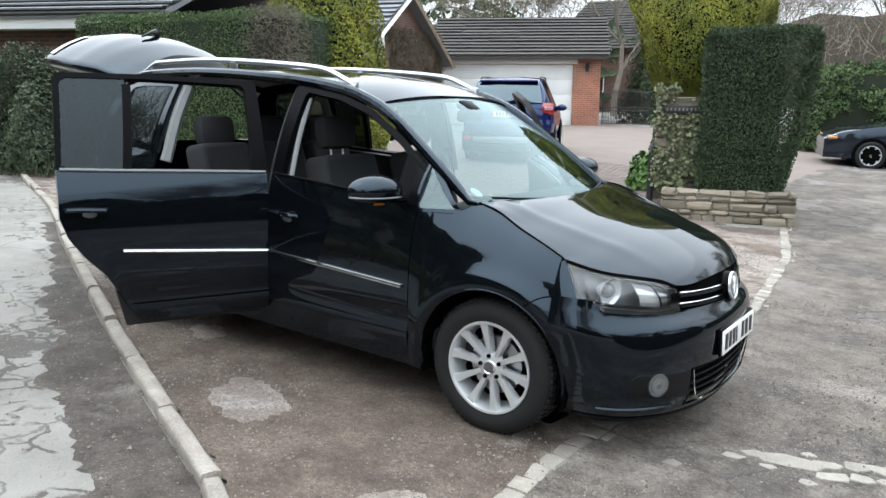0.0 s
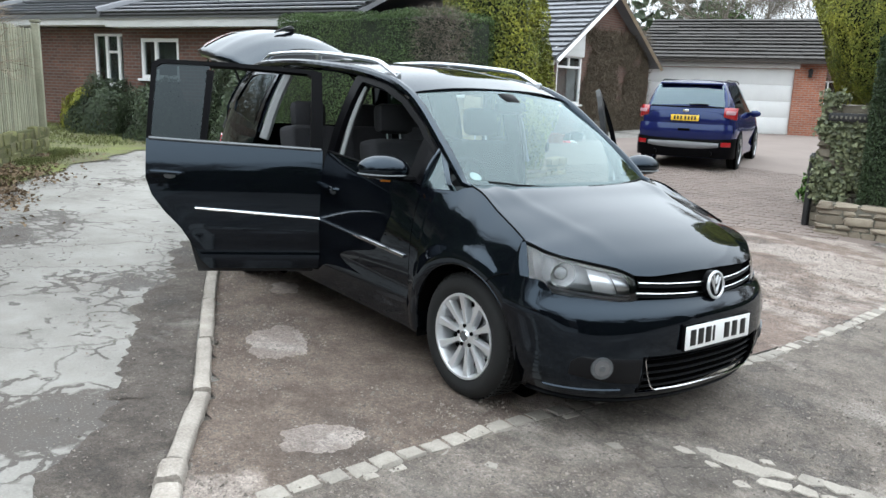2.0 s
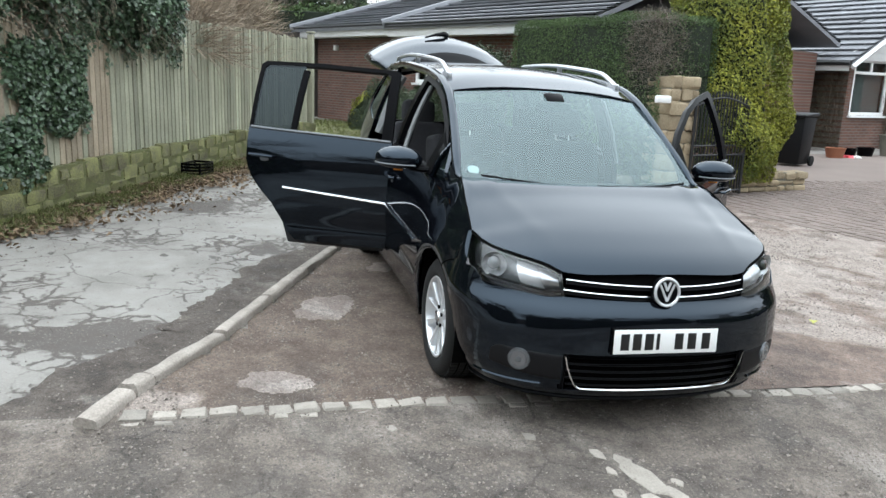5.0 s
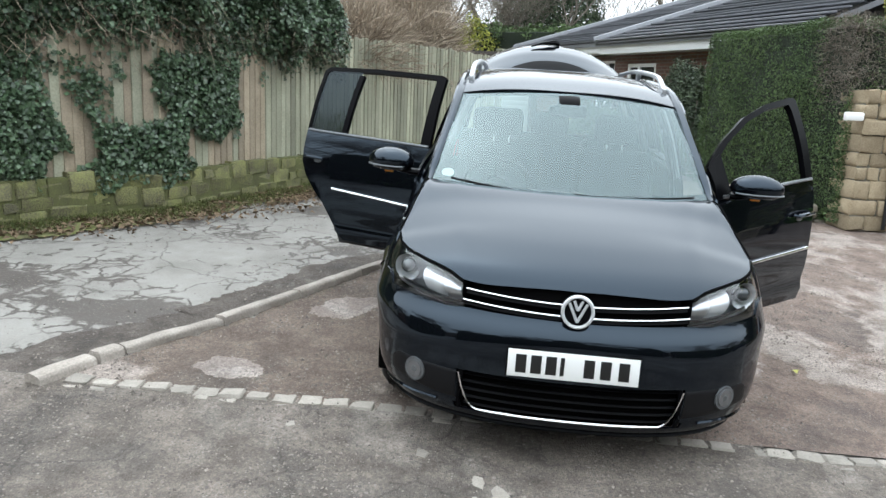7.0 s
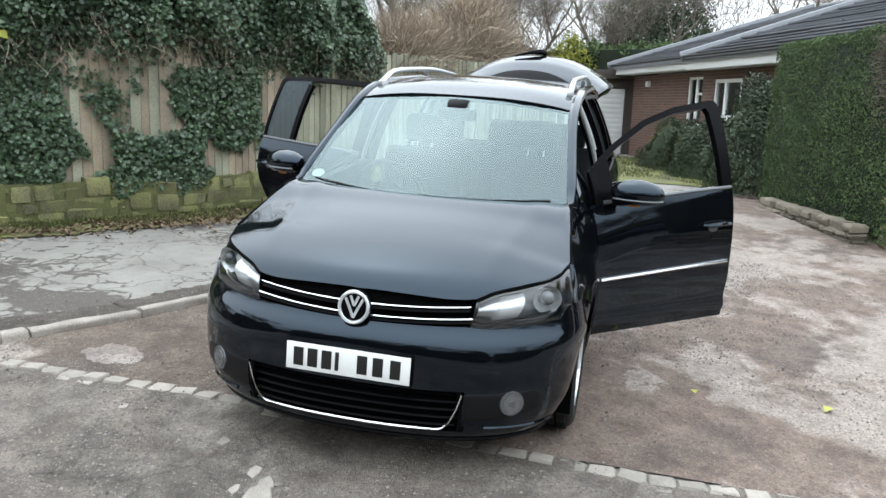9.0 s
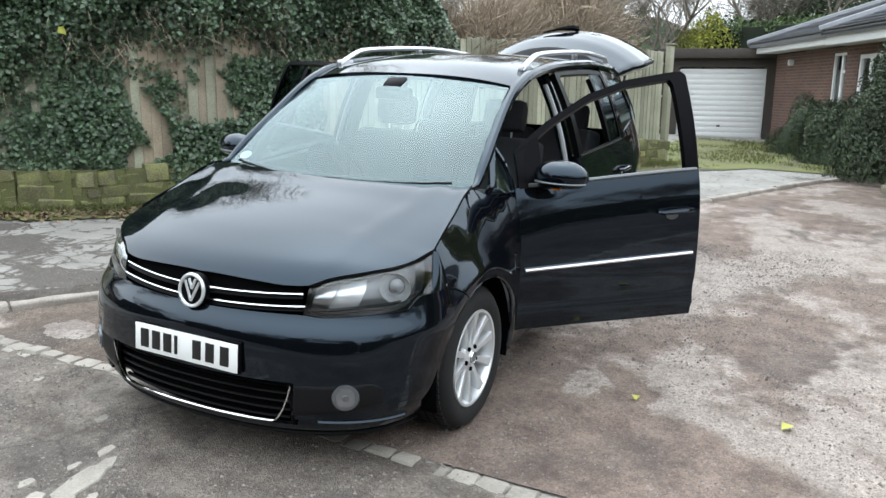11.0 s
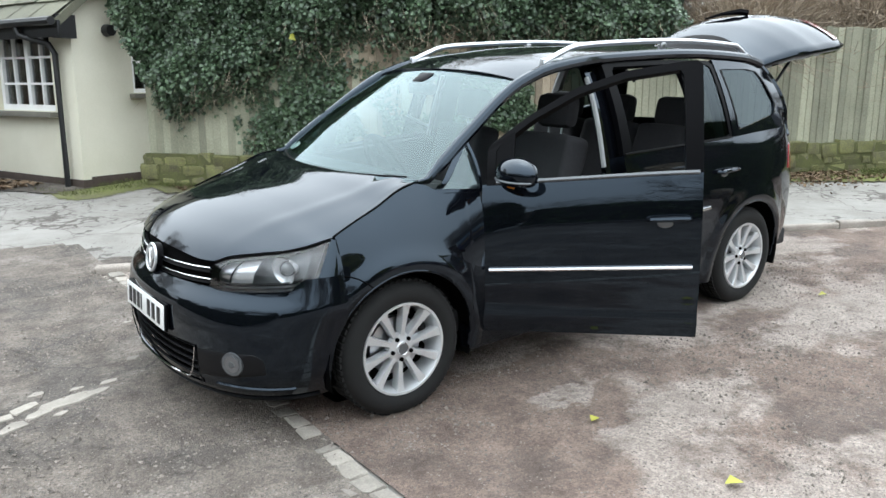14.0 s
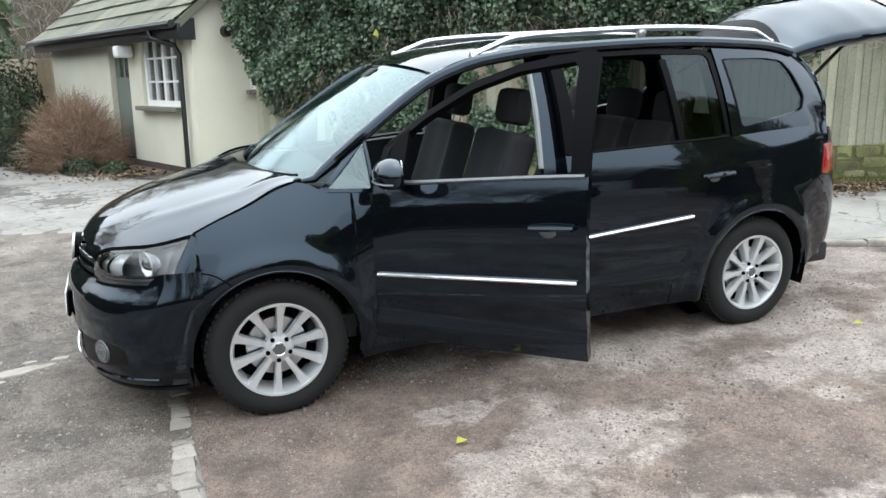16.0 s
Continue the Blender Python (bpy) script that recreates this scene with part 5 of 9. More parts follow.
def build_double_garage():
    g = thing("double_garage", "double garage with white door, brick pier and brown tiled roof", "garage", at=(-15.9, 20.95, 0.1))
    g.rotation_euler = (0, 0, radians(27))
    holed_wall("wall", -0.2, 6.0, -0.3, 2.45, [(0.0, 5.0, -0.3, 2.25)], PIERBRICK, g, 0.3)
    for x in (-0.05, 5.85):
        boxed("wall", (x, 3.2, 1.0), (0.28, 5.8, 2.7), PIERBRICK, g, bevel=0)
    boxed("wall", (2.9, 6.1, 1.0), (6.1, 0.28, 2.7), PIERBRICK, g, bevel=0)
    door = boxed("garage_door", (2.5, 0.12, 1.1), (4.98, 0.04, 2.28), WHITE, g)
    for k in range(4):
        boxed("door_panel", (2.5, 0.095, 0.30 + k * 0.56), (4.93, 0.02, 0.545), WHITE, door, bevel=0.006)
    boxed("lintel_board", (2.55, -0.02, 2.35), (5.2, 0.05, 0.16), WHITE, g)
    boxed("fascia", (2.9, -0.38, 2.5), (6.7, 0.03, 0.16), TIMBER, g)
    tiled_plane("roof", (-0.45, -0.42, 2.55), (6.3, -0.42, 2.55), (6.3, 2.9, 4.15), (-0.45, 2.9, 4.15), g, BROWNTILE)
    tiled_plane("roof", (6.3, 6.4, 2.55), (-0.45, 6.4, 2.55), (-0.45, 2.9, 4.15), (6.3, 2.9, 4.15), g, BROWNTILE)
    for x in (-0.3, 6.15):
        bm = bmesh.new()
        vs = [bm.verts.new(p) for p in ((x, -0.1, 2.4), (x, 6.1, 2.4), (x, 3.0, 4.05), (x - 0.2, -0.1, 2.4), (x - 0.2, 6.1, 2.4), (x - 0.2, 3.0, 4.05))]
        for f in ((0, 1, 2), (5, 4, 3), (0, 2, 5, 3), (2, 1, 4, 5), (1, 0, 3, 4)):
            bm.faces.new([vs[i] for i in f])
        part("gable", bm, PIERBRICK, g, shade=0)
    lamp = part("wall_lamp", cyl(bmesh.new(), (5.5, -0.1, 2.1), 0.06, 0.09, 0.22, segs=6), IRON, g)
    part("lamp_cap", cyl(bmesh.new(), (5.5, -0.1, 2.25), 0.11, 0.02, 0.08, segs=6), IRON, lamp)


def build_cottage():
    c = thing("cottage", "cream rendered cottage with stone slate roof and sash windows", "cottage", at=(-0.36, -6.48, 0.22))
    c.rotation_euler = (0, 0, math.atan2(0.945, -0.33))
    # local x along the eaves wall towards the gable corner at 0, local y into the house
    L, D, z1 = 6.0, 4.2, 2.05
    holed_wall("wall", -L, 0, -0.12, z1, [(-3.05, -2.25, -0.12, 1.85), (-1.75, -0.46, 0.90, 1.86)], CREAM, c, 0.3)
    pitch = math.tan(radians(40))
    top = z1 + D / 2 * pitch
    a, b, lo, hi = 0.78, 1.36, 1.12, 1.74
    whole = [[(0.30, -0.12), (D, -0.12), (D, z1), (D / 2, top), (0.0, z1), (0.30, z1)]]
    round_window = [[(0.30, -0.12), (a, -0.12), (a, z1 + a * pitch), (0.0, z1), (0.30, z1)], [(a, -0.12), (b, -0.12), (b, lo), (a, lo)],
                    [(a, hi), (b, hi), (b, z1 + b * pitch), (a, z1 + a * pitch)], [(b, -0.12), (D, -0.12), (D, z1), (D / 2, top), (b, z1 + b * pitch)]]
    for x, outlines in ((-0.3, round_window), (-L, whole)):
        bm = bmesh.new()
        for line in outlines:
            vs = [bm.verts.new((x, *p)) for p in line]
            vs2 = [bm.verts.new(v.co + Vector((0.3, 0, 0))) for v in vs]
            bm.faces.new(vs)
            bm.faces.new(vs2[::-1])
            for k in range(len(vs)):
                bm.faces.new((vs[k], vs2[k], vs2[(k + 1) % len(vs)], vs[(k + 1) % len(vs)]))
        part("gable_wall", bm, CREAM, c, shade=0)
    side = window(c, a, b, lo, hi, 0.07, ((1.02, 0.04),), ((1.50, 0.82, 1.02, 0.05),), bar=0.05, sill=False, curtain=False)
    side.rotation_euler = (0, 0, radians(90))
    boxed("window_sill", (1.07, -0.03, 1.08), (0.7, 0.16, 0.06), MORTAR, side, "grey stone sill")
    boxed("wall", (-L / 2, D + 0.15, 1.0), (L, 0.3, 2.2), CREAM, c, bevel=0)
    boxed("plinth", (-L / 2, 0.132, -0.02), (L + 0.02, 0.3, 0.22), PLINTH, c, "dark brick plinth")
    boxed("plinth", (-0.134, D / 2 + 0.05, 0.0), (0.30, D - 0.1, 0.24), PLINTH, c, "dark brick plinth")
    boxed("ceiling", (-L / 2, D / 2, 1.98), (L - 0.7, D - 0.5, 0.05), ROOMDARK, c, bevel=0)
    w = window(c, -1.75, -0.46, 0.90, 1.86, 0.09, ((-0.80, 0.03), (-1.10, 0.08), (-1.41, 0.03)), tuple((z, -1.7, -0.5, 0.028) for z in (1.23, 1.55)), bar=0.07, sill=False, curtain=False)
    boxed("window_sill", (-1.10, -0.04, 0.86), (1.42, 0.16, 0.06), MORTAR, w, "grey stone sill")
    door = boxed("door", (-2.65, 0.12, 0.86), (0.8, 0.06, 1.95), SAGE, c, "sage green boarded door")
    for k in range(2):
        boxed("door_pane", (-2.82 + 0.34 * k, 0.085, 1.5), (0.24, 0.012, 0.4), PANE, door, bevel=0)
    boxed("wall_lamp", (-2.02, -0.14, 1.66), (0.20, 0.24, 0.17), UPVC, c, "square white porch lamp", bevel=0.03)
    for x0, x1 in ((-L - 0.2, 0.12),):
        tiled_plane("roof", (x0, -0.27, z1 - 0.27 * pitch + 0.12), (x1, -0.27, z1 - 0.27 * pitch + 0.12), (x1, D / 2, top + 0.1), (x0, D / 2, top + 0.1), c, SLATE, 0.34, 0.5, 0.03)
        tiled_plane("roof", (x1, D + 0.4, z1 - 0.4 * pitch + 0.12), (x0, D + 0.4, z1 - 0.4 * pitch + 0.12), (x0, D / 2, top + 0.1), (x1, D / 2, top + 0.1), c, SLATE, 0.34, 0.5, 0.03)
    ez = z1 - 0.27 * pitch
    boxed("fascia", (-L / 2, -0.22, ez + 0.02), (L + 0.3, 0.04, 0.18), IRON, c, "black painted fascia board")
    bm = bmesh.new()
    box(bm, (0.06, -0.11, ez + 0.05), (0.10, 0.24, 0.26))
    part("eaves_end", bm, IRON, c)
    part("gutter", tube(bmesh.new(), [(0.15, -0.31, ez + 0.10), (-L - 0.2, -0.31, ez + 0.10)], 0.05, 8), IRON, c)
    part("downpipe", tube(bmesh.new(), [(-0.62, -0.30, ez + 0.06), (-0.58, -0.28, ez - 0.04), (-0.30, -0.10, ez - 0.14), (-0.24, -0.07, ez - 0.25), (-0.24, -0.07, -0.15)], 0.036, 10), IRON, c, "black cast iron downpipe")
    part("wall_bell", cyl(bmesh.new(), (0.05, 0.47, 1.86), 0.075, 0.065, 0.1, Euler((0, radians(90), 0)), 16), IRON, c, "round black fitting on the gable")


build_bungalow()
build_side_garage()
build_gable_house()
build_double_garage()
build_cottage()
CW, CN = Vector((0.33, -0.945, 0)), Vector((0.945, 0.33, 0))


def by_cottage(u, v):
    """A place u along the cottage's eaves wall from its near corner and v out from it."""
    p = Vector((-0.36, -6.48, 0)) + CW * u + CN * v
    return p.x, p.y


def in_bed(x, y):
    d = Vector((x + 0.36, y + 6.48, 0))
    u, v = d.dot(CW), d.dot(CN)
    return -0.05 < u < 9 and -0.1 < v < 0.45 + min(1.0, 0.4 * max(0, u - 0.3)) + 0.25 * noise.noise((x * 1.5, y * 1.5, 3))


patch("flower_bed", in_bed, 0.004, EARTH, "dark earth bed along the cottage wall", "flower bed", (-1, -16), (4.6, -5.5), 0.07)


def in_gable_verge(x, y):
    d = Vector((x + 0.36, y + 6.48, 0))
    u, v = d.dot(CW), d.dot(CN)
    return -0.62 + 0.2 * noise.noise((x * 1.6, y * 1.6, 7)) < u < 0.5 and -1.6 < v < 0.52 + 0.2 * noise.noise((x * 1.6, y * 1.6, 9)) and (u < 0.02 or v > -0.02)


patch("verge", in_gable_verge, -0.004, MOSS, "mossy strip of short grass at the foot of the cottage gable", "verge", (-3, -8.5), (1.5, -5.0), 0.06)
g = np.random.default_rng(171)
pts = np.array([(x, y, ground_z(x, y) + 0.015) for x, y in zip(g.uniform(-2.2, 0.7, 4200), g.uniform(-7.4, -5.4, 4200)) if in_gable_verge(x, y) and noise.noise((x * 2, y * 2, 4)) > 0.0])
tuft = thing("grass", "short green grass at the foot of the cottage gable", "grass", kind="stuff")
twig_cloud("blades", pts, g.normal(0, 0.45, (len(pts), 3)) + np.array([0, 0, 1.0]), 0.05, 0.0035, surface("verge_grass", (0.05, 0.075, 0.017), (0.165, 0.17, 0.042), 2.5, 30, 0.8, 0.0, island=0.35), tuft, 172)
for k, (u, v, w, hh) in enumerate(((2.0, 0.9, 0.5, 0.22), (1.5, 0.6, 0.4, 0.16), (3.1, 1.2, 0.6, 0.25), (4.2, 1.2, 0.7, 0.3))):
    x, y = by_cottage(u, v)
    build_shrub("low green plant in the cottage bed", (x, y, ground_z(x, y)), (w, w, hh), 500, 0.06, SHRUB, 160 + k, "low_plant")


def garden_fence():
    f = thing("garden_fence", "brown close-board fence beyond the cottage", "fence")
    r = random.Random(44)
    for k in range(24):
        x, y = by_cottage(6.4, -0.4 + 0.13 * k)
        boxed("fence_board", (x, y, ground_z(x, y) + 0.85), (0.13, 0.022, 1.75 + r.uniform(-0.02, 0.02)), BOARDB, f, "", Euler((0, 0, math.atan2(CN.y, CN.x) + 0.06)), 0.003)
    for h in (0.4, 1.4):
        part("rail", tube(bmesh.new(), [(*by_cottage(6.46, -0.4), h), (*by_cottage(6.46, 2.6), h)], 0.035, 4), BOARDB, f)


garden_fence()

# ---- the black people carrier ----
def car_paint(name, colour):
    m = surface(name, colour, tuple(c * 1.25 for c in colour), 3.0, 300.0, 0.02, 0.0, rough2=0.045, k=1.0)
    b = m.node_tree.nodes["Principled BSDF"]
    b.inputs["IOR"].default_value = 1.54
    b.inputs["Specular Tint"].default_value = (0.66, 0.82, 1.0, 1)
    return m


PAINT = car_paint("black_car_paint", (0.0020, 0.0024, 0.0036))
TRIM = plain("black_plastic_trim", (0.0026, 0.0026, 0.0032), 0.32)
TRIM.node_tree.nodes["Principled BSDF"].inputs["Specular IOR Level"].default_value = 0.045
GREYTRIM = surface("dark_grey_plastic", (0.006, 0.006, 0.007), (0.009, 0.009, 0.0105), 20, 400, 0.42, 0.05)
GREYTRIM.node_tree.nodes["Principled BSDF"].inputs["Specular IOR Level"].default_value = 0.22
CHROME = plain("bright_chrome", (0.85, 0.85, 0.86), 0.08, 1.0)
FOGLENS = plain("fog_lens", (0.22, 0.225, 0.235), 0.22, 0.7)
SATIN = plain("satin_aluminium", (0.52, 0.53, 0.55), 0.30, 1.0)
LAMPSILVER = plain("bright_silver", (0.66, 0.67, 0.68), 0.22, 0.5)
SILLGREY = plain("dull_grey_sill", (0.13, 0.138, 0.145), 0.3, 0.5)
ALLOY = surface("silver_alloy", (0.54, 0.55, 0.56), (0.62, 0.63, 0.64), 9, 120, 0.28, 0.02, metal=0.6, k=1.12)
RUBBER = surface("tyre_rubber", (0.004, 0.004, 0.004), (0.009, 0.0088, 0.0085), 14, 160, 0.8, 0.15)
# near-black matt colour that carries the shade of hollows and gaps
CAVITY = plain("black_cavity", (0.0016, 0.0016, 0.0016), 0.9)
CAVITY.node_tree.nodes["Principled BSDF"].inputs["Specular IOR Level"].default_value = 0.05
SEATCLOTH = surface("charcoal_seat_cloth", (0.018, 0.018, 0.02), (0.035, 0.035, 0.04), 60, 500, 0.9, 0.1)
CABIN = surface("dark_cabin_plastic", (0.016, 0.016, 0.017), (0.026, 0.026, 0.028), 30, 300, 0.7, 0.05)
PALETRIM = surface("light_grey_pillar_trim", (0.30, 0.31, 0.31), (0.36, 0.37, 0.37), 8, 200, 0.7, 0.03)
SCREEN = glass("windscreen_glass", (0.46, 0.56, 0.55), floor=0.03, gloss=(0.80, 0.95, 0.97), grazing=0.68)
TINTED = glass("tinted_glass", (0.07, 0.088, 0.088), floor=-0.04, gloss=(0.78, 0.90, 0.96), grazing=0.6)
LAMPGLASS = glass("lamp_cover", (0.93, 0.94, 0.95))
MIRROR = plain("mirror_glass", (0.85, 0.87, 0.88), 0.02, 1.0)
REDLAMP = plain("red_lamp_lens", (0.30, 0.006, 0.010), 0.12, 0.0, 1.0)
AMBER = plain("amber_lens", (0.65, 0.22, 0.02), 0.15)
PLATEWHITE = plain("white_plate", (0.80, 0.80, 0.78), 0.35)
PLATEYELLOW = plain("yellow_plate", (0.75, 0.48, 0.03), 0.35)
INK = plain("black_ink", (0.01, 0.01, 0.01), 0.4)

ZC, RW = 0.306, 0.316
AXLES = (0.0, -2.678)
WIDE = ((-3.5, 0.55), (-3.4, 0.68), (-3.3, 0.76), (-3.2, 0.805), (-3.0, 0.852), (-2.7, 0.880), (-1.4, 0.874), (-0.5, 0.872), (0.0, 0.882), (0.3, 0.858), (0.45, 0.83))
BELT_Z = ((-3.5, 1.12), (-3.1, 1.11), (-2.4, 1.078), (-1.4, 1.052), (-0.5, 1.0), (-0.3, 0.992), (-0.22, 1.01), (-0.13, 1.026), (0.1, 0.935), (0.31, 0.846), (0.5, 0.80))
BELT_Y = ((-3.5, 0.52), (-3.3, 0.69), (-3.1, 0.772), (-2.4, 0.820), (-1.4, 0.830), (-0.8, 0.824), (-0.5, 0.812), (-0.3, 0.782), (-0.13, 0.728), (0.1, 0.757), (0.31, 0.787), (0.5, 0.75))
EDGE_Z = ((-3.30, 1.25), (-3.2, 1.42), (-3.08, 1.512), (-2.8, 1.562), (-2.2, 1.585), (-1.5, 1.565), (-1.1, 1.522), (-0.865, 1.452), (-0.5, 1.228), (-0.22, 1.03))
EDGE_Y = ((-3.3, 0.665), (-3.08, 0.59), (-2.8, 0.60), (-2.2, 0.615), (-1.5, 0.622), (-1.1, 0.628), (-0.865, 0.634), (-0.22, 0.715))


HOOD_C = ((-0.175, 1.045), (-0.05, 1.03), (0.1, 0.995), (0.31, 0.952), (0.5, 0.902), (0.62, 0.856), (0.69, 0.822), (0.735, 0.789), (0.764, 0.757), (0.80, 0.715))
HOOD_A = ((-0.175, 0.015), (-0.13, 0.016), (0.1, 0.052), (0.31, 0.062), (0.45, 0.042), (0.6, 0.038), (0.76, 0.045))
HOOD_FRONT = ((0.0, 0.764), (0.15, 0.757), (0.32, 0.737), (0.46, 0.698), (0.52, 0.655), (0.645, 0.562), (0.757, 0.43), (0.786, 0.31))


def hood_z(x, y):
    """Height of the bonnet: one smooth skin that rolls over along its curved front edge."""
    a = abs(y)
    k = min(1.0, max(0.0, (x + 0.1) / 0.6))
    d = x + 0.29 * k * k * (3 - 2 * k) * a * a
    crease = 0.005 * math.exp(-((a - 0.58 + 0.16 * max(0, x)) / 0.045) ** 2) * min(1, max(0, (0.70 - x) / 0.3))
    return bend(HOOD_C, d) - bend(HOOD_A, x) * (a / 0.79) ** 2.4 + crease


def hood_back(y):
    a = abs(y)
    if a < 0.716:
        return -0.175 + 0.126 * (1 - (a / 0.716) ** 2)
    return lerp(((0.716, -0.175), (0.728, -0.13), (0.757, 0.1), (0.786, 0.31)), a)


def belt(x):
    y = bend(BELT_Y, x)
    return (hood_z(x, y) - 0.002 if -0.13 < x < 0.31 else bend(BELT_Z, x)), y


def side_y(x, z):
    """Half width of the body at a place on its side."""
    w = bend(WIDE, x)
    zb, yb = belt(x)
    if z <= zb:
        k = (z - 0.62) / max(0.05, zb - 0.62)
        y = w - (w - yb) * max(0, k) ** (1.9 + 1.4 * min(1, max(0, (-0.3 - x) / 0.4))) if z > 0.62 else w - 0.045 * ((0.62 - z) / 0.42) ** 2
        for ax in AXLES:
            r = math.hypot(x - ax, z - ZC)
            y += 0.020 * math.exp(-((r - 0.405) / 0.05) ** 2)
        y += (0.011 * math.exp(-((z - 0.375) / 0.022) ** 2) - 0.008 * math.exp(-((z - 0.44) / 0.05) ** 2)) * (1 if -2.2 < x < -0.45 else 0)
        return y
    zr, yr = bend(EDGE_Z, x), bend(EDGE_Y, x)
    k = min(1.0, (z - zb) / max(0.03, zr - zb))
    return yb + (yr - yb) * k + 0.022 * math.sin(math.pi * k)


def on_side(x, z, sg, out=0.0):
    return (x, sg * (side_y(x, z) + out), z)


def resample(pts, n):
    pts = [Vector((*p, 0)) for p in pts]
    cum = [0.0]
    for a, b in zip(pts, pts[1:]):
        cum.append(cum[-1] + (b - a).length)
    out = []
    for i in range(n):
        s = cum[-1] * i / (n - 1)
        k = max(0, min(len(pts) - 2, int(np.searchsorted(cum, s) - 1)))
        f = (s - cum[k]) / max(1e-9, cum[k + 1] - cum[k])
        p = pts[k].lerp(pts[k + 1], f)
        out.append((p.x, p.y))
    return out


def side_sheet(bm, lower, upper, nv, sg, out=0.0):
    rows = [[bm.verts.new(on_side(a[0] + (b[0] - a[0]) * j / nv, a[1] + (b[1] - a[1]) * j / nv, sg, out)) for j in range(nv + 1)] for a, b in zip(lower, upper)]
    for p, q in zip(rows, rows[1:]):
        for j in range(nv):
            bm.faces.new((p[j], q[j], q[j + 1], p[j + 1]))
    return bm


def side_band(bm, outer, inner, sg, out=0.0, n=64, closed=True):
    """A frame on the body side between two outlines that begin at matching corners."""
    o, i = resample(list(outer) + ([outer[0]] if closed else []), n), resample(list(inner) + ([inner[0]] if closed else []), n)
    return side_sheet(bm, o, i, 2, sg, out)


def shell(name, bm, material, parent, depth=0.012, label=""):
    """A panel with thickness, going inwards (towards the car's middle)."""
    ob = part(name, bm, material, parent, label, 50)
    for p in ob.data.polygons:
        if p.normal.y * p.center.y < -1e-6 and abs(p.normal.y) > 0.3:
            p.flip()
    thick(ob, depth, -1.0)
    return ob


def rounded(pts, r=0.04, n=5):
    """An outline with rounded corners."""
    out = []
    m = len(pts)
    for i in range(m):
        p, a, b = Vector(pts[i]), Vector(pts[i - 1]), Vector(pts[(i + 1) % m])
        ra = min(r, (a - p).length / 2.2, (b - p).length / 2.2)
        s, e = p + (a - p).normalized() * ra, p + (b - p).normalized() * ra
        for k in range(n + 1):
            t = k / n
            q = s * (1 - t) ** 2 + p * 2 * t * (1 - t) + e * t * t
            out.append((q.x, q.y))
    return out


car = thing("car", "glossy black people carrier with two doors and the tailgate open", "car")
car.location = (0, 0, 0.008)
car.rotation_euler = (radians(-1.78), radians(1.49), 0)

# -- front: hull by height
NOSE = ((0.17, 0.79), (0.22, 0.835), (0.30, 0.848), (0.42, 0.852), (0.52, 0.852), (0.56, 0.849), (0.585, 0.840), (0.605, 0.824), (0.625, 0.806), (0.645, 0.795), (0.70, 0.786), (0.75, 0.768), (0.78, 0.745))


def nose(th, z, inset=0.0):
    """The front of the car round its corners; th from -90 (right) to 90 (left) degrees."""
    x1 = max(0.30, math.sqrt(max(0, 0.366**2 - (z - ZC) ** 2)) if z < 0.66 else 0)
    n = 2.3 if z < 0.5 else max(2.0, 2.3 - (z - 0.5) * 2.5)
    c, s = abs(math.cos(th)) ** (2 / n), abs(math.sin(th)) ** (2 / n)
    b = side_y(0.30, min(z, 0.8)) - inset - 0.06 * max(0.0, (0.34 - z) / 0.17) ** 2
    return Vector((x1 + (bend(NOSE, z) - inset - x1) * c, math.copysign(b * s, th), z))


def th_at(y, z):
    """The angle at which the front has this y."""
    n = 2.3 if z < 0.5 else max(2.0, 2.3 - (z - 0.5) * 2.5)
    k = min(1.0, abs(y) / side_y(0.30, min(z, 0.8)))
    return math.copysign(math.asin(min(1, k ** (n / 2))), y)


def bumper_top(y):
    a = abs(y)
    return bend(((0.0, 0.635), (0.40, 0.640), (0.445, 0.641), (0.52, 0.634), (0.66, 0.645), (0.78, 0.655), (0.806, 0.705), (0.87, 0.71)), a)


bm = bmesh.new()
N = 72
ANG = [radians(-90 + 180 * i / N) for i in range(N + 1)]


rows = []
for th in ANG:
    zt = 0.70
    for _ in range(4):
        zt = bumper_top(nose(th, zt).y)
    levels = [0.165, 0.19, 0.215, 0.225, 0.25, 0.28, 0.31, 0.34, 0.37, 0.40, 0.415, 0.44, 0.47, 0.50, 0.53, 0.555, 0.575, 0.59, 0.605]
    levels = levels + [zt]
    while len(levels) < 23:
        levels.insert(-1, (levels[-2] + levels[-1]) / 2)
    rows.append([bm.verts.new(nose(th, z)) for z in levels])
for a, b in zip(rows, rows[1:]):
    for j in range(22):
        mid = (a[j].co + b[j + 1].co) / 2
        if 0.225 < mid.z < 0.40 and abs(mid.y) < 0.455:
            continue
        bm.faces.new((a[j], b[j], b[j + 1], a[j + 1]))
bumper = part("front_bumper", bm, PAINT, car, "", 60)
thick(bumper, 0.01, 0)

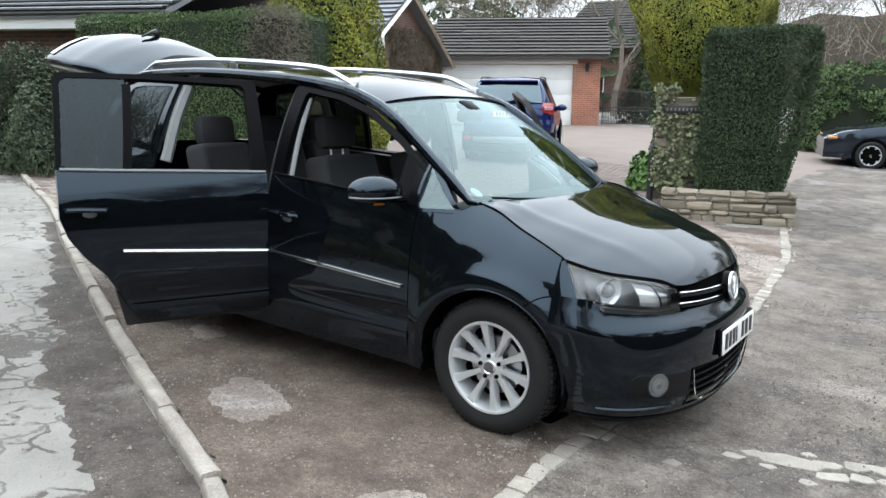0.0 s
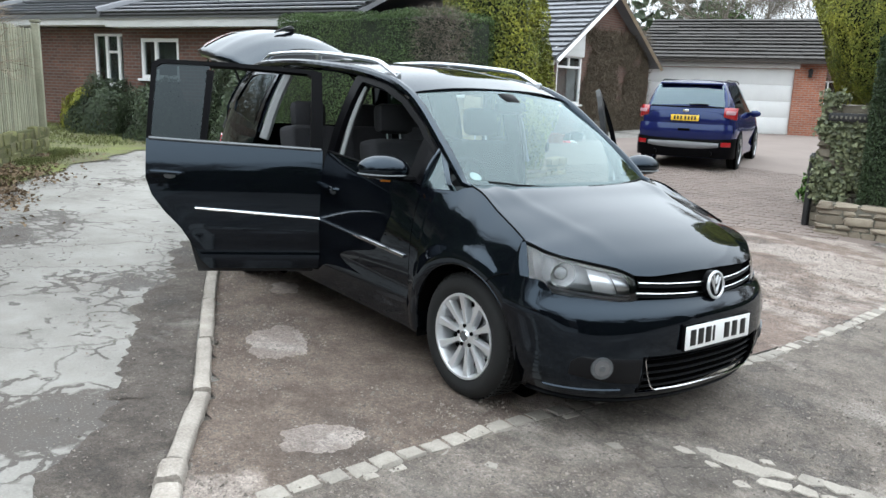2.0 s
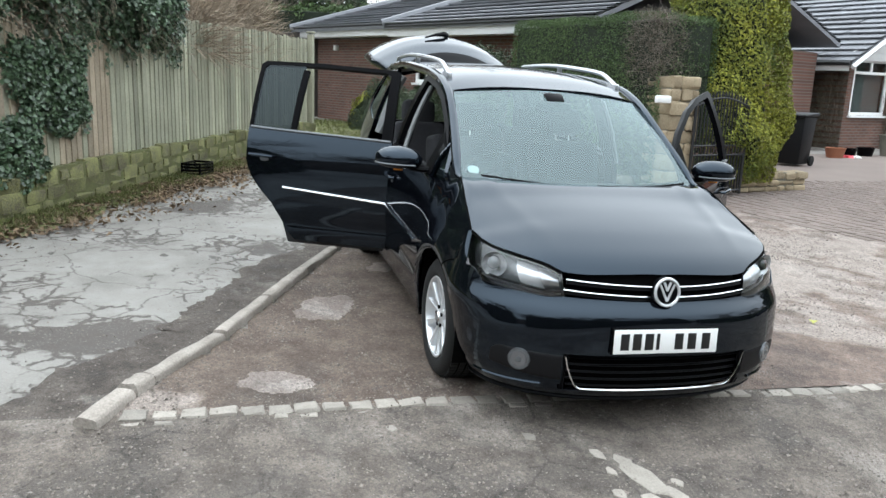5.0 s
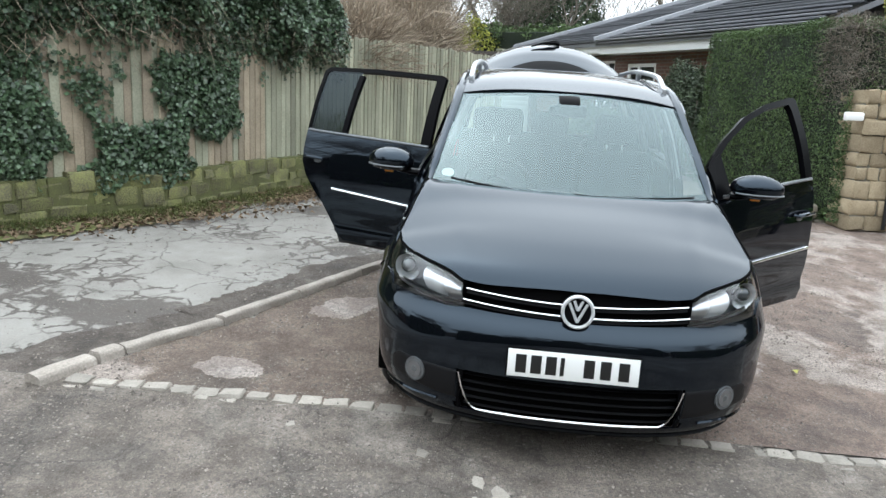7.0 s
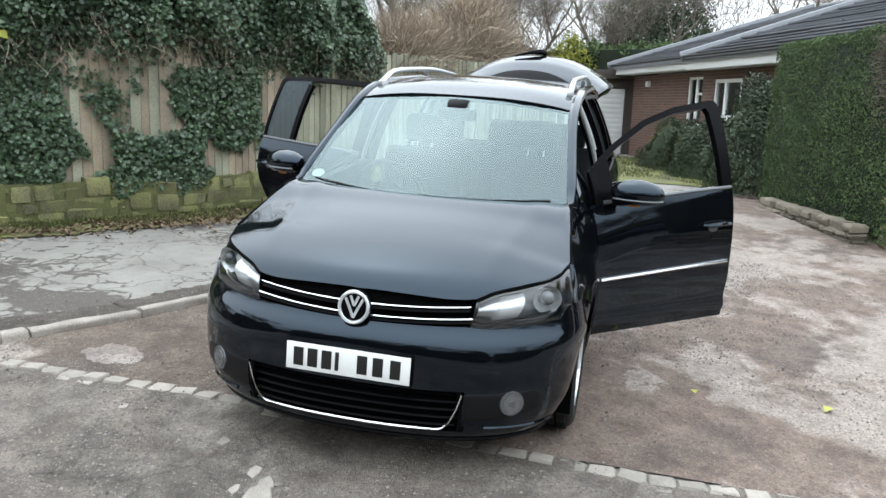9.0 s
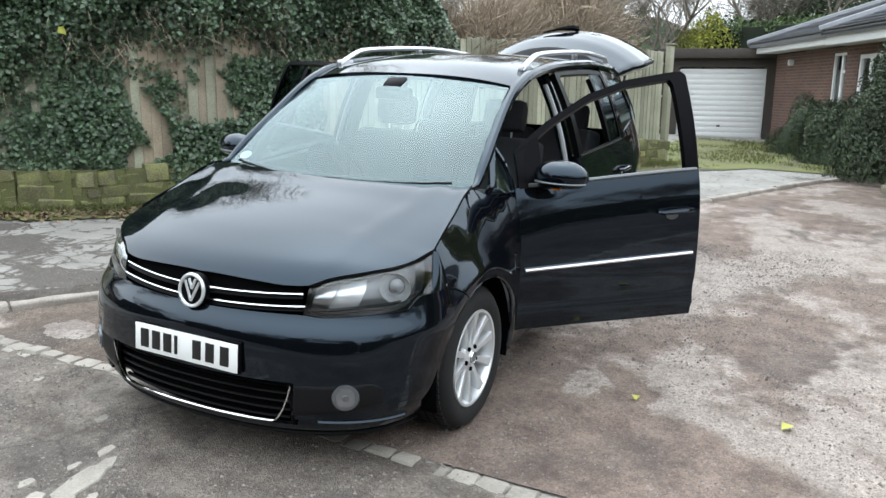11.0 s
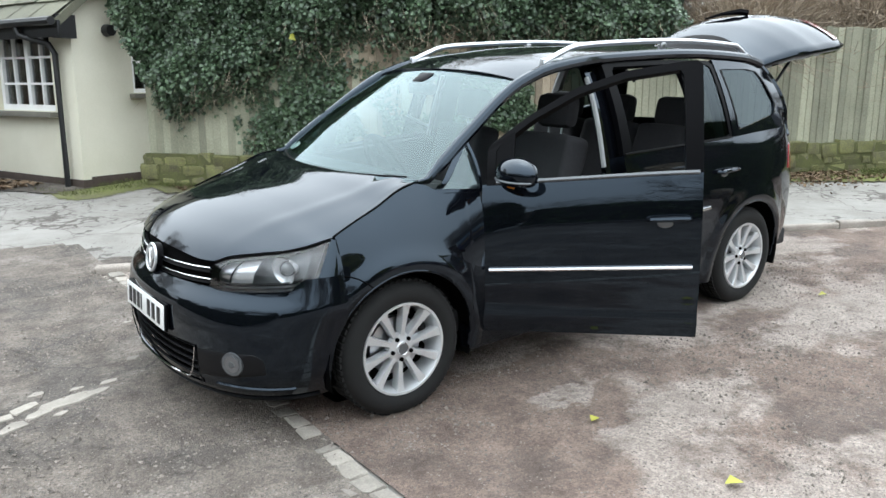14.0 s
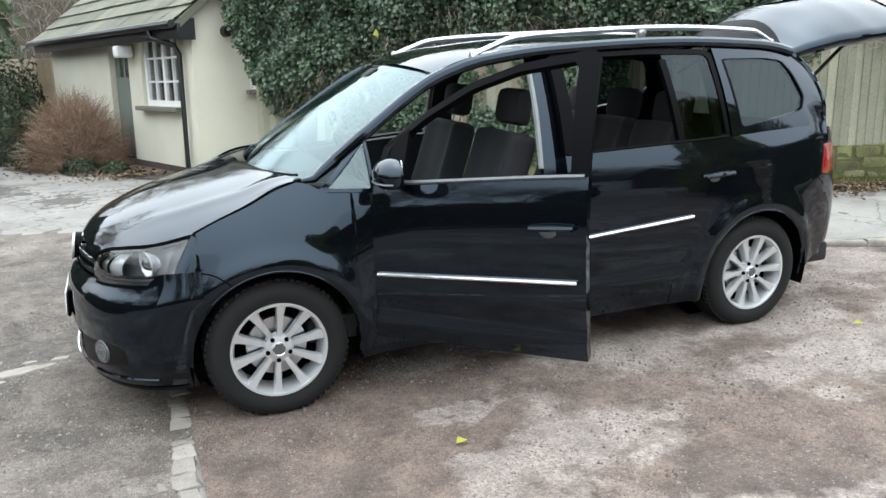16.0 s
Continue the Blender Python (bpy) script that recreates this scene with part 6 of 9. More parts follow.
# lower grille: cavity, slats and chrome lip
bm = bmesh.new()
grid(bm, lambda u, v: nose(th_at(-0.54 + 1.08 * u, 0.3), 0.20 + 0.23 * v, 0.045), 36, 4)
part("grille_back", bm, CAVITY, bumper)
for k in range(5):
    z = 0.245 + k * 0.034
    bm = tube(bmesh.new(), [nose(th_at(y, z), z, 0.018) for y in np.linspace(-0.445, 0.445, 31)], 0.009, 6, flat=0.6)
    part("grille_slat", bm, TRIM, bumper)
for sg in (-1, 1):
    bm = tube(bmesh.new(), [nose(th_at(sg * (0.445 + 0.018 * (1 - (z - 0.225) / 0.18)), z), z, 0.004) for z in np.linspace(0.225, 0.40, 6)], 0.011, 6)
    part("grille_edge", bm, TRIM, bumper)
lip = [nose(th_at(y, 0.235 + 0.155 * max(0, (abs(y) - 0.375) / 0.075) ** 2), 0.235 + 0.155 * max(0, (abs(y) - 0.375) / 0.075) ** 2, -0.011) for y in np.linspace(-0.45, 0.45, 61)]
part("chrome_lip", tube(bmesh.new(), lip, [0.003 + 0.0028 * min(1, 5 * min(k, 60 - k) / 60) for k in range(61)], 6), CHROME, bumper, "bright chrome strip")
part("spoiler_lip", tube(bmesh.new(), [nose(radians(a), 0.175, -0.006) for a in np.linspace(-86, 86, 61)], 0.014, 6, flat=0.7), TRIM, bumper)
for sg in (-1, 1):
    # fog lamp in its grey panel
    bm = bmesh.new()
    def fog_point(u, v):
        low, top = 0.258 + 0.055 * u * u, 0.404 + 0.010 * u - 0.075 * max(0, (u - 0.8) / 0.2) ** 2
        z = low + (top - low) * v
        edge = min(1, 9 * min(v, 1 - v), 12 * (1 - u))
        return nose(th_at(sg * (0.462 + 0.305 * u), z), z, 0.004 - 0.011 * edge)

    grid(bm, fog_point, 24, 10)
    panel = part("fog_panel", bm, GREYTRIM, bumper)
    c = nose(th_at(sg * 0.638, 0.352), 0.352, -0.001)
    edge = nose(th_at(sg * 0.665, 0.352), 0.352) - nose(th_at(sg * 0.611, 0.352), 0.352)
    ahead = Vector((abs(edge.y), -sg * edge.x, 0)).normalized()
    turn = Euler((0, radians(90), math.atan2(ahead.y, ahead.x)))
    part("fog_ring", cyl(bmesh.new(), c + ahead * 0.002, 0.053, 0.050, 0.018, turn, 32), SILLGREY, panel, "dull silver fog lamp ring")
    part("fog_reflector", cyl(bmesh.new(), c + ahead * 0.004, 0.040, 0.037, 0.020, turn, 32), FOGLENS, panel)
    part("fog_bulb", cyl(bmesh.new(), c + ahead * 0.010, 0.026, 0.012, 0.010, turn, 20), SILLGREY, panel)
    part("corner_fin", tube(bmesh.new(), [nose(th_at(sg * y, 0.25), 0.235 + 0.03 * (0.80 - y), -0.006) for y in np.linspace(0.55, 0.80, 12)], 0.008, 6), PAINT, bumper)
part("plate_backing", box(bmesh.new(), (0.852, 0, 0.475), (0.014, 0.535, 0.125), Euler((0, radians(-4), 0)), 0.006), TRIM, bumper)
plate = part("number_plate", box(bmesh.new(), (0.8645, 0, 0.475), (0.006, 0.52, 0.111), Euler((0, radians(-4), 0)), 0.002), PLATEWHITE, bumper, "white number plate with black bars")
for y in (-0.207, -0.147, -0.087, -0.043, 0.063, 0.128, 0.200):
    boxed("plate_bar", (0.8685, y, 0.475), (0.003, 0.016 if y == -0.043 else 0.042, 0.075), INK, plate, "", Euler((0, radians(-4), 0)), 0.001)

# -- grille between the lamps
bm = bmesh.new()
grid(bm, lambda u, v: nose(th_at(-0.45 + 0.9 * u, 0.66), 0.60 + 0.17 * v, 0.03), 40, 6)
grille = part("grille", bm, CAVITY, car, "black grille with twin chrome bars")
for z in (0.660, 0.706):
    for sg in (-1, 1):
        ys = np.linspace(0.052, 0.462 - (z - 0.66) * 0.25, 26)
        bm = tube(bmesh.new(), [nose(th_at(sg * y, z), z + 0.012 * (y / 0.43) ** 2, 0.0) for y in ys], 0.0062, 6, flat=0.6)
        part("chrome_bar", bm, CHROME, grille)
        bm = tube(bmesh.new(), [nose(th_at(sg * y, z), z - 0.017 + 0.012 * (y / 0.43) ** 2, 0.012) for y in ys], 0.014, 6, flat=0.6)
        part("grille_bar", bm, TRIM, grille)
bt = Euler((0, radians(80), 0))
badge = part("badge", cyl(bmesh.new(), (0.797, 0, 0.690), 0.066, 0.064, 0.03, bt, 40), TRIM, car, "round chrome emblem")
ring = [(0.815 + 0.06 * math.sin(a) * math.sin(radians(-10)), 0.06 * math.cos(a), 0.690 + 0.06 * math.sin(a)) for a in np.linspace(0, 2 * math.pi, 41)]
part("badge_ring", tube(bmesh.new(), ring, 0.0075, 8), LAMPSILVER, badge)
for p, q in (((-0.036, 0.034), (0.0, -0.040)), ((0.0, -0.040), (0.036, 0.034)), ((-0.017, 0.044), (0.0, 0.006)), ((0.0, 0.006), (0.017, 0.044))):
    part("badge_bar", tube(bmesh.new(), [(0.815 - 0.17 * p[1], p[0], 0.690 + p[1]), (0.815 - 0.17 * q[1], q[0], 0.690 + q[1])], 0.0062, 6), LAMPSILVER, badge)

# -- bonnet
def hood_point(u, v, lift=0.0):
    y = 0.786 * (-1 + 2 * v)
    a, b = hood_back(y), bend(HOOD_FRONT, abs(y))
    x = a + (b - a) * (1 - (1 - u) ** 1.35)
    return Vector((x, y, hood_z(x, y) + lift))


hood = part("bonnet", grid(bmesh.new(), hood_point, 40, 64), PAINT, car, "", 60)
for p in hood.data.polygons:
    if p.normal.z < 0:
        p.flip()
thick(hood, 0.012, -1)
# black tubes along the bonnet edge draw the shade of its shut lines
for sg in (-1, 1):
    ys = list(np.linspace(0.717, 0.786, 26))
    pts = [Vector((hood_back(y), sg * (y + 0.003), hood_z(hood_back(y), y) + 0.001)) for y in ys]
    part("bonnet_gap", tube(bmesh.new(), pts, 0.0042, 6), CAVITY, car)
    pts = [Vector((bend(HOOD_FRONT, y) + 0.002, sg * y, hood_z(bend(HOOD_FRONT, y), y) - 0.010)) for y in np.linspace(0.47, 0.784, 26)]
    part("bonnet_gap", tube(bmesh.new(), pts, 0.006, 6), CAVITY, car)

# -- windscreen, cowl, wipers
def screen_point(u, v, out=0.0):
    b = Vector((-0.04 - 0.175 * v * v, 0.706 * v, 1.0 + 0.03 * v * v))
    t = Vector((-0.795 - 0.068 * v * v, 0.612 * v, 1.498 - 0.042 * v * v))
    p = b.lerp(t, u)
    return p + Vector((0.55, 0, 0.83)) * (0.022 * math.sin(math.pi * u) + out)


bm = bmesh.new()
grid(bm, lambda u, v: screen_point(u, -1 + 2 * v), 16, 30)
screen = part("windscreen", bm, SCREEN, car, "large raked windscreen mirroring pale sky", 180)
screen.visible_shadow = False
bm = bmesh.new()
for u0, u1, v0, v1 in ((-0.02, 0.06, -1, 1), (0.955, 1.01, -1, 1)):
    grid(bm, lambda u, v: screen_point(u0 + (u1 - u0) * u, v0 + (v1 - v0) * v, -0.006), 2, 30)
part("screen_border", bm, TRIM, car)
part("mirror_housing", box(bmesh.new(), (-0.72, 0.0, 1.40), (0.05, 0.22, 0.07), None, 0.02), TRIM, car)
part("sensor_pod", box(bmesh.new(), (-0.735, 0.0, 1.445), (0.10, 0.13, 0.05), Euler((0, radians(32), 0)), 0.02), TRIM, car)
part("tax_disc", cyl(bmesh.new(), screen_point(0.10, -0.90, -0.012), 0.033, 0.033, 0.003, Euler((0, radians(33), 0)), 24), PLATEWHITE, car, "small round white paper disc")
bm = bmesh.new()
grid(bm, lambda u, v: (0.02 - 0.17 * (2 * v - 1) ** 2 - 0.16 * u, (2 * v - 1) * 0.70, 0.985 + 0.03 * (2 * v - 1) ** 2 - 0.01 * u), 3, 24)
part("cowl", bm, TRIM, car)
for y0, y1 in ((0.62, 0.02), (-0.05, -0.60)):
    pts = [screen_point(0.008 + 0.015 * k, (y0 + (y1 - y0) * k) / 0.70, 0.016) for k in np.linspace(0, 1, 10)]
    part("wiper", tube(bmesh.new(), pts, 0.006, 6), TRIM, car)

# -- roof and rails
ROOF_C = ((-3.2, 1.572), (-2.8, 1.605), (-2.2, 1.625), (-1.6, 1.617), (-1.1, 1.575), (-0.79, 1.498))
bm = bmesh.new()


def roof_point(u, v):
    x = (-0.797 - 0.068 * v * v) + (-3.09 + 0.797 + 0.068 * v * v) * u
    zr, yr, zc = bend(EDGE_Z, x), bend(EDGE_Y, x), bend(ROOF_C, x)
    return Vector((x, v * (yr - 0.012), max(zr, zc - (zc - zr) * abs(v) ** 2.8)))


grid(bm, lambda u, v: roof_point(u, -1 + 2 * v), 34, 30)
roof = part("roof", bm, PAINT, car, "", 180)
thick(roof, 0.015, 0)
for sg in (-1, 1):
    xs = list(np.linspace(-0.17, -0.9, 14)) + list(np.linspace(-1.0, -3.07, 24))
    bm = tube(bmesh.new(), [(x, sg * (bend(EDGE_Y, x) + 0.004), bend(EDGE_Z, x) - 0.004) for x in xs], [0.010, 0.018, 0.024] + [0.028] * 9 + [0.03] * 26, 10)
    part("roof_edge", bm, PAINT, car)
    # rail: arched silver bar on two feet and a middle post
    def rail(x):
        return Vector((x, sg * (bend(EDGE_Y, x) - 0.045), bend(EDGE_Z, x) + 0.022 + 0.05 * min(1, min((-1.06 - x) / 0.22, (x + 2.98) / 0.14))))
    bm = tube(bmesh.new(), [rail(x) for x in np.linspace(-1.06, -2.98, 40)], 0.017, 8, flat=0.9)
    bar = part("roof_rail", bm, SATIN, car, "silver roof rail")
    for x, w in ((-1.13, 0.15), (-2.93, 0.10), (-2.05, 0.05)):
        p = rail(x)
        bm = bmesh.new()
        box(bm, (x, p.y, p.z - 0.03), (w, 0.03, 0.06), None, 0.01)
        part("rail_foot", bm, SATIN, bar)

# -- sides
def arch_z(x, ax, r=0.37):
    d = r * r - (x - ax) ** 2
    return ZC + math.sqrt(d) if d > 0 else None


DOORCUT = ((-2.475, 0.86), (-2.44, 0.76), (-2.37, 0.665), (-2.285, 0.575), (-2.21, 0.46), (-2.165, 0.37), (-2.11, 0.315))
F_EDGE, B_EDGE = -0.455, -1.435




FD_OUT = [(-0.475, 1.0), (-0.475, 1.165), (-0.66, 1.300), (-0.88, 1.424), (-1.1, 1.494), (-1.38, 1.535), (-1.435, 1.534), (-1.435, 1.054)]
FD_IN = [(-0.515, 1.010), (-0.515, 1.158), (-0.68, 1.282), (-0.895, 1.398), (-1.1, 1.462), (-1.335, 1.494), (-1.352, 1.490), (-1.362, 1.064)]
RD_OUT = [(-1.45, 1.054), (-1.45, 1.534), (-1.50, 1.538), (-2.0, 1.548), (-2.42, 1.540), (-2.455, 1.52), (-2.475, 1.085)]
RD_IN = [(-1.525, 1.066), (-1.515, 1.506), (-1.54, 1.514), (-2.0, 1.524), (-2.395, 1.517), (-2.425, 1.50), (-2.45, 1.096)]
RQ_OUT = [(-2.49, 1.084), (-2.47, 1.548), (-2.85, 1.545), (-3.06, 1.512), (-3.17, 1.43), (-3.235, 1.28), (-3.25, 1.11)]
RQ_IN = [(-2.565, 1.125), (-2.53, 1.488), (-2.83, 1.484), (-2.95, 1.468), (-3.01, 1.40), (-3.06, 1.27), (-3.02, 1.195)]
QW_OUT = [(-0.225, 0.980), (-0.474, 0.968), (-0.478, 1.215)]
QW_IN = [(-0.268, 0.992), (-0.462, 0.982), (-0.464, 1.178)]


def handle(parent, x, z, sg, sub=False):
    y = side_y(x, z)
    h = part("door_handle", tube(bmesh.new(), [(x + d, sg * (y + o), z + 0.004 * math.sin(k)) for k, (d, o) in enumerate(((-0.095, 0.006), (-0.085, 0.03), (-0.03, 0.04), (0.03, 0.04), (0.075, 0.032), (0.09, 0.006)))], [0.012, 0.014, 0.015, 0.015, 0.014, 0.011], 8, flat=0.9), PAINT, parent)
    # paler grey than the door: the cup's bright crescent reflection is in the colour
    bm = bmesh.new()
    bmesh.ops.create_uvsphere(bm, u_segments=16, v_segments=8, radius=0.045, matrix=Matrix.LocRotScale(Vector((x + 0.012, sg * (y + 0.001), z - 0.026)), None, Vector((0.80, 0.12, 0.46))))
    part("handle_cup", bm, SILLGREY, h, "scooped handle cup with its bright reflection put into the colour")


def strip(parent, x0, x1, z0, z1, sg):
    bm = tube(bmesh.new(), [on_side(x0 + (x1 - x0) * k, z0 + (z1 - z0) * k, sg, 0.008) for k in np.linspace(0, 1, 16)], 0.0095, 8, flat=1.0)
    part("chrome_strip", bm, CHROME, parent, "slim chrome side strip")


def fill(bm, outline, sg, out):
    vs = [bm.verts.new(on_side(x, z, sg, out)) for x, z in outline]
    bm.faces.new(vs)
    return bm


def door_mirror(parent, sg, opened):
    c = Vector((-0.565, sg * 0.93, 1.06)) if not opened else Vector((-0.60, sg * 0.90, 1.065))
    sweep = Matrix.Translation(c) @ Matrix.Rotation(sg * radians(34 if opened else 22), 4, "Z") @ Matrix.Translation(-c)

    def swept(bm):
        bmesh.ops.transform(bm, matrix=sweep, verts=bm.verts)
        return bm

    bm = bmesh.new()
    bmesh.ops.create_uvsphere(bm, u_segments=24, v_segments=16, radius=1.0, matrix=Matrix.LocRotScale(c + Vector((0, sg * 0.05, 0.005)), None, Vector((0.085, 0.140, 0.072))))
    for v in bm.verts:
        d = v.co - c
        if d.x < -0.035:
            v.co.x = c.x - 0.035
        if d.z < -0.045:
            v.co.z = c.z - 0.045 + (d.z + 0.045) * 0.3
    m = part("door_mirror", swept(bm), PAINT, parent)
    part("mirror_glass", swept(cyl(bmesh.new(), c + Vector((-0.038, sg * 0.05, 0.005)), 0.058, 0.058, 0.004, Euler((0, radians(90), 0)), 24)), MIRROR, m)
    pts = [c + Vector((0.081 * math.cos(a), sg * (0.05 + 0.136 * math.sin(a)), -0.022)) for a in np.linspace(-0.9, 1.45, 14)]
    part("indicator_strip", swept(tube(bmesh.new(), pts, 0.006, 6, flat=0.8)), SILLGREY, m, "dull silver indicator strip")
    part("indicator", swept(tube(bmesh.new(), [c + Vector((0.03, sg * (0.02 + 0.05 * k), -0.052)) for k in range(2)], 0.008, 6)), AMBER, m, "small amber lamp")
    part("mirror_foot", tube(bmesh.new(), [(c.x + 0.005, sg * 0.80, 1.01), (c.x + 0.005, sg * 0.86, 1.012), (c.x, sg * (abs(c.y) + 0.01), 1.025)], [0.034, 0.03, 0.03], 8, flat=0.6), TRIM, m)


def front_door(sg, opened):
    bm = bmesh.new()
    n = 26
    lower = [(F_EDGE + (B_EDGE - F_EDGE) * i / n, 0.298) for i in range(n + 1)]
    upper = [(F_EDGE - 0.02 + (B_EDGE - F_EDGE + 0.02) * i / n, belt(F_EDGE - 0.02 + (B_EDGE - F_EDGE + 0.02) * i / n)[0] + 0.004) for i in range(n + 1)]
    upper[0] = (F_EDGE, 0.995)
    side_sheet(bm, lower, upper, 22, sg)
    door = shell("front_door", bm, PAINT, car, 0.05)
    bm = bmesh.new()
    side_band(bm, FD_OUT, FD_IN, sg, 0.0, 70)
    shell("window_frame", bm, TRIM, door, 0.035)
    bm = bmesh.new()
    fill(bm, [(-0.475, 0.995), (-0.475, 1.16), (-0.60, 1.235), (-0.60, 1.0)], sg, 0.004)
    shell("sail_panel", bm, TRIM, door, 0.02)
    # grey on the open door: sky reflected along the sill, put into the colour
    part("sill_trim", tube(bmesh.new(), [on_side(x, belt(x)[0] + 0.008, sg, 0.004) for x in np.linspace(-0.52, -1.42, 12)], 0.010 if opened else 0.006, 6), SILLGREY if opened else TRIM, door)
    strip(door, -0.49, -1.40, 0.607, 0.640, sg)
    handle(door, -1.29, 0.86, sg)
    door_mirror(door, sg, opened)
    # inner lining
    bm = bmesh.new()
    lo = [(F_EDGE - 0.04 + (B_EDGE - F_EDGE + 0.07) * i / 10, 0.28) for i in range(11)]
    up = [(a[0], belt(a[0])[0] - 0.01) for a in lo]
    side_sheet(bm, lo, up, 6, sg, -0.056)
    shell("door_lining", bm, CABIN, door, 0.03)
    if opened:
        h = Vector((F_EDGE, sg * 0.845, 0))
        door.matrix_basis = Matrix.Translation(h) @ Matrix.Rotation(-sg * radians(opened), 4, "Z") @ Matrix.Rotation(radians(1.5), 4, "Y") @ Matrix.Translation(Vector((-0.015, 0, 0)) - h)
    return door


def rear_door(sg, opened):
    bm = bmesh.new()
    cut = list(DOORCUT)
    zs = list(np.linspace(0.315, 0.86, 18)) + list(np.linspace(0.9, 1.04, 5))
    n = 24

    def back(z):
        return float(np.interp(z, [c[1] for c in cut[::-1]], [c[0] for c in cut[::-1]]))

    rows = []
    for i in range(n + 1):
        row = []
        for z in zs:
            x = -1.45 + (back(z) + 1.45) * i / n
            zz = z if z < 0.9 else 0.9 + (belt(x)[0] + 0.004 - 0.9) * (z - 0.9) / 0.14
            row.append(bm.verts.new(on_side(x, zz, sg)))
        rows.append(row)
    for a, b in zip(rows, rows[1:]):
        for j in range(len(zs) - 1):
            bm.faces.new((a[j], b[j], b[j + 1], a[j + 1]))
    door = shell("rear_door", bm, PAINT, car, 0.05)
    bm = bmesh.new()
    side_band(bm, RD_OUT, RD_IN, sg, 0.0, 70)
    shell("window_frame", bm, TRIM, door, 0.035)
    bm = bmesh.new()
    side_sheet(bm, resample([(-2.135, 1.09), (-2.10, 1.495)], 6), resample([(-2.175, 1.092), (-2.14, 1.495)], 6), 1, sg, 0.002)
    shell("window_divider", bm, TRIM, door, 0.03)
    bm = bmesh.new()
    side_sheet(bm, resample([(-2.165, 1.085), (-2.125, 1.518)], 8), resample([(-2.455, 1.095), (-2.43, 1.51)], 8), 6, sg, -0.006)
    part("fixed_pane", bm, TINTED, door, "dark tinted fixed pane", 180)
    # open door's sill is coloured grey for the sky mirrored in it
    part("sill_trim", tube(bmesh.new(), [on_side(x, belt(x)[0] + 0.008, sg, 0.004) for x in np.linspace(-1.46, -2.46, 12)], 0.010 if opened else 0.006, 6), SILLGREY if opened else TRIM, door)
    strip(door, -1.46, -2.20, 0.642, 0.690, sg)
    handle(door, -2.355, 0.90, sg)
    bm = bmesh.new()
    lo = [(-1.48 - 0.7 * i / 8, 0.28) for i in range(9)]
    up = [(-1.48 - 0.9 * i / 8, belt(-1.48 - 0.9 * i / 8)[0] - 0.01) for i in range(9)]
    side_sheet(bm, lo, up, 6, sg, -0.056)
    shell("door_lining", bm, CABIN, door, 0.03)
    if opened:
        h = Vector((-1.44, sg * 0.845, 0))
        door.matrix_basis = Matrix.Translation(h) @ Matrix.Rotation(-sg * radians(opened), 4, "Z") @ Matrix.Translation(-h)
    return door


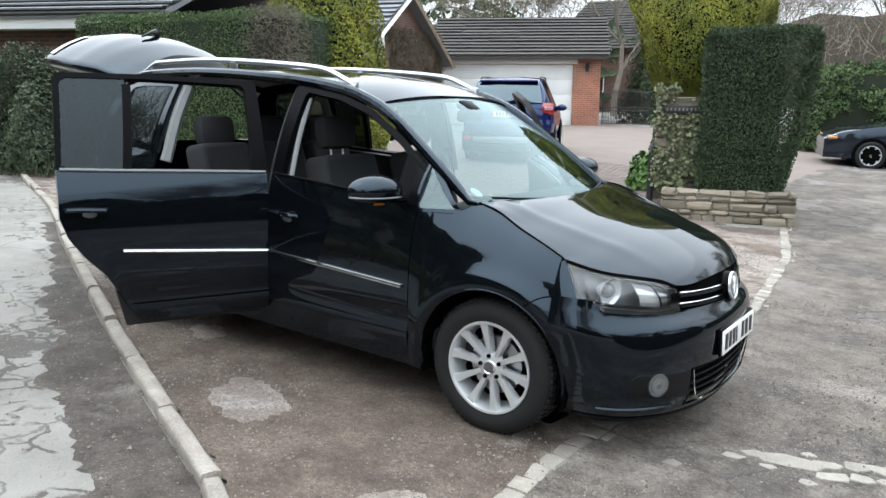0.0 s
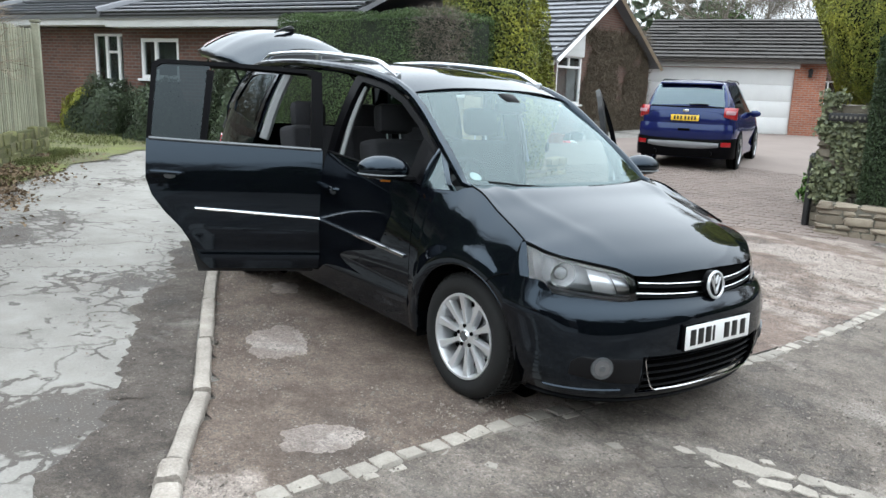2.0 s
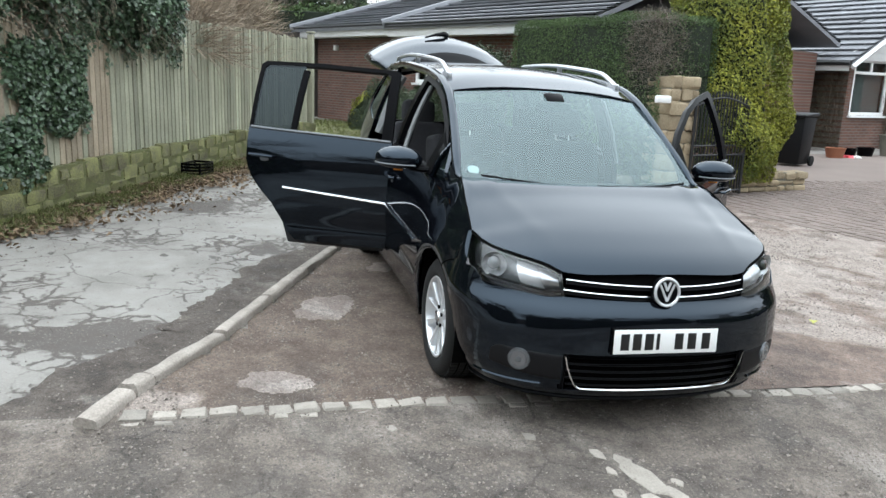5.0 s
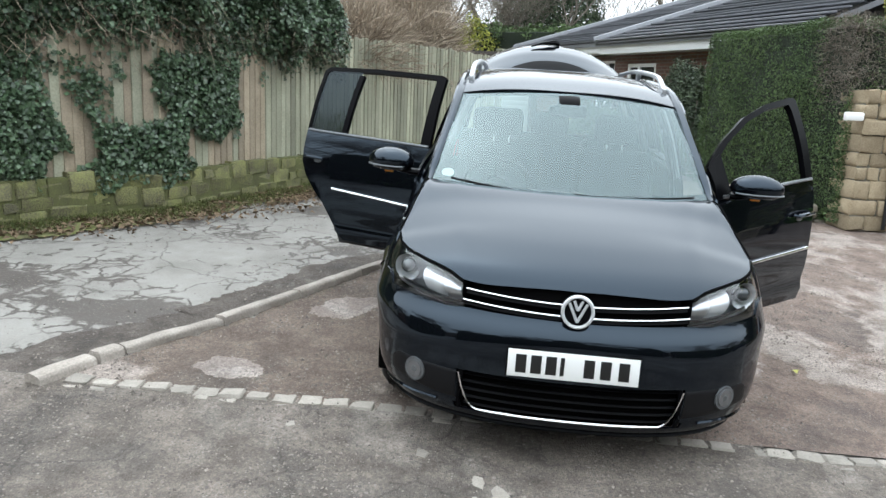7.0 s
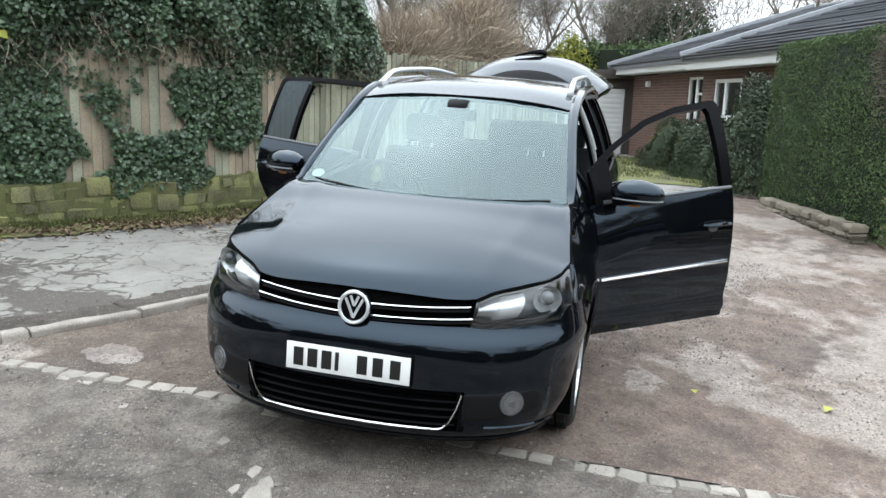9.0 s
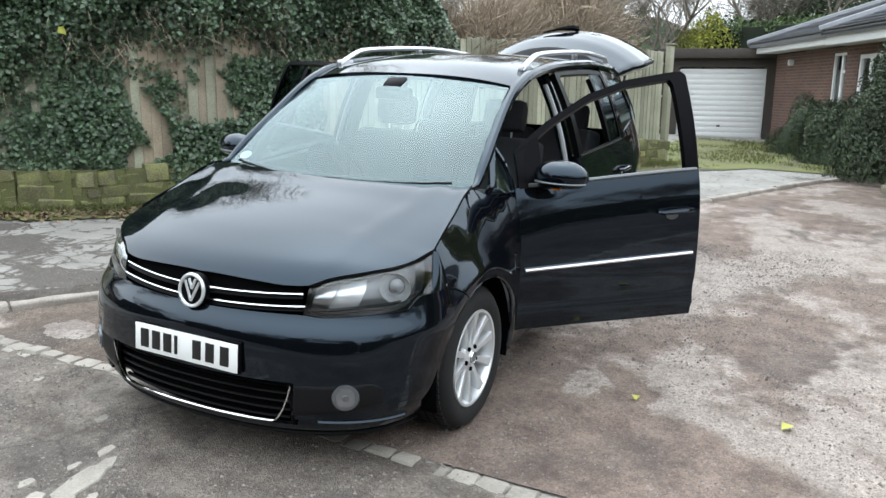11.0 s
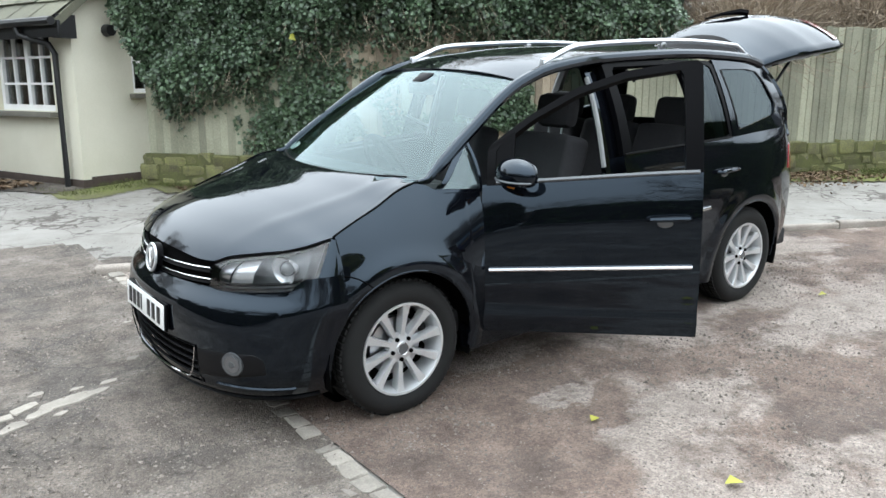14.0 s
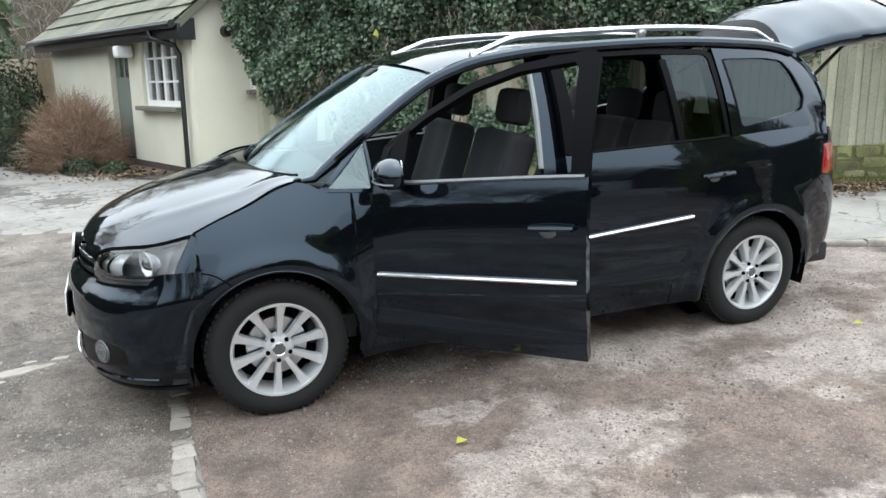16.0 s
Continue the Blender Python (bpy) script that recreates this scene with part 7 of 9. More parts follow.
for sg in (-1, 1):
    # front wing
    bm = bmesh.new()
    xs = [*np.linspace(F_EDGE + 0.005, -0.3702, 9), *np.linspace(-0.3699, 0.30, 44)]
    lower = [(x, arch_z(x, 0.0) if arch_z(x, 0.0) else 0.225) for x in xs]
    upper = [(x, lerp(((-0.46, 0.967), (-0.27, 0.975), (-0.20, 1.012)), x) if x < -0.20 else belt(x)[0]) for x in xs]
    side_sheet(bm, lower, upper, 14, sg)
    wing = shell("front_wing", bm, PAINT, car, 0.012)
    # corner piece between wing and lamp
    bm = bmesh.new()

    def corner(u, v):
        a = Vector(on_side(0.298, 0.695 + 0.150 * v, sg))
        lo, up = nose(th_at(0.828, bumper_top(0.828)), bumper_top(0.828)), Vector((bend(HOOD_FRONT, 0.784), 0.784, hood_z(bend(HOOD_FRONT, 0.784), 0.784) - 0.004))
        b = lo.lerp(up, v)
        b.y *= sg
        return a.lerp(b, u) + Vector((0, sg * 0.010 * math.sin(math.pi * u), 0))

    grid(bm, corner, 6, 8)
    part("wing_corner", bm, PAINT, car, "", 60)
    bm = bmesh.new()
    side_band(bm, QW_OUT, QW_IN, sg, 0.0, 40)
    shell("quarter_frame", bm, PAINT, car, 0.02)
    bm = bmesh.new()
    fill(bm, QW_IN, sg, -0.008)
    part("quarter_glass", bm, SCREEN, car)
    # arch lips and liners
    for ax, lo in ((0.0, -0.1), (AXLES[1], -0.1)):
        pts = [(ax + 0.372 * math.cos(a), sg * (side_y(ax + 0.372 * math.cos(a), ZC + 0.372 * math.sin(a)) - 0.006), ZC + 0.372 * math.sin(a)) for a in np.linspace(-0.16, math.pi + 0.16, 40)]
        part("arch_lip", tube(bmesh.new(), pts, 0.008, 6), PAINT, car)
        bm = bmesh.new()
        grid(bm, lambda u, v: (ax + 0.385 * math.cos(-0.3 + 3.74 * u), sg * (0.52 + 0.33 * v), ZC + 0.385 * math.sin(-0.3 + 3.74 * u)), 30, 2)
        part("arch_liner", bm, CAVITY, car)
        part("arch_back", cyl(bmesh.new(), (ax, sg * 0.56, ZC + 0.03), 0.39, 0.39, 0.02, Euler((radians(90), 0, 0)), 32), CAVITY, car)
    # black tube draws the shade in the seam between wing and bumper
    seam = [on_side(x, z, sg, 0.001) for x, z in ((0.298, 0.700), (0.27, 0.694), (0.24, 0.682), (0.21, 0.662), (0.185, 0.64))]
    part("panel_gap", tube(bmesh.new(), seam, 0.003, 6), CAVITY, car)
    # sill
    bm = bmesh.new()
    xs = np.linspace(-0.38, -2.30, 20)
    side_sheet(bm, [(x, 0.205) for x in xs], [(x, 0.325) for x in xs], 3, sg, -0.004)
    shell("sill", bm, PAINT, car, 0.08)
    # rear quarter: lower piece by the door, main piece, window surround
    bm = bmesh.new()
    xs = np.linspace(-2.11, -2.475, 20)
    cutx = [c[0] for c in DOORCUT]
    cutz = [c[1] for c in DOORCUT]
    side_sheet(bm, [(x, arch_z(x, AXLES[1]) or 0.2) for x in xs], [(x, float(np.interp(x, cutx, cutz))) for x in xs], 6, sg)
    xs = sorted([*np.linspace(-2.476, -3.047, 40), -3.0482, *np.linspace(-3.06, -3.2, 6)], reverse=True)
    side_sheet(bm, [(x, arch_z(x, AXLES[1]) or 0.27 + max(0, -3.05 - x) * 0.42) for x in xs], [(x, belt(x)[0] + 0.004) for x in xs], 14, sg)
    shell("rear_wing", bm, PAINT, car, 0.012)
    bm = bmesh.new()
    side_band(bm, RQ_OUT, RQ_IN, sg, 0.0, 70)
    shell("rear_pillar", bm, PAINT, car, 0.03)
    bm = bmesh.new()
    side_band(bm, [(x + (0.012 if x > -2.6 else -0.012), z) for x, z in RQ_IN], RQ_IN, sg, 0.003, 50)
    part("window_seal", bm, TRIM, car)
    bm = bmesh.new()
    fill(bm, rounded(RQ_IN, 0.05), sg, -0.006)
    part("rear_side_glass", bm, TINTED, car, "dark tinted rear side window")
    # door pillar with pale inner trim
    bm = bmesh.new()
    side_sheet(bm, resample([(-1.34, 0.25), (-1.36, 1.53)], 14), resample([(-1.52, 0.25), (-1.50, 1.53)], 14), 3, sg, -0.055)
    shell("door_pillar", bm, CABIN if sg < 0 else PAINT, car, 0.03)
    part("pillar_trim", tube(bmesh.new(), [on_side(-1.335 - 0.02 * k, 1.0 + 0.46 * k, sg, -0.05) for k in np.linspace(0, 1, 10)], 0.014, 6), PALETRIM, car, "pale grey pillar trim")
    part("belt_pillar", tube(bmesh.new(), [on_side(-2.46, 1.03 + 0.46 * k, sg, -0.07) for k in np.linspace(0, 1, 8)], 0.035, 6), PALETRIM, car)
    edge_line = [on_side(x, z, sg, -0.016) for x, z in ((-3.05, 1.512), (-3.10, 1.478), (-3.165, 1.43), (-3.205, 1.35), (-3.232, 1.28), (-3.245, 1.20), (-3.245, 1.11), (-3.225, 1.04))]
    part("pillar_edge", tube(bmesh.new(), edge_line, 0.026, 8), PAINT, car)
    # tail lamp
    bm = bmesh.new()
    side_sheet(bm, [(-3.17, 0.835), (-3.22, 0.825), (-3.28, 0.83), (-3.34, 0.85)], [(-3.20, 0.985), (-3.24, 0.995), (-3.29, 0.995), (-3.34, 0.985)], 8, sg, 0.006)
    shell("tail_lamp", bm, REDLAMP, car, 0.03, "red tail lamp")

front_door(-1, 0)
front_door(1, 47.5)
rear_door(-1, 67.5)
rear_door(1, 0)

# -- back end: wall below the opening, bumper, tailgate raised
bm = bmesh.new()


def stern(u, v):
    th = radians(-90 + 180 * u)
    z = 0.33 + 0.74 * v
    b = side_y(-3.2, z) - 0.001
    k = 1 - abs(2 * u - 1)
    x = bend(((0, 0), (0.15, 0.11), (0.33, 0.20), (0.55, 0.255), (1, 0.285)), k) * (1 + 0.16 * math.sin(math.pi * min(1, 0.1 + 1.2 * v)))
    y = bend(((0, b), (0.15, b - 0.045), (0.33, b - 0.13), (0.55, b - 0.30), (1, 0.0)), k)
    return Vector((-3.194 - x, math.copysign(y, u - 0.5), z))


grid(bm, stern, 40, 10)
stern_ob = part("rear_bumper", bm, PAINT, car, "", 60)
for p in stern_ob.data.polygons:
    if p.normal.dot(p.center - Vector((-2.6, 0, p.center.z))) < 0:
        p.flip()
thick(stern_ob, 0.012, -1)
GATE_O = ((-3.06, 1.585), (-3.22, 1.695), (-3.40, 1.785), (-3.60, 1.84), (-3.82, 1.866), (-4.04, 1.864), (-4.19, 1.83))
GATE_W = ((-4.19, 0.54), (-4.1, 0.64), (-3.9, 0.695), (-3.6, 0.70), (-3.3, 0.64), (-3.06, 0.57))
bm = bmesh.new()


def gate_point(u, v, drop):
    pts = resample(GATE_O, 25)
    k = u * 24
    i = min(23, int(k))
    a, b = pts[i], pts[i + 1]
    x, z = a[0] + (b[0] - a[0]) * (k - i), a[1] + (b[1] - a[1]) * (k - i)
    w = bend(GATE_W, x)
    return Vector((x, v * w, z - 0.25 * abs(v) ** 2.3 * math.sin(math.pi * min(1, 0.12 + u * 0.6)) - drop))


grid(bm, lambda u, v: gate_point(u, -1 + 2 * v, 0), 26, 26)
gate = part("tailgate", bm, PAINT, car, "raised tailgate mirroring the sky", 180)
thick(gate, 0.05, -1, False)
for p in gate.data.polygons:
    if p.normal.z < 0:
        p.flip()
# dark sheet near the hinge: a dark reflection on the gate put into colour
bm = bmesh.new()
grid(bm, lambda u, v: gate_point(0.015 + (0.17 - 0.12 * (2 * v - 1) ** 2) * u, -0.78 + 1.56 * v, -0.004), 6, 16)
part("rear_glass", bm, TRIM, gate, "dark band painted on the tailgate in place of a reflection")
part("rear_wiper", tube(bmesh.new(), [gate_point(0.60, 0.10, -0.02), gate_point(0.56, 0.04, -0.035), gate_point(0.50, -0.10, -0.03), gate_point(0.45, -0.26, -0.02)], [0.026, 0.026, 0.014, 0.007], 6), TRIM, gate)
for sg in (-1, 1):
    bm = bmesh.new()
    grid(bm, lambda u, v: gate_point(0.80 + 0.15 * u, sg * (0.50 + 0.42 * v), -0.008), 6, 6)
    part("gate_lamp", bm, REDLAMP, gate, "red lamp on the tailgate")
    part("gate_strut", tube(bmesh.new(), [(-3.25, sg * 0.60, 1.36), (-3.72, sg * 0.52, 1.66)], 0.011, 6), TRIM, car)

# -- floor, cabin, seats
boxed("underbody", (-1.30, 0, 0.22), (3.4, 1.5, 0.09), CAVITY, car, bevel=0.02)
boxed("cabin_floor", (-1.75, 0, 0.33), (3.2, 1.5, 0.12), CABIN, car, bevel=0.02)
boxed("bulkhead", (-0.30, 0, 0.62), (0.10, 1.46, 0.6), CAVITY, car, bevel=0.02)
bm = bmesh.new()
grid(bm, lambda u, v: (-0.10 - 0.48 * u, (-1 + 2 * v) * (0.69 + 0.06 * u), 0.865 + 0.02 * math.sin(3 * u) - 0.16 * max(0, u - 0.75) * 4 * 0.5), 10, 16)
thick(part("dashboard", bm, CABIN, car), 0.10, 1)
boxed("dash_face", (-0.53, 0, 0.78), (0.10, 1.44, 0.30), CABIN, car, bevel=0.04)
boxed("centre_console", (-0.75, 0, 0.55), (0.6, 0.22, 0.34), CABIN, car, bevel=0.04)
wheel_c = Vector((-0.72, -0.37, 0.95))
tilt = Euler((0, radians(-62), 0)).to_matrix()
ring = [wheel_c + tilt @ Vector((0.185 * math.cos(a), 0.185 * math.sin(a), 0)) for a in np.linspace(0, 2 * math.pi, 33)]
steer = part("steering_wheel", tube(bmesh.new(), ring, 0.016, 8), CABIN, car)
part("wheel_boss", cyl(bmesh.new(), wheel_c, 0.07, 0.06, 0.05, Euler((0, radians(-62), 0)), 20), CABIN, steer)
for a in (0.0, 2.3, -2.3):
    part("wheel_spoke", tube(bmesh.new(), [wheel_c, wheel_c + tilt @ Vector((0.18 * math.cos(a), 0.18 * math.sin(a), 0))], 0.018, 6), CABIN, steer)


def seat(x, y, width, rear=False):
    def slab(pts, w, depth, bow):
        bm = bmesh.new()
        n = len(pts) - 1
        for s in (1, -1):
            grid(bm, lambda u, v: (lambda p, q, k: (p[0] + (q[0] - p[0]) * k + 0.0, y + (v - 0.5) * w * (1 - 0.10 * (u - 0.4) ** 2), p[1] + (q[1] - p[1]) * k))(pts[min(n - 1, int(u * n))], pts[min(n - 1, int(u * n)) + 1], u * n - min(n - 1, int(u * n))), 10, 8)
            break
        return bm
    back = [(x - 0.02, 0.52), (x - 0.06, 0.66), (x - 0.13, 0.85), (x - 0.20, 1.06), (x - 0.22, 1.14)]
    base = [(x + 0.48, 0.60), (x + 0.42, 0.63), (x + 0.2, 0.60), (x, 0.56)]
    s = new("rear_seat" if rear else "front_seat")
    s.parent = car
    for nm, pts, d in (("seat_cushion", base, 0.16), ("backrest", back, 0.14)):
        bm = slab(pts, width, d, 0.03)
        for v in bm.verts:
            e = abs(v.co.y - y) / (width / 2)
            if nm == "backrest":
                v.co.x += 0.05 * max(0, e - 0.55) * 2
            else:
                v.co.z += 0.04 * max(0, e - 0.6) * 2
        ob = part(nm, bm, SEATCLOTH, s, "", 180)
        thick(ob, d, 0, False)
        bv = ob.modifiers.new("round", "BEVEL")
        bv.width, bv.segments, bv.limit_method, bv.angle_limit = 0.045, 3, "ANGLE", radians(60)
    hx, hz = x - 0.245, 1.27 if not rear else 1.22
    part("headrest", box(bmesh.new(), (hx, y, hz), (0.11, 0.27, 0.19), Euler((0, radians(-10), 0)), 0.045), SEATCLOTH, s)
    for d in (-0.05, 0.05):
        part("headrest_post", tube(bmesh.new(), [(hx + 0.005, y + d, hz - 0.07), (hx + 0.03, y + d, hz - 0.2)], 0.006, 6), SATIN, s)
    return s


seat(-1.16, -0.37, 0.50)
seat(-1.16, 0.37, 0.50)
for y in (-0.47, 0.0, 0.47):
    seat(-2.12, y, 0.44, True)
boxed("load_floor", (-2.9, 0, 0.55), (1.0, 1.2, 0.05), CABIN, car, bevel=0.01)
bm = bmesh.new()
grid(bm, lambda u, v: tuple(roof_point(0.03 + 0.95 * u, (-1 + 2 * v) * 0.93) - Vector((0, 0, 0.035))), 14, 12)
part("headlining", bm, surface("grey_headlining", (0.30, 0.30, 0.29), (0.36, 0.36, 0.35), 9, 200, 0.95, 0.03), car)

# -- head lamps
LAMP_LOW = [tuple(nose(th_at(y, bumper_top(y)), bumper_top(y))) for y in (0.455, 0.53, 0.665, 0.785, 0.828)]
LAMP_TOP = [(bend(HOOD_FRONT, y), y, hood_z(bend(HOOD_FRONT, y), y) - 0.004) for y in (0.468, 0.525, 0.645, 0.757, 0.784)]
LAMPGREY = plain("lamp_housing_grey", (0.13, 0.135, 0.14), 0.25, 0.4)
LAMPDARK = plain("lamp_mask_black", (0.018, 0.018, 0.02), 0.18)


def head_lamp(sg):
    """Clear-covered lamp: cover on the hull, dark housing behind, reflectors and a projector."""
    n = 22

    def cover(u, v, inset):
        lo, up = (Vector([bend([(k / 4, p[i]) for k, p in enumerate(c)], u) for i in range(3)]) for c in (LAMP_LOW, LAMP_TOP))
        p = lo.lerp(up, v)
        out = Vector((0.85 - 0.55 * u, 0.35 + 0.6 * u, 0.25)).normalized()
        p += out * (0.014 * math.sin(math.pi * v) * math.sin(math.pi * min(1, 0.15 + 0.8 * u)) - inset)
        return Vector((p.x, sg * p.y, p.z))

    bm = bmesh.new()
    grid(bm, lambda u, v: cover(u, v, 0.075), n, 10)
    lamp = part("head_lamp", bm, LAMPGREY, car, "clear head lamp with bright reflectors", 60)
    bm = bmesh.new()
    for v in (0, 1):
        grid(bm, lambda u, w: cover(u, v, 0.075 * w), n, 2)
    for u in (0, 1):
        grid(bm, lambda v, w: cover(u, v, 0.075 * w), 8, 2)
    part("lamp_rim", bm, TRIM, lamp)
    for u, v, r, m in ((0.67, 0.56, 0.060, LAMPSILVER),):
        c = cover(u, v, 0.045)
        turn = Euler((0, radians(90 + 6), sg * radians(22)))
        bm = bmesh.new()
        cyl(bm, c, r * 0.45, r, 0.05, turn, 24, False)
        cyl(bm, c - Vector((0.024, 0, 0)), r * 0.45, r * 0.45, 0.004, turn, 24)
        part("reflector", bm, m, lamp)
    c = cover(0.67, 0.56, 0.038)
    bm = bmesh.new()
    bmesh.ops.create_uvsphere(bm, u_segments=20, v_segments=12, radius=0.034, matrix=Matrix.Translation(c))
    part("projector_lens", bm, plain("lamp_bulb_glass", (0.05, 0.055, 0.06), 0.03, 0.2, 1.0) if "lamp_bulb_glass" not in bpy.data.materials else bpy.data.materials["lamp_bulb_glass"], lamp)
    # slanted bright facets, a light guide along the foot and dark masks between
    for (a, b), (c, d), m in (((0.06, 0.27), (0.10, 0.34), SATIN), ((0.275, 0.46), (0.345, 0.50), LAMPSILVER)):
        bm = bmesh.new()
        grid(bm, lambda u, v: cover(a + (b - a) * u + (c - a + (d - c - b + a) * u) * v, 0.24 + 0.58 * v, 0.05 - 0.022 * math.sin(3 * v) - 0.012 * u), 6, 6)
        part("reflector", bm, m, lamp)
    for u0, u1, v0, v1, m in ((0.05, 0.80, 0.09, 0.155, SATIN), (0.04, 0.90, 0.165, 0.23, LAMPDARK), (0.85, 0.975, 0.10, 0.88, LAMPDARK), (0.10, 0.90, 0.88, 0.99, LAMPDARK)):
        bm = bmesh.new()
        grid(bm, lambda u, v: cover(u0 + (u1 - u0) * u, v0 + (v1 - v0) * v, 0.045 - 0.01 * math.sin(3 * v)), 12, 3)
        part("light_guide" if m == SATIN else "mask", bm, m, lamp)
    bm = bmesh.new()
    grid(bm, lambda u, v: cover(u, v, 0.002), n, 10)
    ob = part("lamp_cover", bm, LAMPGLASS, lamp, "", 180)
    ob.visible_shadow = False


head_lamp(-1)
head_lamp(1)


# -- wheels
def revolve(bm, profile, segs=48):
    """Turn (radius, y) pairs about the y axis."""
    rows = [[bm.verts.new((r * math.cos(2 * math.pi * k / segs), y, r * math.sin(2 * math.pi * k / segs))) for k in range(segs)] for r, y in profile]
    for a, b in zip(rows, rows[1:]):
        for k in range(segs):
            bm.faces.new((a[k], a[(k + 1) % segs], b[(k + 1) % segs], b[k]))
    return bm


def road_wheel(parent, at, sg, spokes=10, r=RW, rim=0.213, face=0.10):
    """Outer face towards +y, mirrored for the right-hand side by turning it round."""
    w = new("wheel")
    w.parent = parent
    w.location = at
    w.rotation_euler = (0, random.Random(at[0] * 7 + at[1]).uniform(0, 6), 0 if sg > 0 else math.pi)
    f = face
    tyre = part("tyre", revolve(bmesh.new(), [(rim - 0.012, f - 0.012), (rim + 0.008, f), (rim + 0.03, f + 0.012), (r - 0.035, f + 0.010), (r - 0.014, f - 0.006), (r - 0.003, f - 0.03), (r, f - 0.07), (r, f - 0.14), (r - 0.012, f - 0.185), (r - 0.04, f - 0.205), (rim, f - 0.195)], 56), RUBBER, w)
    # black bands laid on the tread paint the shade of its grooves
    for y in (f - 0.065, f - 0.105, f - 0.145):
        part("tread_groove", revolve(bmesh.new(), [(r + 0.0012, y - 0.004), (r + 0.0012, y + 0.004)], 56), CAVITY, tyre)
    bm = bmesh.new()
    for k in range(64):
        a = 2 * math.pi * k / 64
        for y0, y1, lag in ((f - 0.022, f - 0.060, 0.0), (f - 0.070, f - 0.10, 0.5), (f - 0.110, f - 0.140, 0.2), (f - 0.150, f - 0.185, 0.6)):
            e = a + lag * 2 * math.pi / 64
            q = [bm.verts.new((rr * math.cos(e + w), y, rr * math.sin(e + w))) for rr in (r - 0.01, r + 0.0035) for w, y in ((-0.03, y0), (0.03, y0), (0.036, y1), (-0.024, y1))]
            for i, j, m, n in ((4, 5, 6, 7), (0, 1, 5, 4), (1, 2, 6, 5), (2, 3, 7, 6), (3, 0, 4, 7)):
                bm.faces.new((q[i], q[j], q[m], q[n]))
    part("tread", bm, RUBBER, tyre)["kind"] = "stuff"
    part("rim", revolve(bmesh.new(), [(rim + 0.004, f - 0.002), (rim + 0.002, f + 0.004), (rim - 0.008, f + 0.003), (rim - 0.014, f - 0.010), (rim - 0.020, f - 0.03), (rim - 0.026, f - 0.16)], 56), ALLOY, w)
    part("brake_disc", revolve(bmesh.new(), [(0.05, f - 0.075), (0.135, f - 0.075), (0.135, f - 0.10)], 40), SATIN, w)
    # black disc behind the spokes stands in for the dark of the well
    part("wheel_well", revolve(bmesh.new(), [(0.02, f - 0.12), (rim - 0.02, f - 0.12)], 40), CAVITY, w)
    part("hub", revolve(bmesh.new(), [(0.0, f - 0.012), (0.03, f - 0.011), (0.034, f - 0.016), (0.065, f - 0.024), (0.072, f - 0.045)], 32), ALLOY, w)
    part("hub_cap", revolve(bmesh.new(), [(0.0, f - 0.006), (0.026, f - 0.007), (0.029, f - 0.012)], 24), SILLGREY, w)
    part("cap_ring", revolve(bmesh.new(), [(0.024, f - 0.006), (0.0265, f - 0.004), (0.029, f - 0.009)], 24), CHROME, w)
    # one spoke, turned round the hub
    bm = bmesh.new()
    prof = [(0.050, 0.013, f - 0.022), (0.09, 0.0135, f - 0.018), (0.14, 0.0165, f - 0.012), (0.185, 0.0225, f - 0.006), (0.203, 0.028, f - 0.003)]
    top = [[bm.verts.new((rr, y, s * hw)) for s, y in ((-1, yy - 0.012), (-0.75, yy), (0.75, yy), (1, yy - 0.012))] for rr, hw, yy in prof]
    bot = [[bm.verts.new((rr, yy - 0.045, s * hw * 0.8)) for s in (-1, 1)] for rr, hw, yy in prof]
    for a, b in zip(range(4), range(1, 5)):
        for j in range(3):
            bm.faces.new((top[a][j], top[a][j + 1], top[b][j + 1], top[b][j]))
        bm.faces.new((top[a][0], top[b][0], bot[b][0], bot[a][0]))
        bm.faces.new((top[a][3], bot[a][1], bot[b][1], top[b][3]))
    one = part("spoke", bm, ALLOY, w, "", 40)
    for k in range(1, spokes):
        ob = link("spoke", one.data, None, w)
        ob.rotation_euler = (0, 2 * math.pi * k / spokes, 0)
    for k in range(5):
        a = 2 * math.pi * (k + 0.5) / 5
        part("wheel_bolt", cyl(bmesh.new(), (0.052 * math.cos(a), f - 0.018, 0.052 * math.sin(a)), 0.011, 0.010, 0.012, Euler((radians(-90), 0, 0)), 6), CAVITY, w)
    return w


for ax in AXLES:
    for sg in (-1, 1):
        road_wheel(car, (ax, sg * 0.745, ZC), sg)

# ---- gate pier, iron gate, low walls, sign ----
def stone_pier(label, at, turn, size, courses, seed, material=BUFF):
    pier = thing("gate_pier", label, "pier", at=at)
    pier.rotation_euler = (0, 0, turn)
    r = random.Random(seed)
    w, d, h = size
    part("core", box(bmesh.new(), (0, 0, h / 2), (w - 0.05, d - 0.05, h - 0.02)), MORTAR, pier)
    hs = [r.uniform(0.65, 1.35) for _ in range(courses)]
    hs = [k * h / sum(hs) for k in hs]
    for c, ch in enumerate(hs):
        x = -w / 2
        while x < w / 2 - 0.02:
            n = min(r.uniform(0.14, 0.40), w / 2 - x)
            if w / 2 - x - n < 0.08:
                n = w / 2 - x
            me = stone_mesh("stone", (n - 0.006, d + r.uniform(-0.03, 0.05), ch - 0.004), 0.03, 0.012, r.randint(0, 9999))
            ob = link("stone", me, material, pier)
            ob.location = (x + n / 2, 0, sum(hs[:c]) + ch / 2)
            ob.rotation_euler = (0, 0, r.uniform(-0.03, 0.03))
            x += n
    return pier


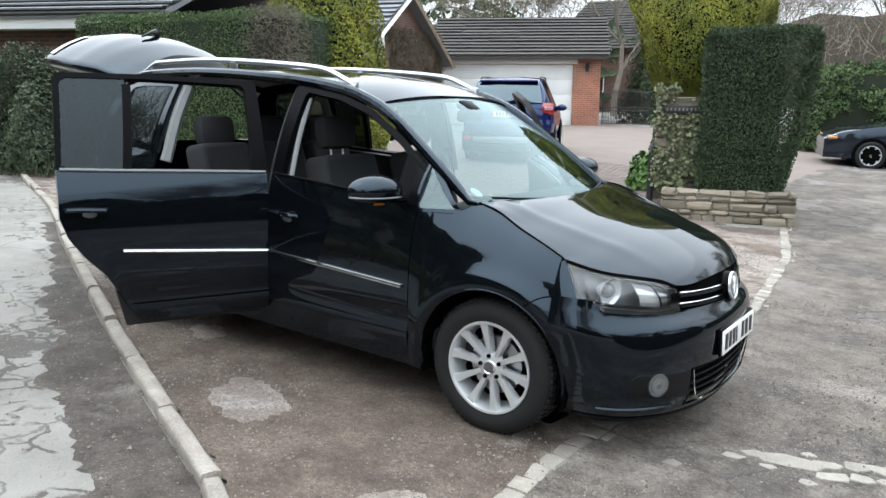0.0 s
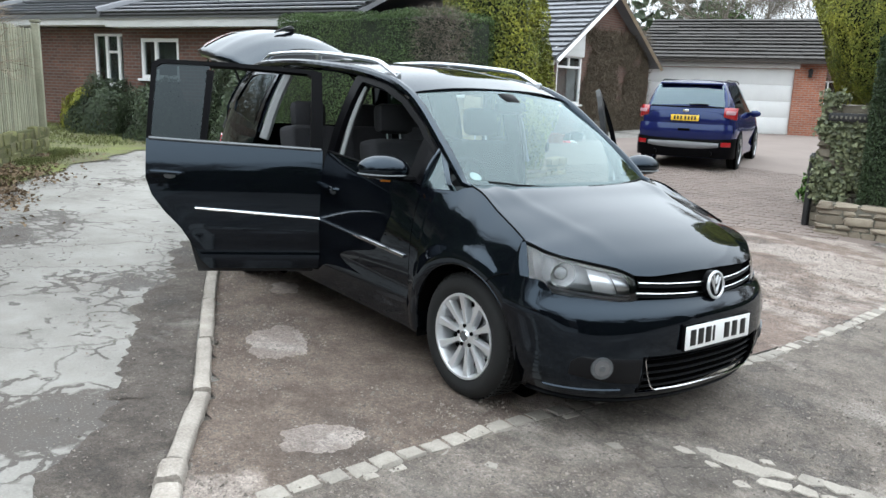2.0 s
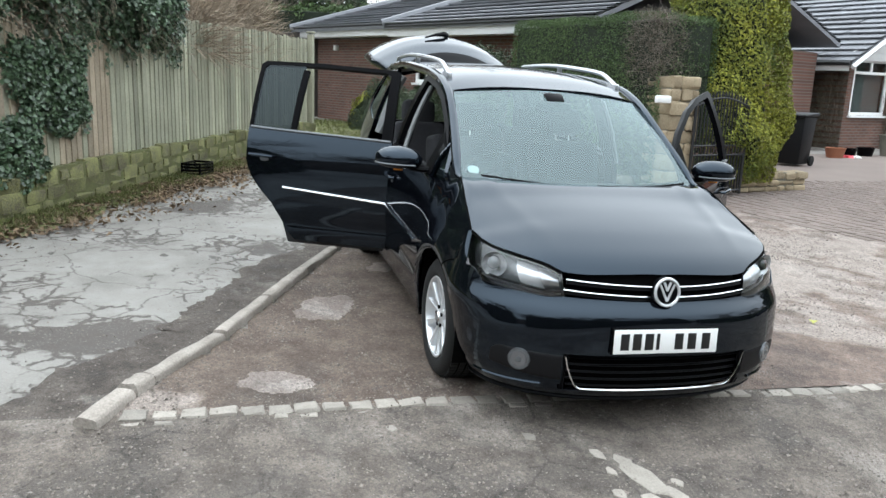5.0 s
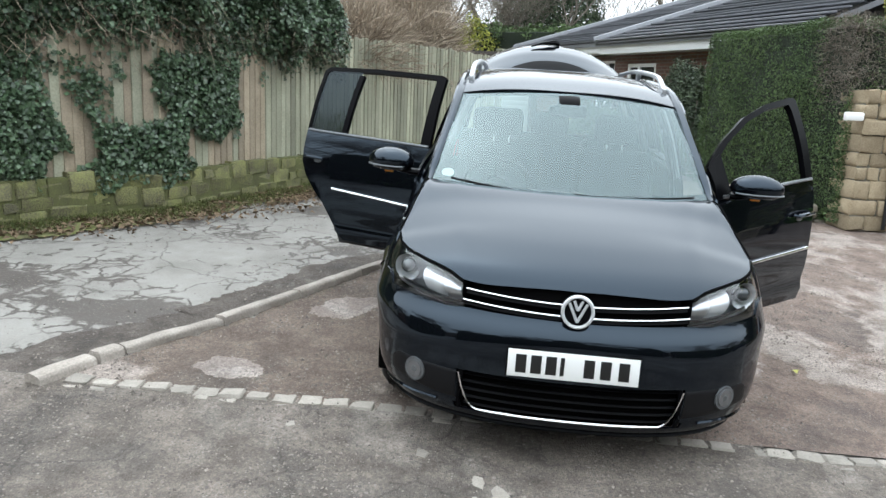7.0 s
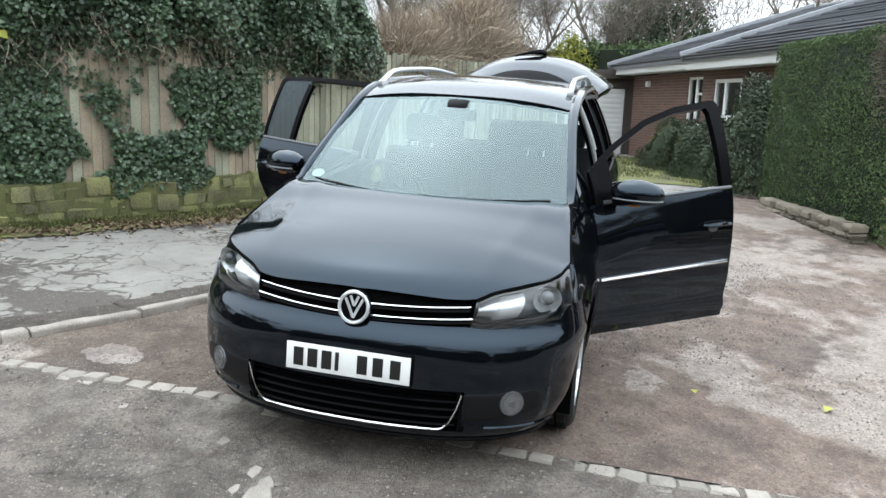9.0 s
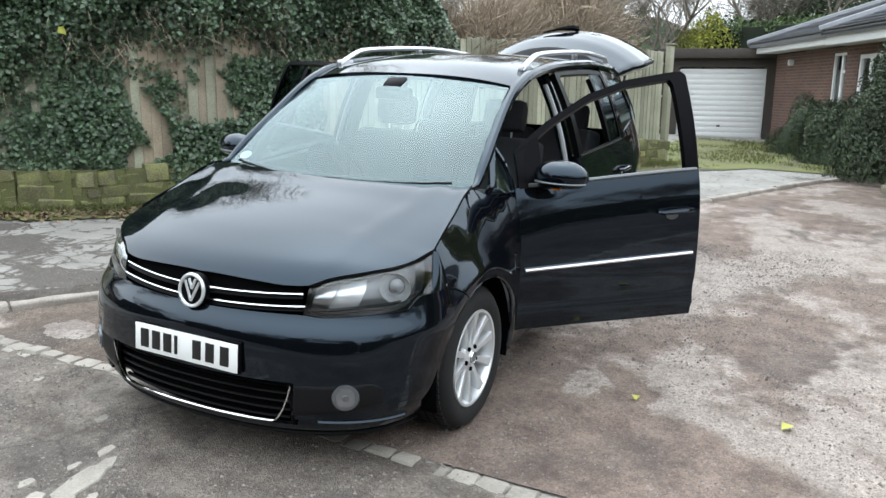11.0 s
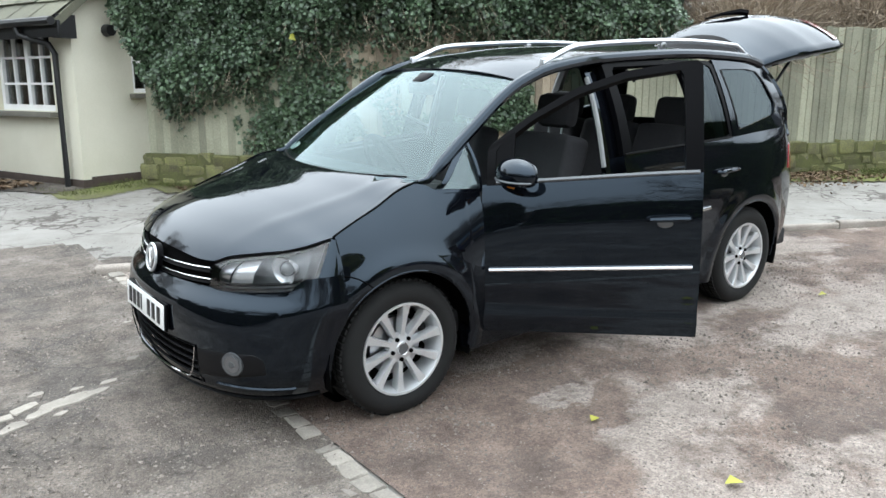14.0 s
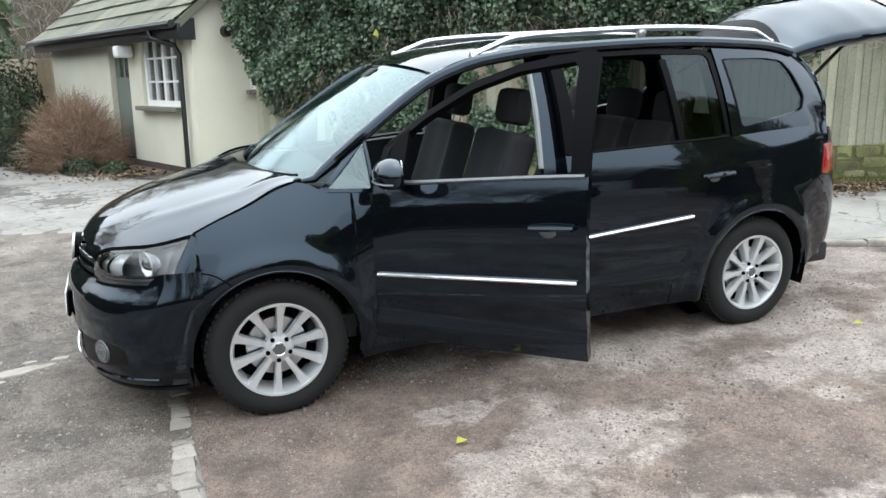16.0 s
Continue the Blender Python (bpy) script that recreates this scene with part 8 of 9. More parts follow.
pier = stone_pier("buff sandstone gate pier with a small white lamp box", (-6.05, 4.05, ground_z(-6, 4)), radians(100), (0.52, 0.5, 1.68), 9, 61)
boxed("lamp_box", (-5.78, 3.74, 1.40), (0.12, 0.20, 0.10), UPVC, None, bevel=0.02)
tagged(bpy.data.objects["lamp_box"], "small white lamp box on the hedge by the pier", "lamp")
DULLBUFF = surface("dull_buff_stone", (0.20, 0.165, 0.12), (0.36, 0.31, 0.24), 6, 70, 0.9, 0.45, each=0.3)
low = stone_pier("low buff sandstone wall under the clipped hedge", (-0.97, 6.44, -0.12), math.atan2(0.4, 1.15), (1.62, 0.26, 0.42), 5, 62, DULLBUFF)
low.name = "low_wall"
side_wall = stone_pier("low sandstone wall beside the iron gate", (-6.45, 6.05, ground_z(-6.4, 4)), radians(102), (1.5, 0.22, 0.30), 3, 65)
side_wall.name = "low_wall"
edge = stone_pier("low sandstone edging wall below the tall hedge", (-7.6, 3.22, 0.03), V_DIR, (2.9, 0.2, 0.26), 3, 63, DRYSTONE)
edge.name = "edging_wall"
old = stone_pier("ivy-grown stone pier with a dark name board", (-1.75, 6.75, -0.1), math.atan2(0.4, 1.15), (0.62, 0.5, 1.55), 14, 64, DRYSTONE)

board = boxed("name_board", (-1.60, 6.44, 1.30), (0.5, 0.025, 0.10), IRON, None, "", Euler((0, 0, math.atan2(0.4, 1.15))), 0.004)
tagged(board, "small dark name board with pale bars on the ivy-grown pier", "sign")
for k in range(9):
    boxed("letter_bar", (-1.79 + 0.047 * k, 6.353 + 0.0163 * k, 1.30), (0.022, 0.004, 0.034), MORTAR, board, "", Euler((0, 0, math.atan2(0.4, 1.15))), 0.0)
post = thing("post", "short black metal post beside the drive", "post", at=(-1.98, 6.40, ground_z(-2, 6.7)))
part("shaft", cyl(bmesh.new(), (0, 0, 0.42), 0.045, 0.04, 0.9, segs=12), IRON, post)
part("cap", cyl(bmesh.new(), (0, 0, 0.89), 0.05, 0.02, 0.05, segs=12), IRON, post)

g = np.random.default_rng(71)
n = 5200
u, h = g.uniform(-0.30, 0.36, n), g.uniform(0.25, 1.62, n)
d = np.array([math.cos(math.atan2(0.4, 1.15)), math.sin(math.atan2(0.4, 1.15))])
p = np.stack([-1.75 + u * d[0] + 0.30 * d[1], 6.75 + u * d[1] - 0.30 * d[0], -0.05 + h], 1) + g.normal(0, 0.03, (n, 3))
keep = np.array([noise.noise((a * 3, b * 2.2, 1)) > -0.12 for a, b in zip(u, h)]) & ~((np.abs(h - 1.38) < 0.09) & (np.abs(u - 0.1) < 0.3))
ivy2 = thing("variegated_ivy", "pale variegated ivy on the old stone pier", "ivy")
leaf_cloud("foliage", p[keep], np.tile([0.33, -0.94, 0.2], (keep.sum(), 1)), 0.055, surface("variegated_ivy_leaf", (0.05, 0.075, 0.03), (0.27, 0.28, 0.15), 9, 30, 0.5, 0.0, island=0.5), ivy2, 0.8, 0.6, 72)


RUSTY = surface("rusty_iron", (0.07, 0.045, 0.035), (0.16, 0.10, 0.075), 20, 120, 0.8, 0.1)


def iron_gate(label, a, b, height, seed):
    gate = thing("iron_gate", label, "gate")
    a, b = Vector((*a, ground_z(*a))), Vector((*b, ground_z(*b)))
    n = max(4, round((b - a).length / 0.06))
    for k in range(n + 1):
        p = a.lerp(b, k / n)
        top = height + 0.12 * math.sin(math.pi * k / n)
        bar = part("bar", tube(bmesh.new(), [p + Vector((0, 0, 0.06)), p + Vector((0, 0, top))], 0.011, 6), IRON, gate)
        part("finial", cyl(bmesh.new(), p + Vector((0, 0, top + 0.03)), 0.02, 0.0, 0.08, segs=6), IRON, bar)
    for h in (0.10, height * 0.46, height * 0.56):
        part("rail", tube(bmesh.new(), [a + Vector((0, 0, h)), b + Vector((0, 0, h))], 0.016, 6), IRON, gate)
    top = [a.lerp(b, k / 12) + Vector((0, 0, height - 0.04 + 0.12 * math.sin(math.pi * k / 12))) for k in range(13)]
    part("top_rail", tube(bmesh.new(), top, 0.016, 6), IRON, gate)
    for p in (a, b):
        part("stile", tube(bmesh.new(), [p + Vector((0, 0, 0.04)), p + Vector((0, 0, height + 0.02))], 0.022, 6), IRON, gate)
    d = (b - a).normalized()
    for k in range(7):
        c = a.lerp(b, (k + 0.5) / 7) + Vector((0, 0, height * 0.51))
        ring = [c + d * (0.052 * math.cos(w)) + Vector((0, 0, 0.052 * math.sin(w))) for w in np.linspace(0, 2 * math.pi, 17)]
        part("ring", tube(bmesh.new(), ring, 0.008, 5), RUSTY, gate, "rusty iron ring")


iron_gate("black iron garden gate between pier and conifer", (-5.78, 4.26), (-6.0, 5.25), 1.33, 1)
build_shrub("dark evergreen shrub behind the iron garden gate", (-6.9, 4.75, 0.1), (1.0, 1.3, 1.7), 7000, 0.06, YEW, 109)
iron_gate("black iron gate beside the double garage", (-10.45, 23.75), (-8.9, 24.5), 1.2, 2)
build_shrub("dark evergreen bush behind the garage gate", (-9.2, 27.0, 0.0), (3.6, 2.6, 3.3), 9000, 0.13, YEW, 110)


# ---- upper drive of block pavers ----
def build_paving():
    pave = thing("upper_drive", "weathered brown block paving of the upper drive", "paving", kind="structure")
    base_v, base_f = [], []
    ny = 60
    for i in range(61):
        x = -12.0 + 11.0 * i / 60
        for j in range(ny + 1):
            y = paving_y(x) + (22.6 + 0.2 * (x + 16) - paving_y(x)) * j / ny
            base_v.append((x, y, ground_z(x, y) - 0.002))
    for i in range(60):
        for j in range(ny):
            k = i * (ny + 1) + j
            base_f.append((k, k + ny + 1, k + ny + 2, k + 1))
    raw("paving_bed", base_v, base_f, PAVERS, pave, shade=180)
    r = random.Random(6)
    bm = box(bmesh.new(), (0, 0, 0), (0.196, 0.096, 0.03), None, 0.006)
    me = bpy.data.meshes.new("paver")
    bm.to_mesh(me)
    bm.free()
    spots = []
    for i in range(80):
        for j in range(90):
            x, y = -7.2 + 0.204 * (i * 0.968 - j * 0.12), 4.2 + 0.104 * (j * 0.968) + 0.204 * i * 0.25 - 0.9
            x += 0.1 * (j % 2)
            if paving_y(x) + 0.08 < y < 11.5 and -7.4 < x < -1.4 and y < 6.3 + (1.6 - x) * 1.2:
                spots.append((x, y))
    spots.sort(key=lambda q: q[1] - 0.3 * q[0])
    for x, y in spots[:300]:
        ob = link("paver", me, PAVER, pave)
        ob.matrix_basis = Matrix.LocRotScale(Vector((x, y, ground_z(x, y) - 0.006 + r.uniform(-0.003, 0.003))), Euler((r.uniform(-0.015, 0.015), r.uniform(-0.015, 0.015), 0.25 + r.uniform(-0.02, 0.02))), None)
    verts, faces = [], []
    c, s = math.cos(0.25), math.sin(0.25)
    for x, y in spots[300:]:
        z, k = ground_z(x, y) + 0.008 + r.uniform(-0.003, 0.003), len(verts)
        for hx, hy, dz in ((-0.098, -0.048, -0.02), (0.098, -0.048, -0.02), (0.098, 0.048, -0.02), (-0.098, 0.048, -0.02), (-0.092, -0.042, 0), (0.092, -0.042, 0), (0.092, 0.042, 0), (-0.092, 0.042, 0)):
            verts.append((x + c * hx - s * hy, y + s * hx + c * hy, z + dz))
        faces += [(k + 4, k + 5, k + 6, k + 7), (k, k + 1, k + 5, k + 4), (k + 1, k + 2, k + 6, k + 5), (k + 2, k + 3, k + 7, k + 6), (k + 3, k, k + 4, k + 7)]
    raw("paver_field", verts, faces, PAVERS, pave)["kind"] = "stuff"


build_paving()


# ---- woods and shrubs ----
def bare_tree(height, seed):
    r = random.Random(seed)
    tree = thing("bare_tree", "leafless winter tree with grey-brown twigs", "tree", "bare trees")
    bm = bmesh.new()
    tips = []

    def grow(p, d, n, rad, depth):
        pts, q = [p], p
        for k in range(3):
            d = (d + Vector((r.uniform(-0.22, 0.22), r.uniform(-0.22, 0.22), r.uniform(-0.05, 0.15)))).normalized()
            q = q + d * n / 3
            pts.append(q)
        tube(bm, pts, [rad, rad * 0.85, rad * 0.7, rad * 0.55], 6 if depth < 2 else 4)
        tips.append((pts[2], d))
        tips.append((q, d))
        if depth < 4:
            for k in range(3 if depth else 4):
                a = r.uniform(0, 2 * math.pi)
                e = (d * 0.85 + Vector((math.cos(a), math.sin(a), r.uniform(-0.1, 0.5))) * r.uniform(0.5, 0.9)).normalized()
                grow(pts[r.choice((2, 3))], e, n * r.uniform(0.6, 0.78), rad * 0.5, depth + 1)

    grow(Vector((0, 0, -0.1)), Vector((0, 0, 1)), height * 0.36, height * 0.017, 0)
    part("trunk", bm, BARK, tree)
    g = np.random.default_rng(seed)
    t = np.array([tuple(a) for a, _ in tips])
    w = np.array([tuple(b) for _, b in tips])
    k = g.integers(0, len(t), 3600)
    part_ = twig_cloud("crown", t[k] + g.normal(0, 0.12, (3600, 3)), w[k] + g.normal(0, 0.6, (3600, 3)), height * 0.16, 0.006, BARK, tree, seed)
    return tree


def far_ring():
    """Woodland that closes the view all round, far behind the rest."""
    ring = thing("woodland", "distant brown winter woodland with dark evergreens", "woods", kind="stuff")
    g = np.random.default_rng(81)
    n = 30000
    a = g.uniform(0, 2 * math.pi, n)
    rad = g.uniform(38, 52, n)
    h = g.uniform(0, 1, n) ** 0.8 * np.array([8.5 + 3.0 * noise.noise((2.5 * math.cos(x), 2.5 * math.sin(x), 1)) + 1.5 * noise.noise((9 * math.cos(x), 9 * math.sin(x), 2)) for x in a])
    p = np.stack([-4 + rad * np.cos(a), 4 + rad * np.sin(a), h], 1)
    twig_cloud("winter_wood", p, g.normal(0, 0.6, (n, 3)) + np.array([0, 0, 0.9]), 2.2, 0.028, BARK, ring, 82)
    n = 16000
    a = g.uniform(0, 2 * math.pi, n)
    k = np.array([noise.noise((3 * math.cos(x) + 5, 3 * math.sin(x), 4)) > 0.05 for x in a])
    a = a[k]
    rad = g.uniform(36, 44, len(a))
    top = np.array([5.5 + 3.5 * noise.noise((6 * math.cos(x), 6 * math.sin(x), 7)) for x in a])
    h = g.uniform(0, 1, len(a)) * top
    p = np.stack([-4 + rad * np.cos(a), 4 + rad * np.sin(a), h], 1)
    leaf_cloud("evergreen_mass", p, np.stack([-np.cos(a), -np.sin(a), np.full(len(a), 0.4)], 1), 0.7, YEW, ring, 0.6, 0.7, 83)
    bm = bmesh.new()
    grid(bm, lambda u, v: (-4 + 54 * math.cos(2 * math.pi * u), 4 + 54 * math.sin(2 * math.pi * u), -0.5 + v * (7.0 + 2.0 * noise.noise((8 * math.cos(2 * math.pi * u), 8 * math.sin(2 * math.pi * u), 3)))), 120, 4)
    ob = part("backdrop", bm, surface("far_wood_brown", (0.075, 0.06, 0.045), (0.14, 0.12, 0.09), 0.35, 2.0, 1.0, 0.0), ring)
    return ring


far_ring()
first = bare_tree(9.0, 5)
first.location = (-17.5, -6.0, 0.2)
second = bare_tree(7.5, 9)
second.location = (-14.0, -8.5, 0.2)
# trees from x = 10 on are out of view, added to fill reflections
spots = ((-24, -4), (-27, 1.5), (-22, -10), (-30, 7), (-29, -8), (-10.5, -10.5), (-20, -15), (-34, -2), (-25, 14), (-14, 33), (-7, 32), (-2, 30), (3, 27), (7, 24), (-19, 31), (10, 16), (14, 8), (16, -2), (15, -10), (8, -16), (0, -20), (-8, -16), (12, 20), (20, 4))
rr = random.Random(12)
for k, (x, y) in enumerate(spots):
    t = copy_thing(first if k % 2 else second, pose(x, y, 0.1, 0, 0, rr.uniform(0, 360)))
    s = rr.uniform(0.85, 1.25)
    t.scale = (s, s, s)

# evergreen and brown hedges beyond the fence and, added for reflections, behind the camera
for lab, at, turn, size, n, leaf, m, sd in (
        ("green conifer hedge behind the side garage", (-23.5, 1.5, 0.2), 1.2, (6.5, 2.4, 3.4), 16000, 0.12, HEDGE, 91),
        ("added dark hedge behind the camera for the car's reflections", (9.5, 0.5, 0.0), radians(80), (14.0, 1.6, 2.6), 16000, 0.15, YEW, 93),
        ("added dark hedge behind the camera for the car's reflections", (7.5, -10.5, 0.0), radians(-35), (12.0, 1.6, 2.6), 14000, 0.15, YEW, 94),
        ("green hedge beyond the parked dark saloon", (1.2, 20.0, 0.0), radians(15), (8.0, 1.8, 2.0), 42000, 0.085, HEDGE, 95),
        ("added unseen green hedge closing the bend of the road", (7.0, 12.5, 0.0), radians(120), (10.0, 1.6, 2.4), 12000, 0.14, HEDGE, 96)):
    build_hedge(lab, at, turn, size, n, leaf, m, sd, 0.08, 0.35)


# unseen evergreens added on the road side to darken the car's reflections
tall = build_conifer("added unseen dark evergreen for the car's reflections", (12.5, 1.0, 0), 5.4, 1.9, 9000, 0.26, YEW, 141, 0.5)
tagged(tall, "added unseen dark evergreen for the car's reflections", "tree", "evergreens across the road")
for k, (x, y) in enumerate(((13.0, -5.2), (9.5, -13.0), (13.0, 8.4))):
    t = copy_thing(tall, pose(x, y, 0, 0, 0, 57 * k))
    t.scale = (1, 1, 0.85 + 0.07 * (k % 4))


def far_house():
    h = thing("far_house", "distant house with a brown tiled roof behind the garage", "house", at=(-20.0, 38.0, 0.0))
    h.rotation_euler = (0, 0, math.atan2(1.25, 5.9))
    holed_wall("wall", 0, 9, -0.3, 3.6, [(1.5, 3.0, 1.0, 2.2), (5.5, 7.0, 1.0, 2.2)], WALLBRICK, h)
    for x in (0.14, 8.86):
        boxed("wall", (x, 4.0, 1.65), (0.28, 7.4, 3.9), WALLBRICK, h, bevel=0)
    boxed("wall", (4.5, 7.8, 1.65), (9.0, 0.28, 3.9), WALLBRICK, h, bevel=0)
    window(h, 1.5, 3.0, 1.0, 2.2, 0.05, ((2.25, 0.07),))
    window(h, 5.5, 7.0, 1.0, 2.2, 0.05, ((6.25, 0.07),))
    tiled_plane("roof", (-0.4, -0.4, 3.6), (9.4, -0.4, 3.6), (8.0, 4.0, 6.6), (1.0, 4.0, 6.6), h, BROWNTILE)
    tiled_plane("roof", (9.4, 8.4, 3.6), (-0.4, 8.4, 3.6), (1.0, 4.0, 6.6), (8.0, 4.0, 6.6), h, BROWNTILE)
    tiled_plane("roof", (9.4, -0.4, 3.6), (9.4, 8.4, 3.6), (8.0, 4.0, 6.6), (8.0, 4.0, 6.6), h, BROWNTILE)


far_house()


def twig_bush(label, at, size, n, material, seed, reach=0.5, wide=0.006):
    g = np.random.default_rng(seed)
    b = thing("twiggy_shrub", label, "shrub", at=at)
    d = g.normal(0, 1, (n, 3))
    d[:, 2] = np.abs(d[:, 2])
    d /= np.linalg.norm(d, axis=1, keepdims=True)
    p = d * (g.uniform(0.25, 0.9, n) ** 0.6)[:, None] * np.array(size) * np.array([0.5, 0.5, 1.0])
    twig_cloud("brush", p, d + g.normal(0, 0.5, (n, 3)), reach, wide, material, b, seed)
    bm = bmesh.new()
    for k in range(6):
        tube(bm, [(0.03 * k - 0.1, 0, -0.05), (size[0] * 0.3 * math.cos(k), size[1] * 0.3 * math.sin(k), size[2] * 0.7)], [0.02, 0.006], 5)
    part("stem_cluster", bm, BARK, b)
    return b


twig_bush("bare red-brown shrub in front of the cottage", (1.20, -8.85, 0.15), (1.5, 1.3, 1.12), 8000, REDTWIG, 101, 0.32, 0.004)
twig_bush("pale dry twigs heaped over the fence end", (-8.6, -2.7, 1.75), (3.4, 1.6, 0.95), 7000, TWIG, 102, 0.6, 0.007)
twig_bush("tangled brown climber behind the fence", (-10.8, -2.2, 1.5), (4.0, 2.0, 2.0), 8000, TWIG, 103, 0.7, 0.008)
twig_bush("tangled brown thicket behind the ivy", (-7.6, -4.6, 1.4), (4.5, 2.5, 2.6), 9000, BARK, 104, 0.8, 0.008)
build_shrub("dark bush beyond the cottage door", (2.9, -11.6, 0.2), (2.6, 2.2, 1.9), 6000, 0.1, SHRUB, 105)
twig_bush("bare thorny bush beside the cottage", (4.2, -10.0, 0.2), (2.6, 2.0, 2.6), 6000, BARK, 106, 0.6, 0.007)
build_shrub("large dark evergreen tree behind the bungalow", (-29.5, 1.6, 0.5), (8.0, 6.0, 6.2), 16000, 0.17, YEW, 111)
build_shrub("bright evergreen tree top behind the double garage", (-20.5, 33.0, 1.2), (4.5, 3.0, 4.4), 5000, 0.22, surface("bright_tree_leaf", (0.06, 0.12, 0.02), (0.13, 0.22, 0.05), 1, 12, 0.6, 0.0, island=0.4), 107)
build_shrub("yellow-green evergreen behind the side garage", (-24.0, -1.5, 1.4), (3.6, 2.6, 2.4), 9000, 0.11, GOLD, 108)


# ---- small things ----
def wheelie_bin(at, turn):
    b = thing("wheelie_bin", "black plastic wheelie bin by the house wall", "bin", at=at)
    b.rotation_euler = (0, 0, turn)
    bm = box(bmesh.new(), (0, 0, 0.5), (0.56, 0.6, 0.92), None, 0.03)
    for v in bm.verts:
        k = 0.82 + 0.18 * v.co.z
        v.co.x *= k
        v.co.y *= k
    part("body", bm, GREYTRIM, b)
    part("lid", box(bmesh.new(), (0, 0, 1.0), (0.62, 0.70, 0.07), Euler((0.05, 0, 0)), 0.03), GREYTRIM, b)
    part("handle", tube(bmesh.new(), [(-0.25, 0.36, 0.93), (0.25, 0.36, 0.93)], 0.016, 8), TRIM, b)
    for x in (-0.26, 0.26):
        part("wheel", cyl(bmesh.new(), (x, 0.27, 0.1), 0.1, 0.1, 0.05, Euler((0, radians(90), 0)), 20), RUBBER, b)


wheelie_bin((-9.5, 8.9, ground_z(-9.5, 4)), 0.5)


def crate(at, turn):
    c = thing("plastic_crate", "black slatted plastic crate at the foot of the wall", "crate", at=at)
    c.rotation_euler = (0, 0, turn)
    boxed("base", (0, 0, 0.02), (0.50, 0.36, 0.03), TRIM, c)
    for k in range(4):
        z = 0.07 + k * 0.065
        for cx, cy, sx, sy in ((0, 0.175, 0.5, 0.015), (0, -0.175, 0.5, 0.015), (0.245, 0, 0.015, 0.36), (-0.245, 0, 0.015, 0.36)):
            boxed("slat", (cx, cy, z), (sx, sy, 0.042), TRIM, c, bevel=0.003)
    for x in (-0.24, 0.24):
        for y in (-0.17, 0.17):
            boxed("corner_post", (x, y, 0.15), (0.03, 0.03, 0.28), TRIM, c)
    return c


crate((-6.44, -2.34, ground_z(-6.44, -2.34)), math.atan2(-0.7, 1.65)).scale = (0.74, 0.7, 0.6)


def flower_pot(label, at, r, h, material, plant=False):
    p = thing("flower_pot", label, "pot", "pots by the house wall", at=at)
    part("bowl", revolve_z(bmesh.new(), [(0.0, 0.0), (r * 0.7, 0.0), (r * 0.85, h * 0.5), (r, h * 0.95), (r * 1.06, h), (r * 0.92, h), (r * 0.8, h * 0.7), (0, h * 0.65)], 20), material, p)
    return p


def revolve_z(bm, prof, segs=24):
    rows = [[bm.verts.new((r * math.cos(2 * math.pi * k / segs), r * math.sin(2 * math.pi * k / segs), z)) for k in range(segs)] for r, z in prof]
    for a, b in zip(rows, rows[1:]):
        for k in range(segs):
            bm.faces.new((a[k], a[(k + 1) % segs], b[(k + 1) % segs], b[k]))
    return bm


TERRA = surface("terracotta", (0.30, 0.11, 0.06), (0.42, 0.18, 0.10), 9, 80, 0.85, 0.1)
flower_pot("terracotta pot by the house wall", (-11.2, 11.4, 0.0), 0.22, 0.34, TERRA)
flower_pot("dark pot by the house wall", (-11.6, 12.1, 0.0), 0.2, 0.3, TRIM)


def crumpled_bag(at):
    bag = thing("plastic_bag", "crumpled red and white plastic bag on the paving", "bag", at=at)
    for nm, red, off, k in (("bag_body", (0.55, 0.04, 0.06), (0, 0, 0.07), 1.0), ("bag_flap", (0.75, 0.72, 0.72), (0.05, 0.10, 0.11), 0.6)):
        bm = bmesh.new()
        bmesh.ops.create_icosphere(bm, subdivisions=3, radius=1.0, matrix=Matrix.LocRotScale(Vector(off), None, Vector((0.16 * k, 0.22 * k, 0.09 * k))))
        for v in bm.verts:
            v.co += (v.co - Vector(off)) * (0.5 * noise.noise(v.co * 18))
            v.co.z = max(0.0, v.co.z)
        part(nm, bm, plain(nm + "_film", red, 0.35), bag, "", 30)


crumpled_bag((-11.2, 11.85, 0.0))
flower_pot("dark pot by the house wall", (-11.7, 12.7, 0.0), 0.2, 0.32, TRIM)
flower_pot("weathered stone urn by the house wall", (-11.7, 13.4, 0.0), 0.26, 0.62, MORTAR)


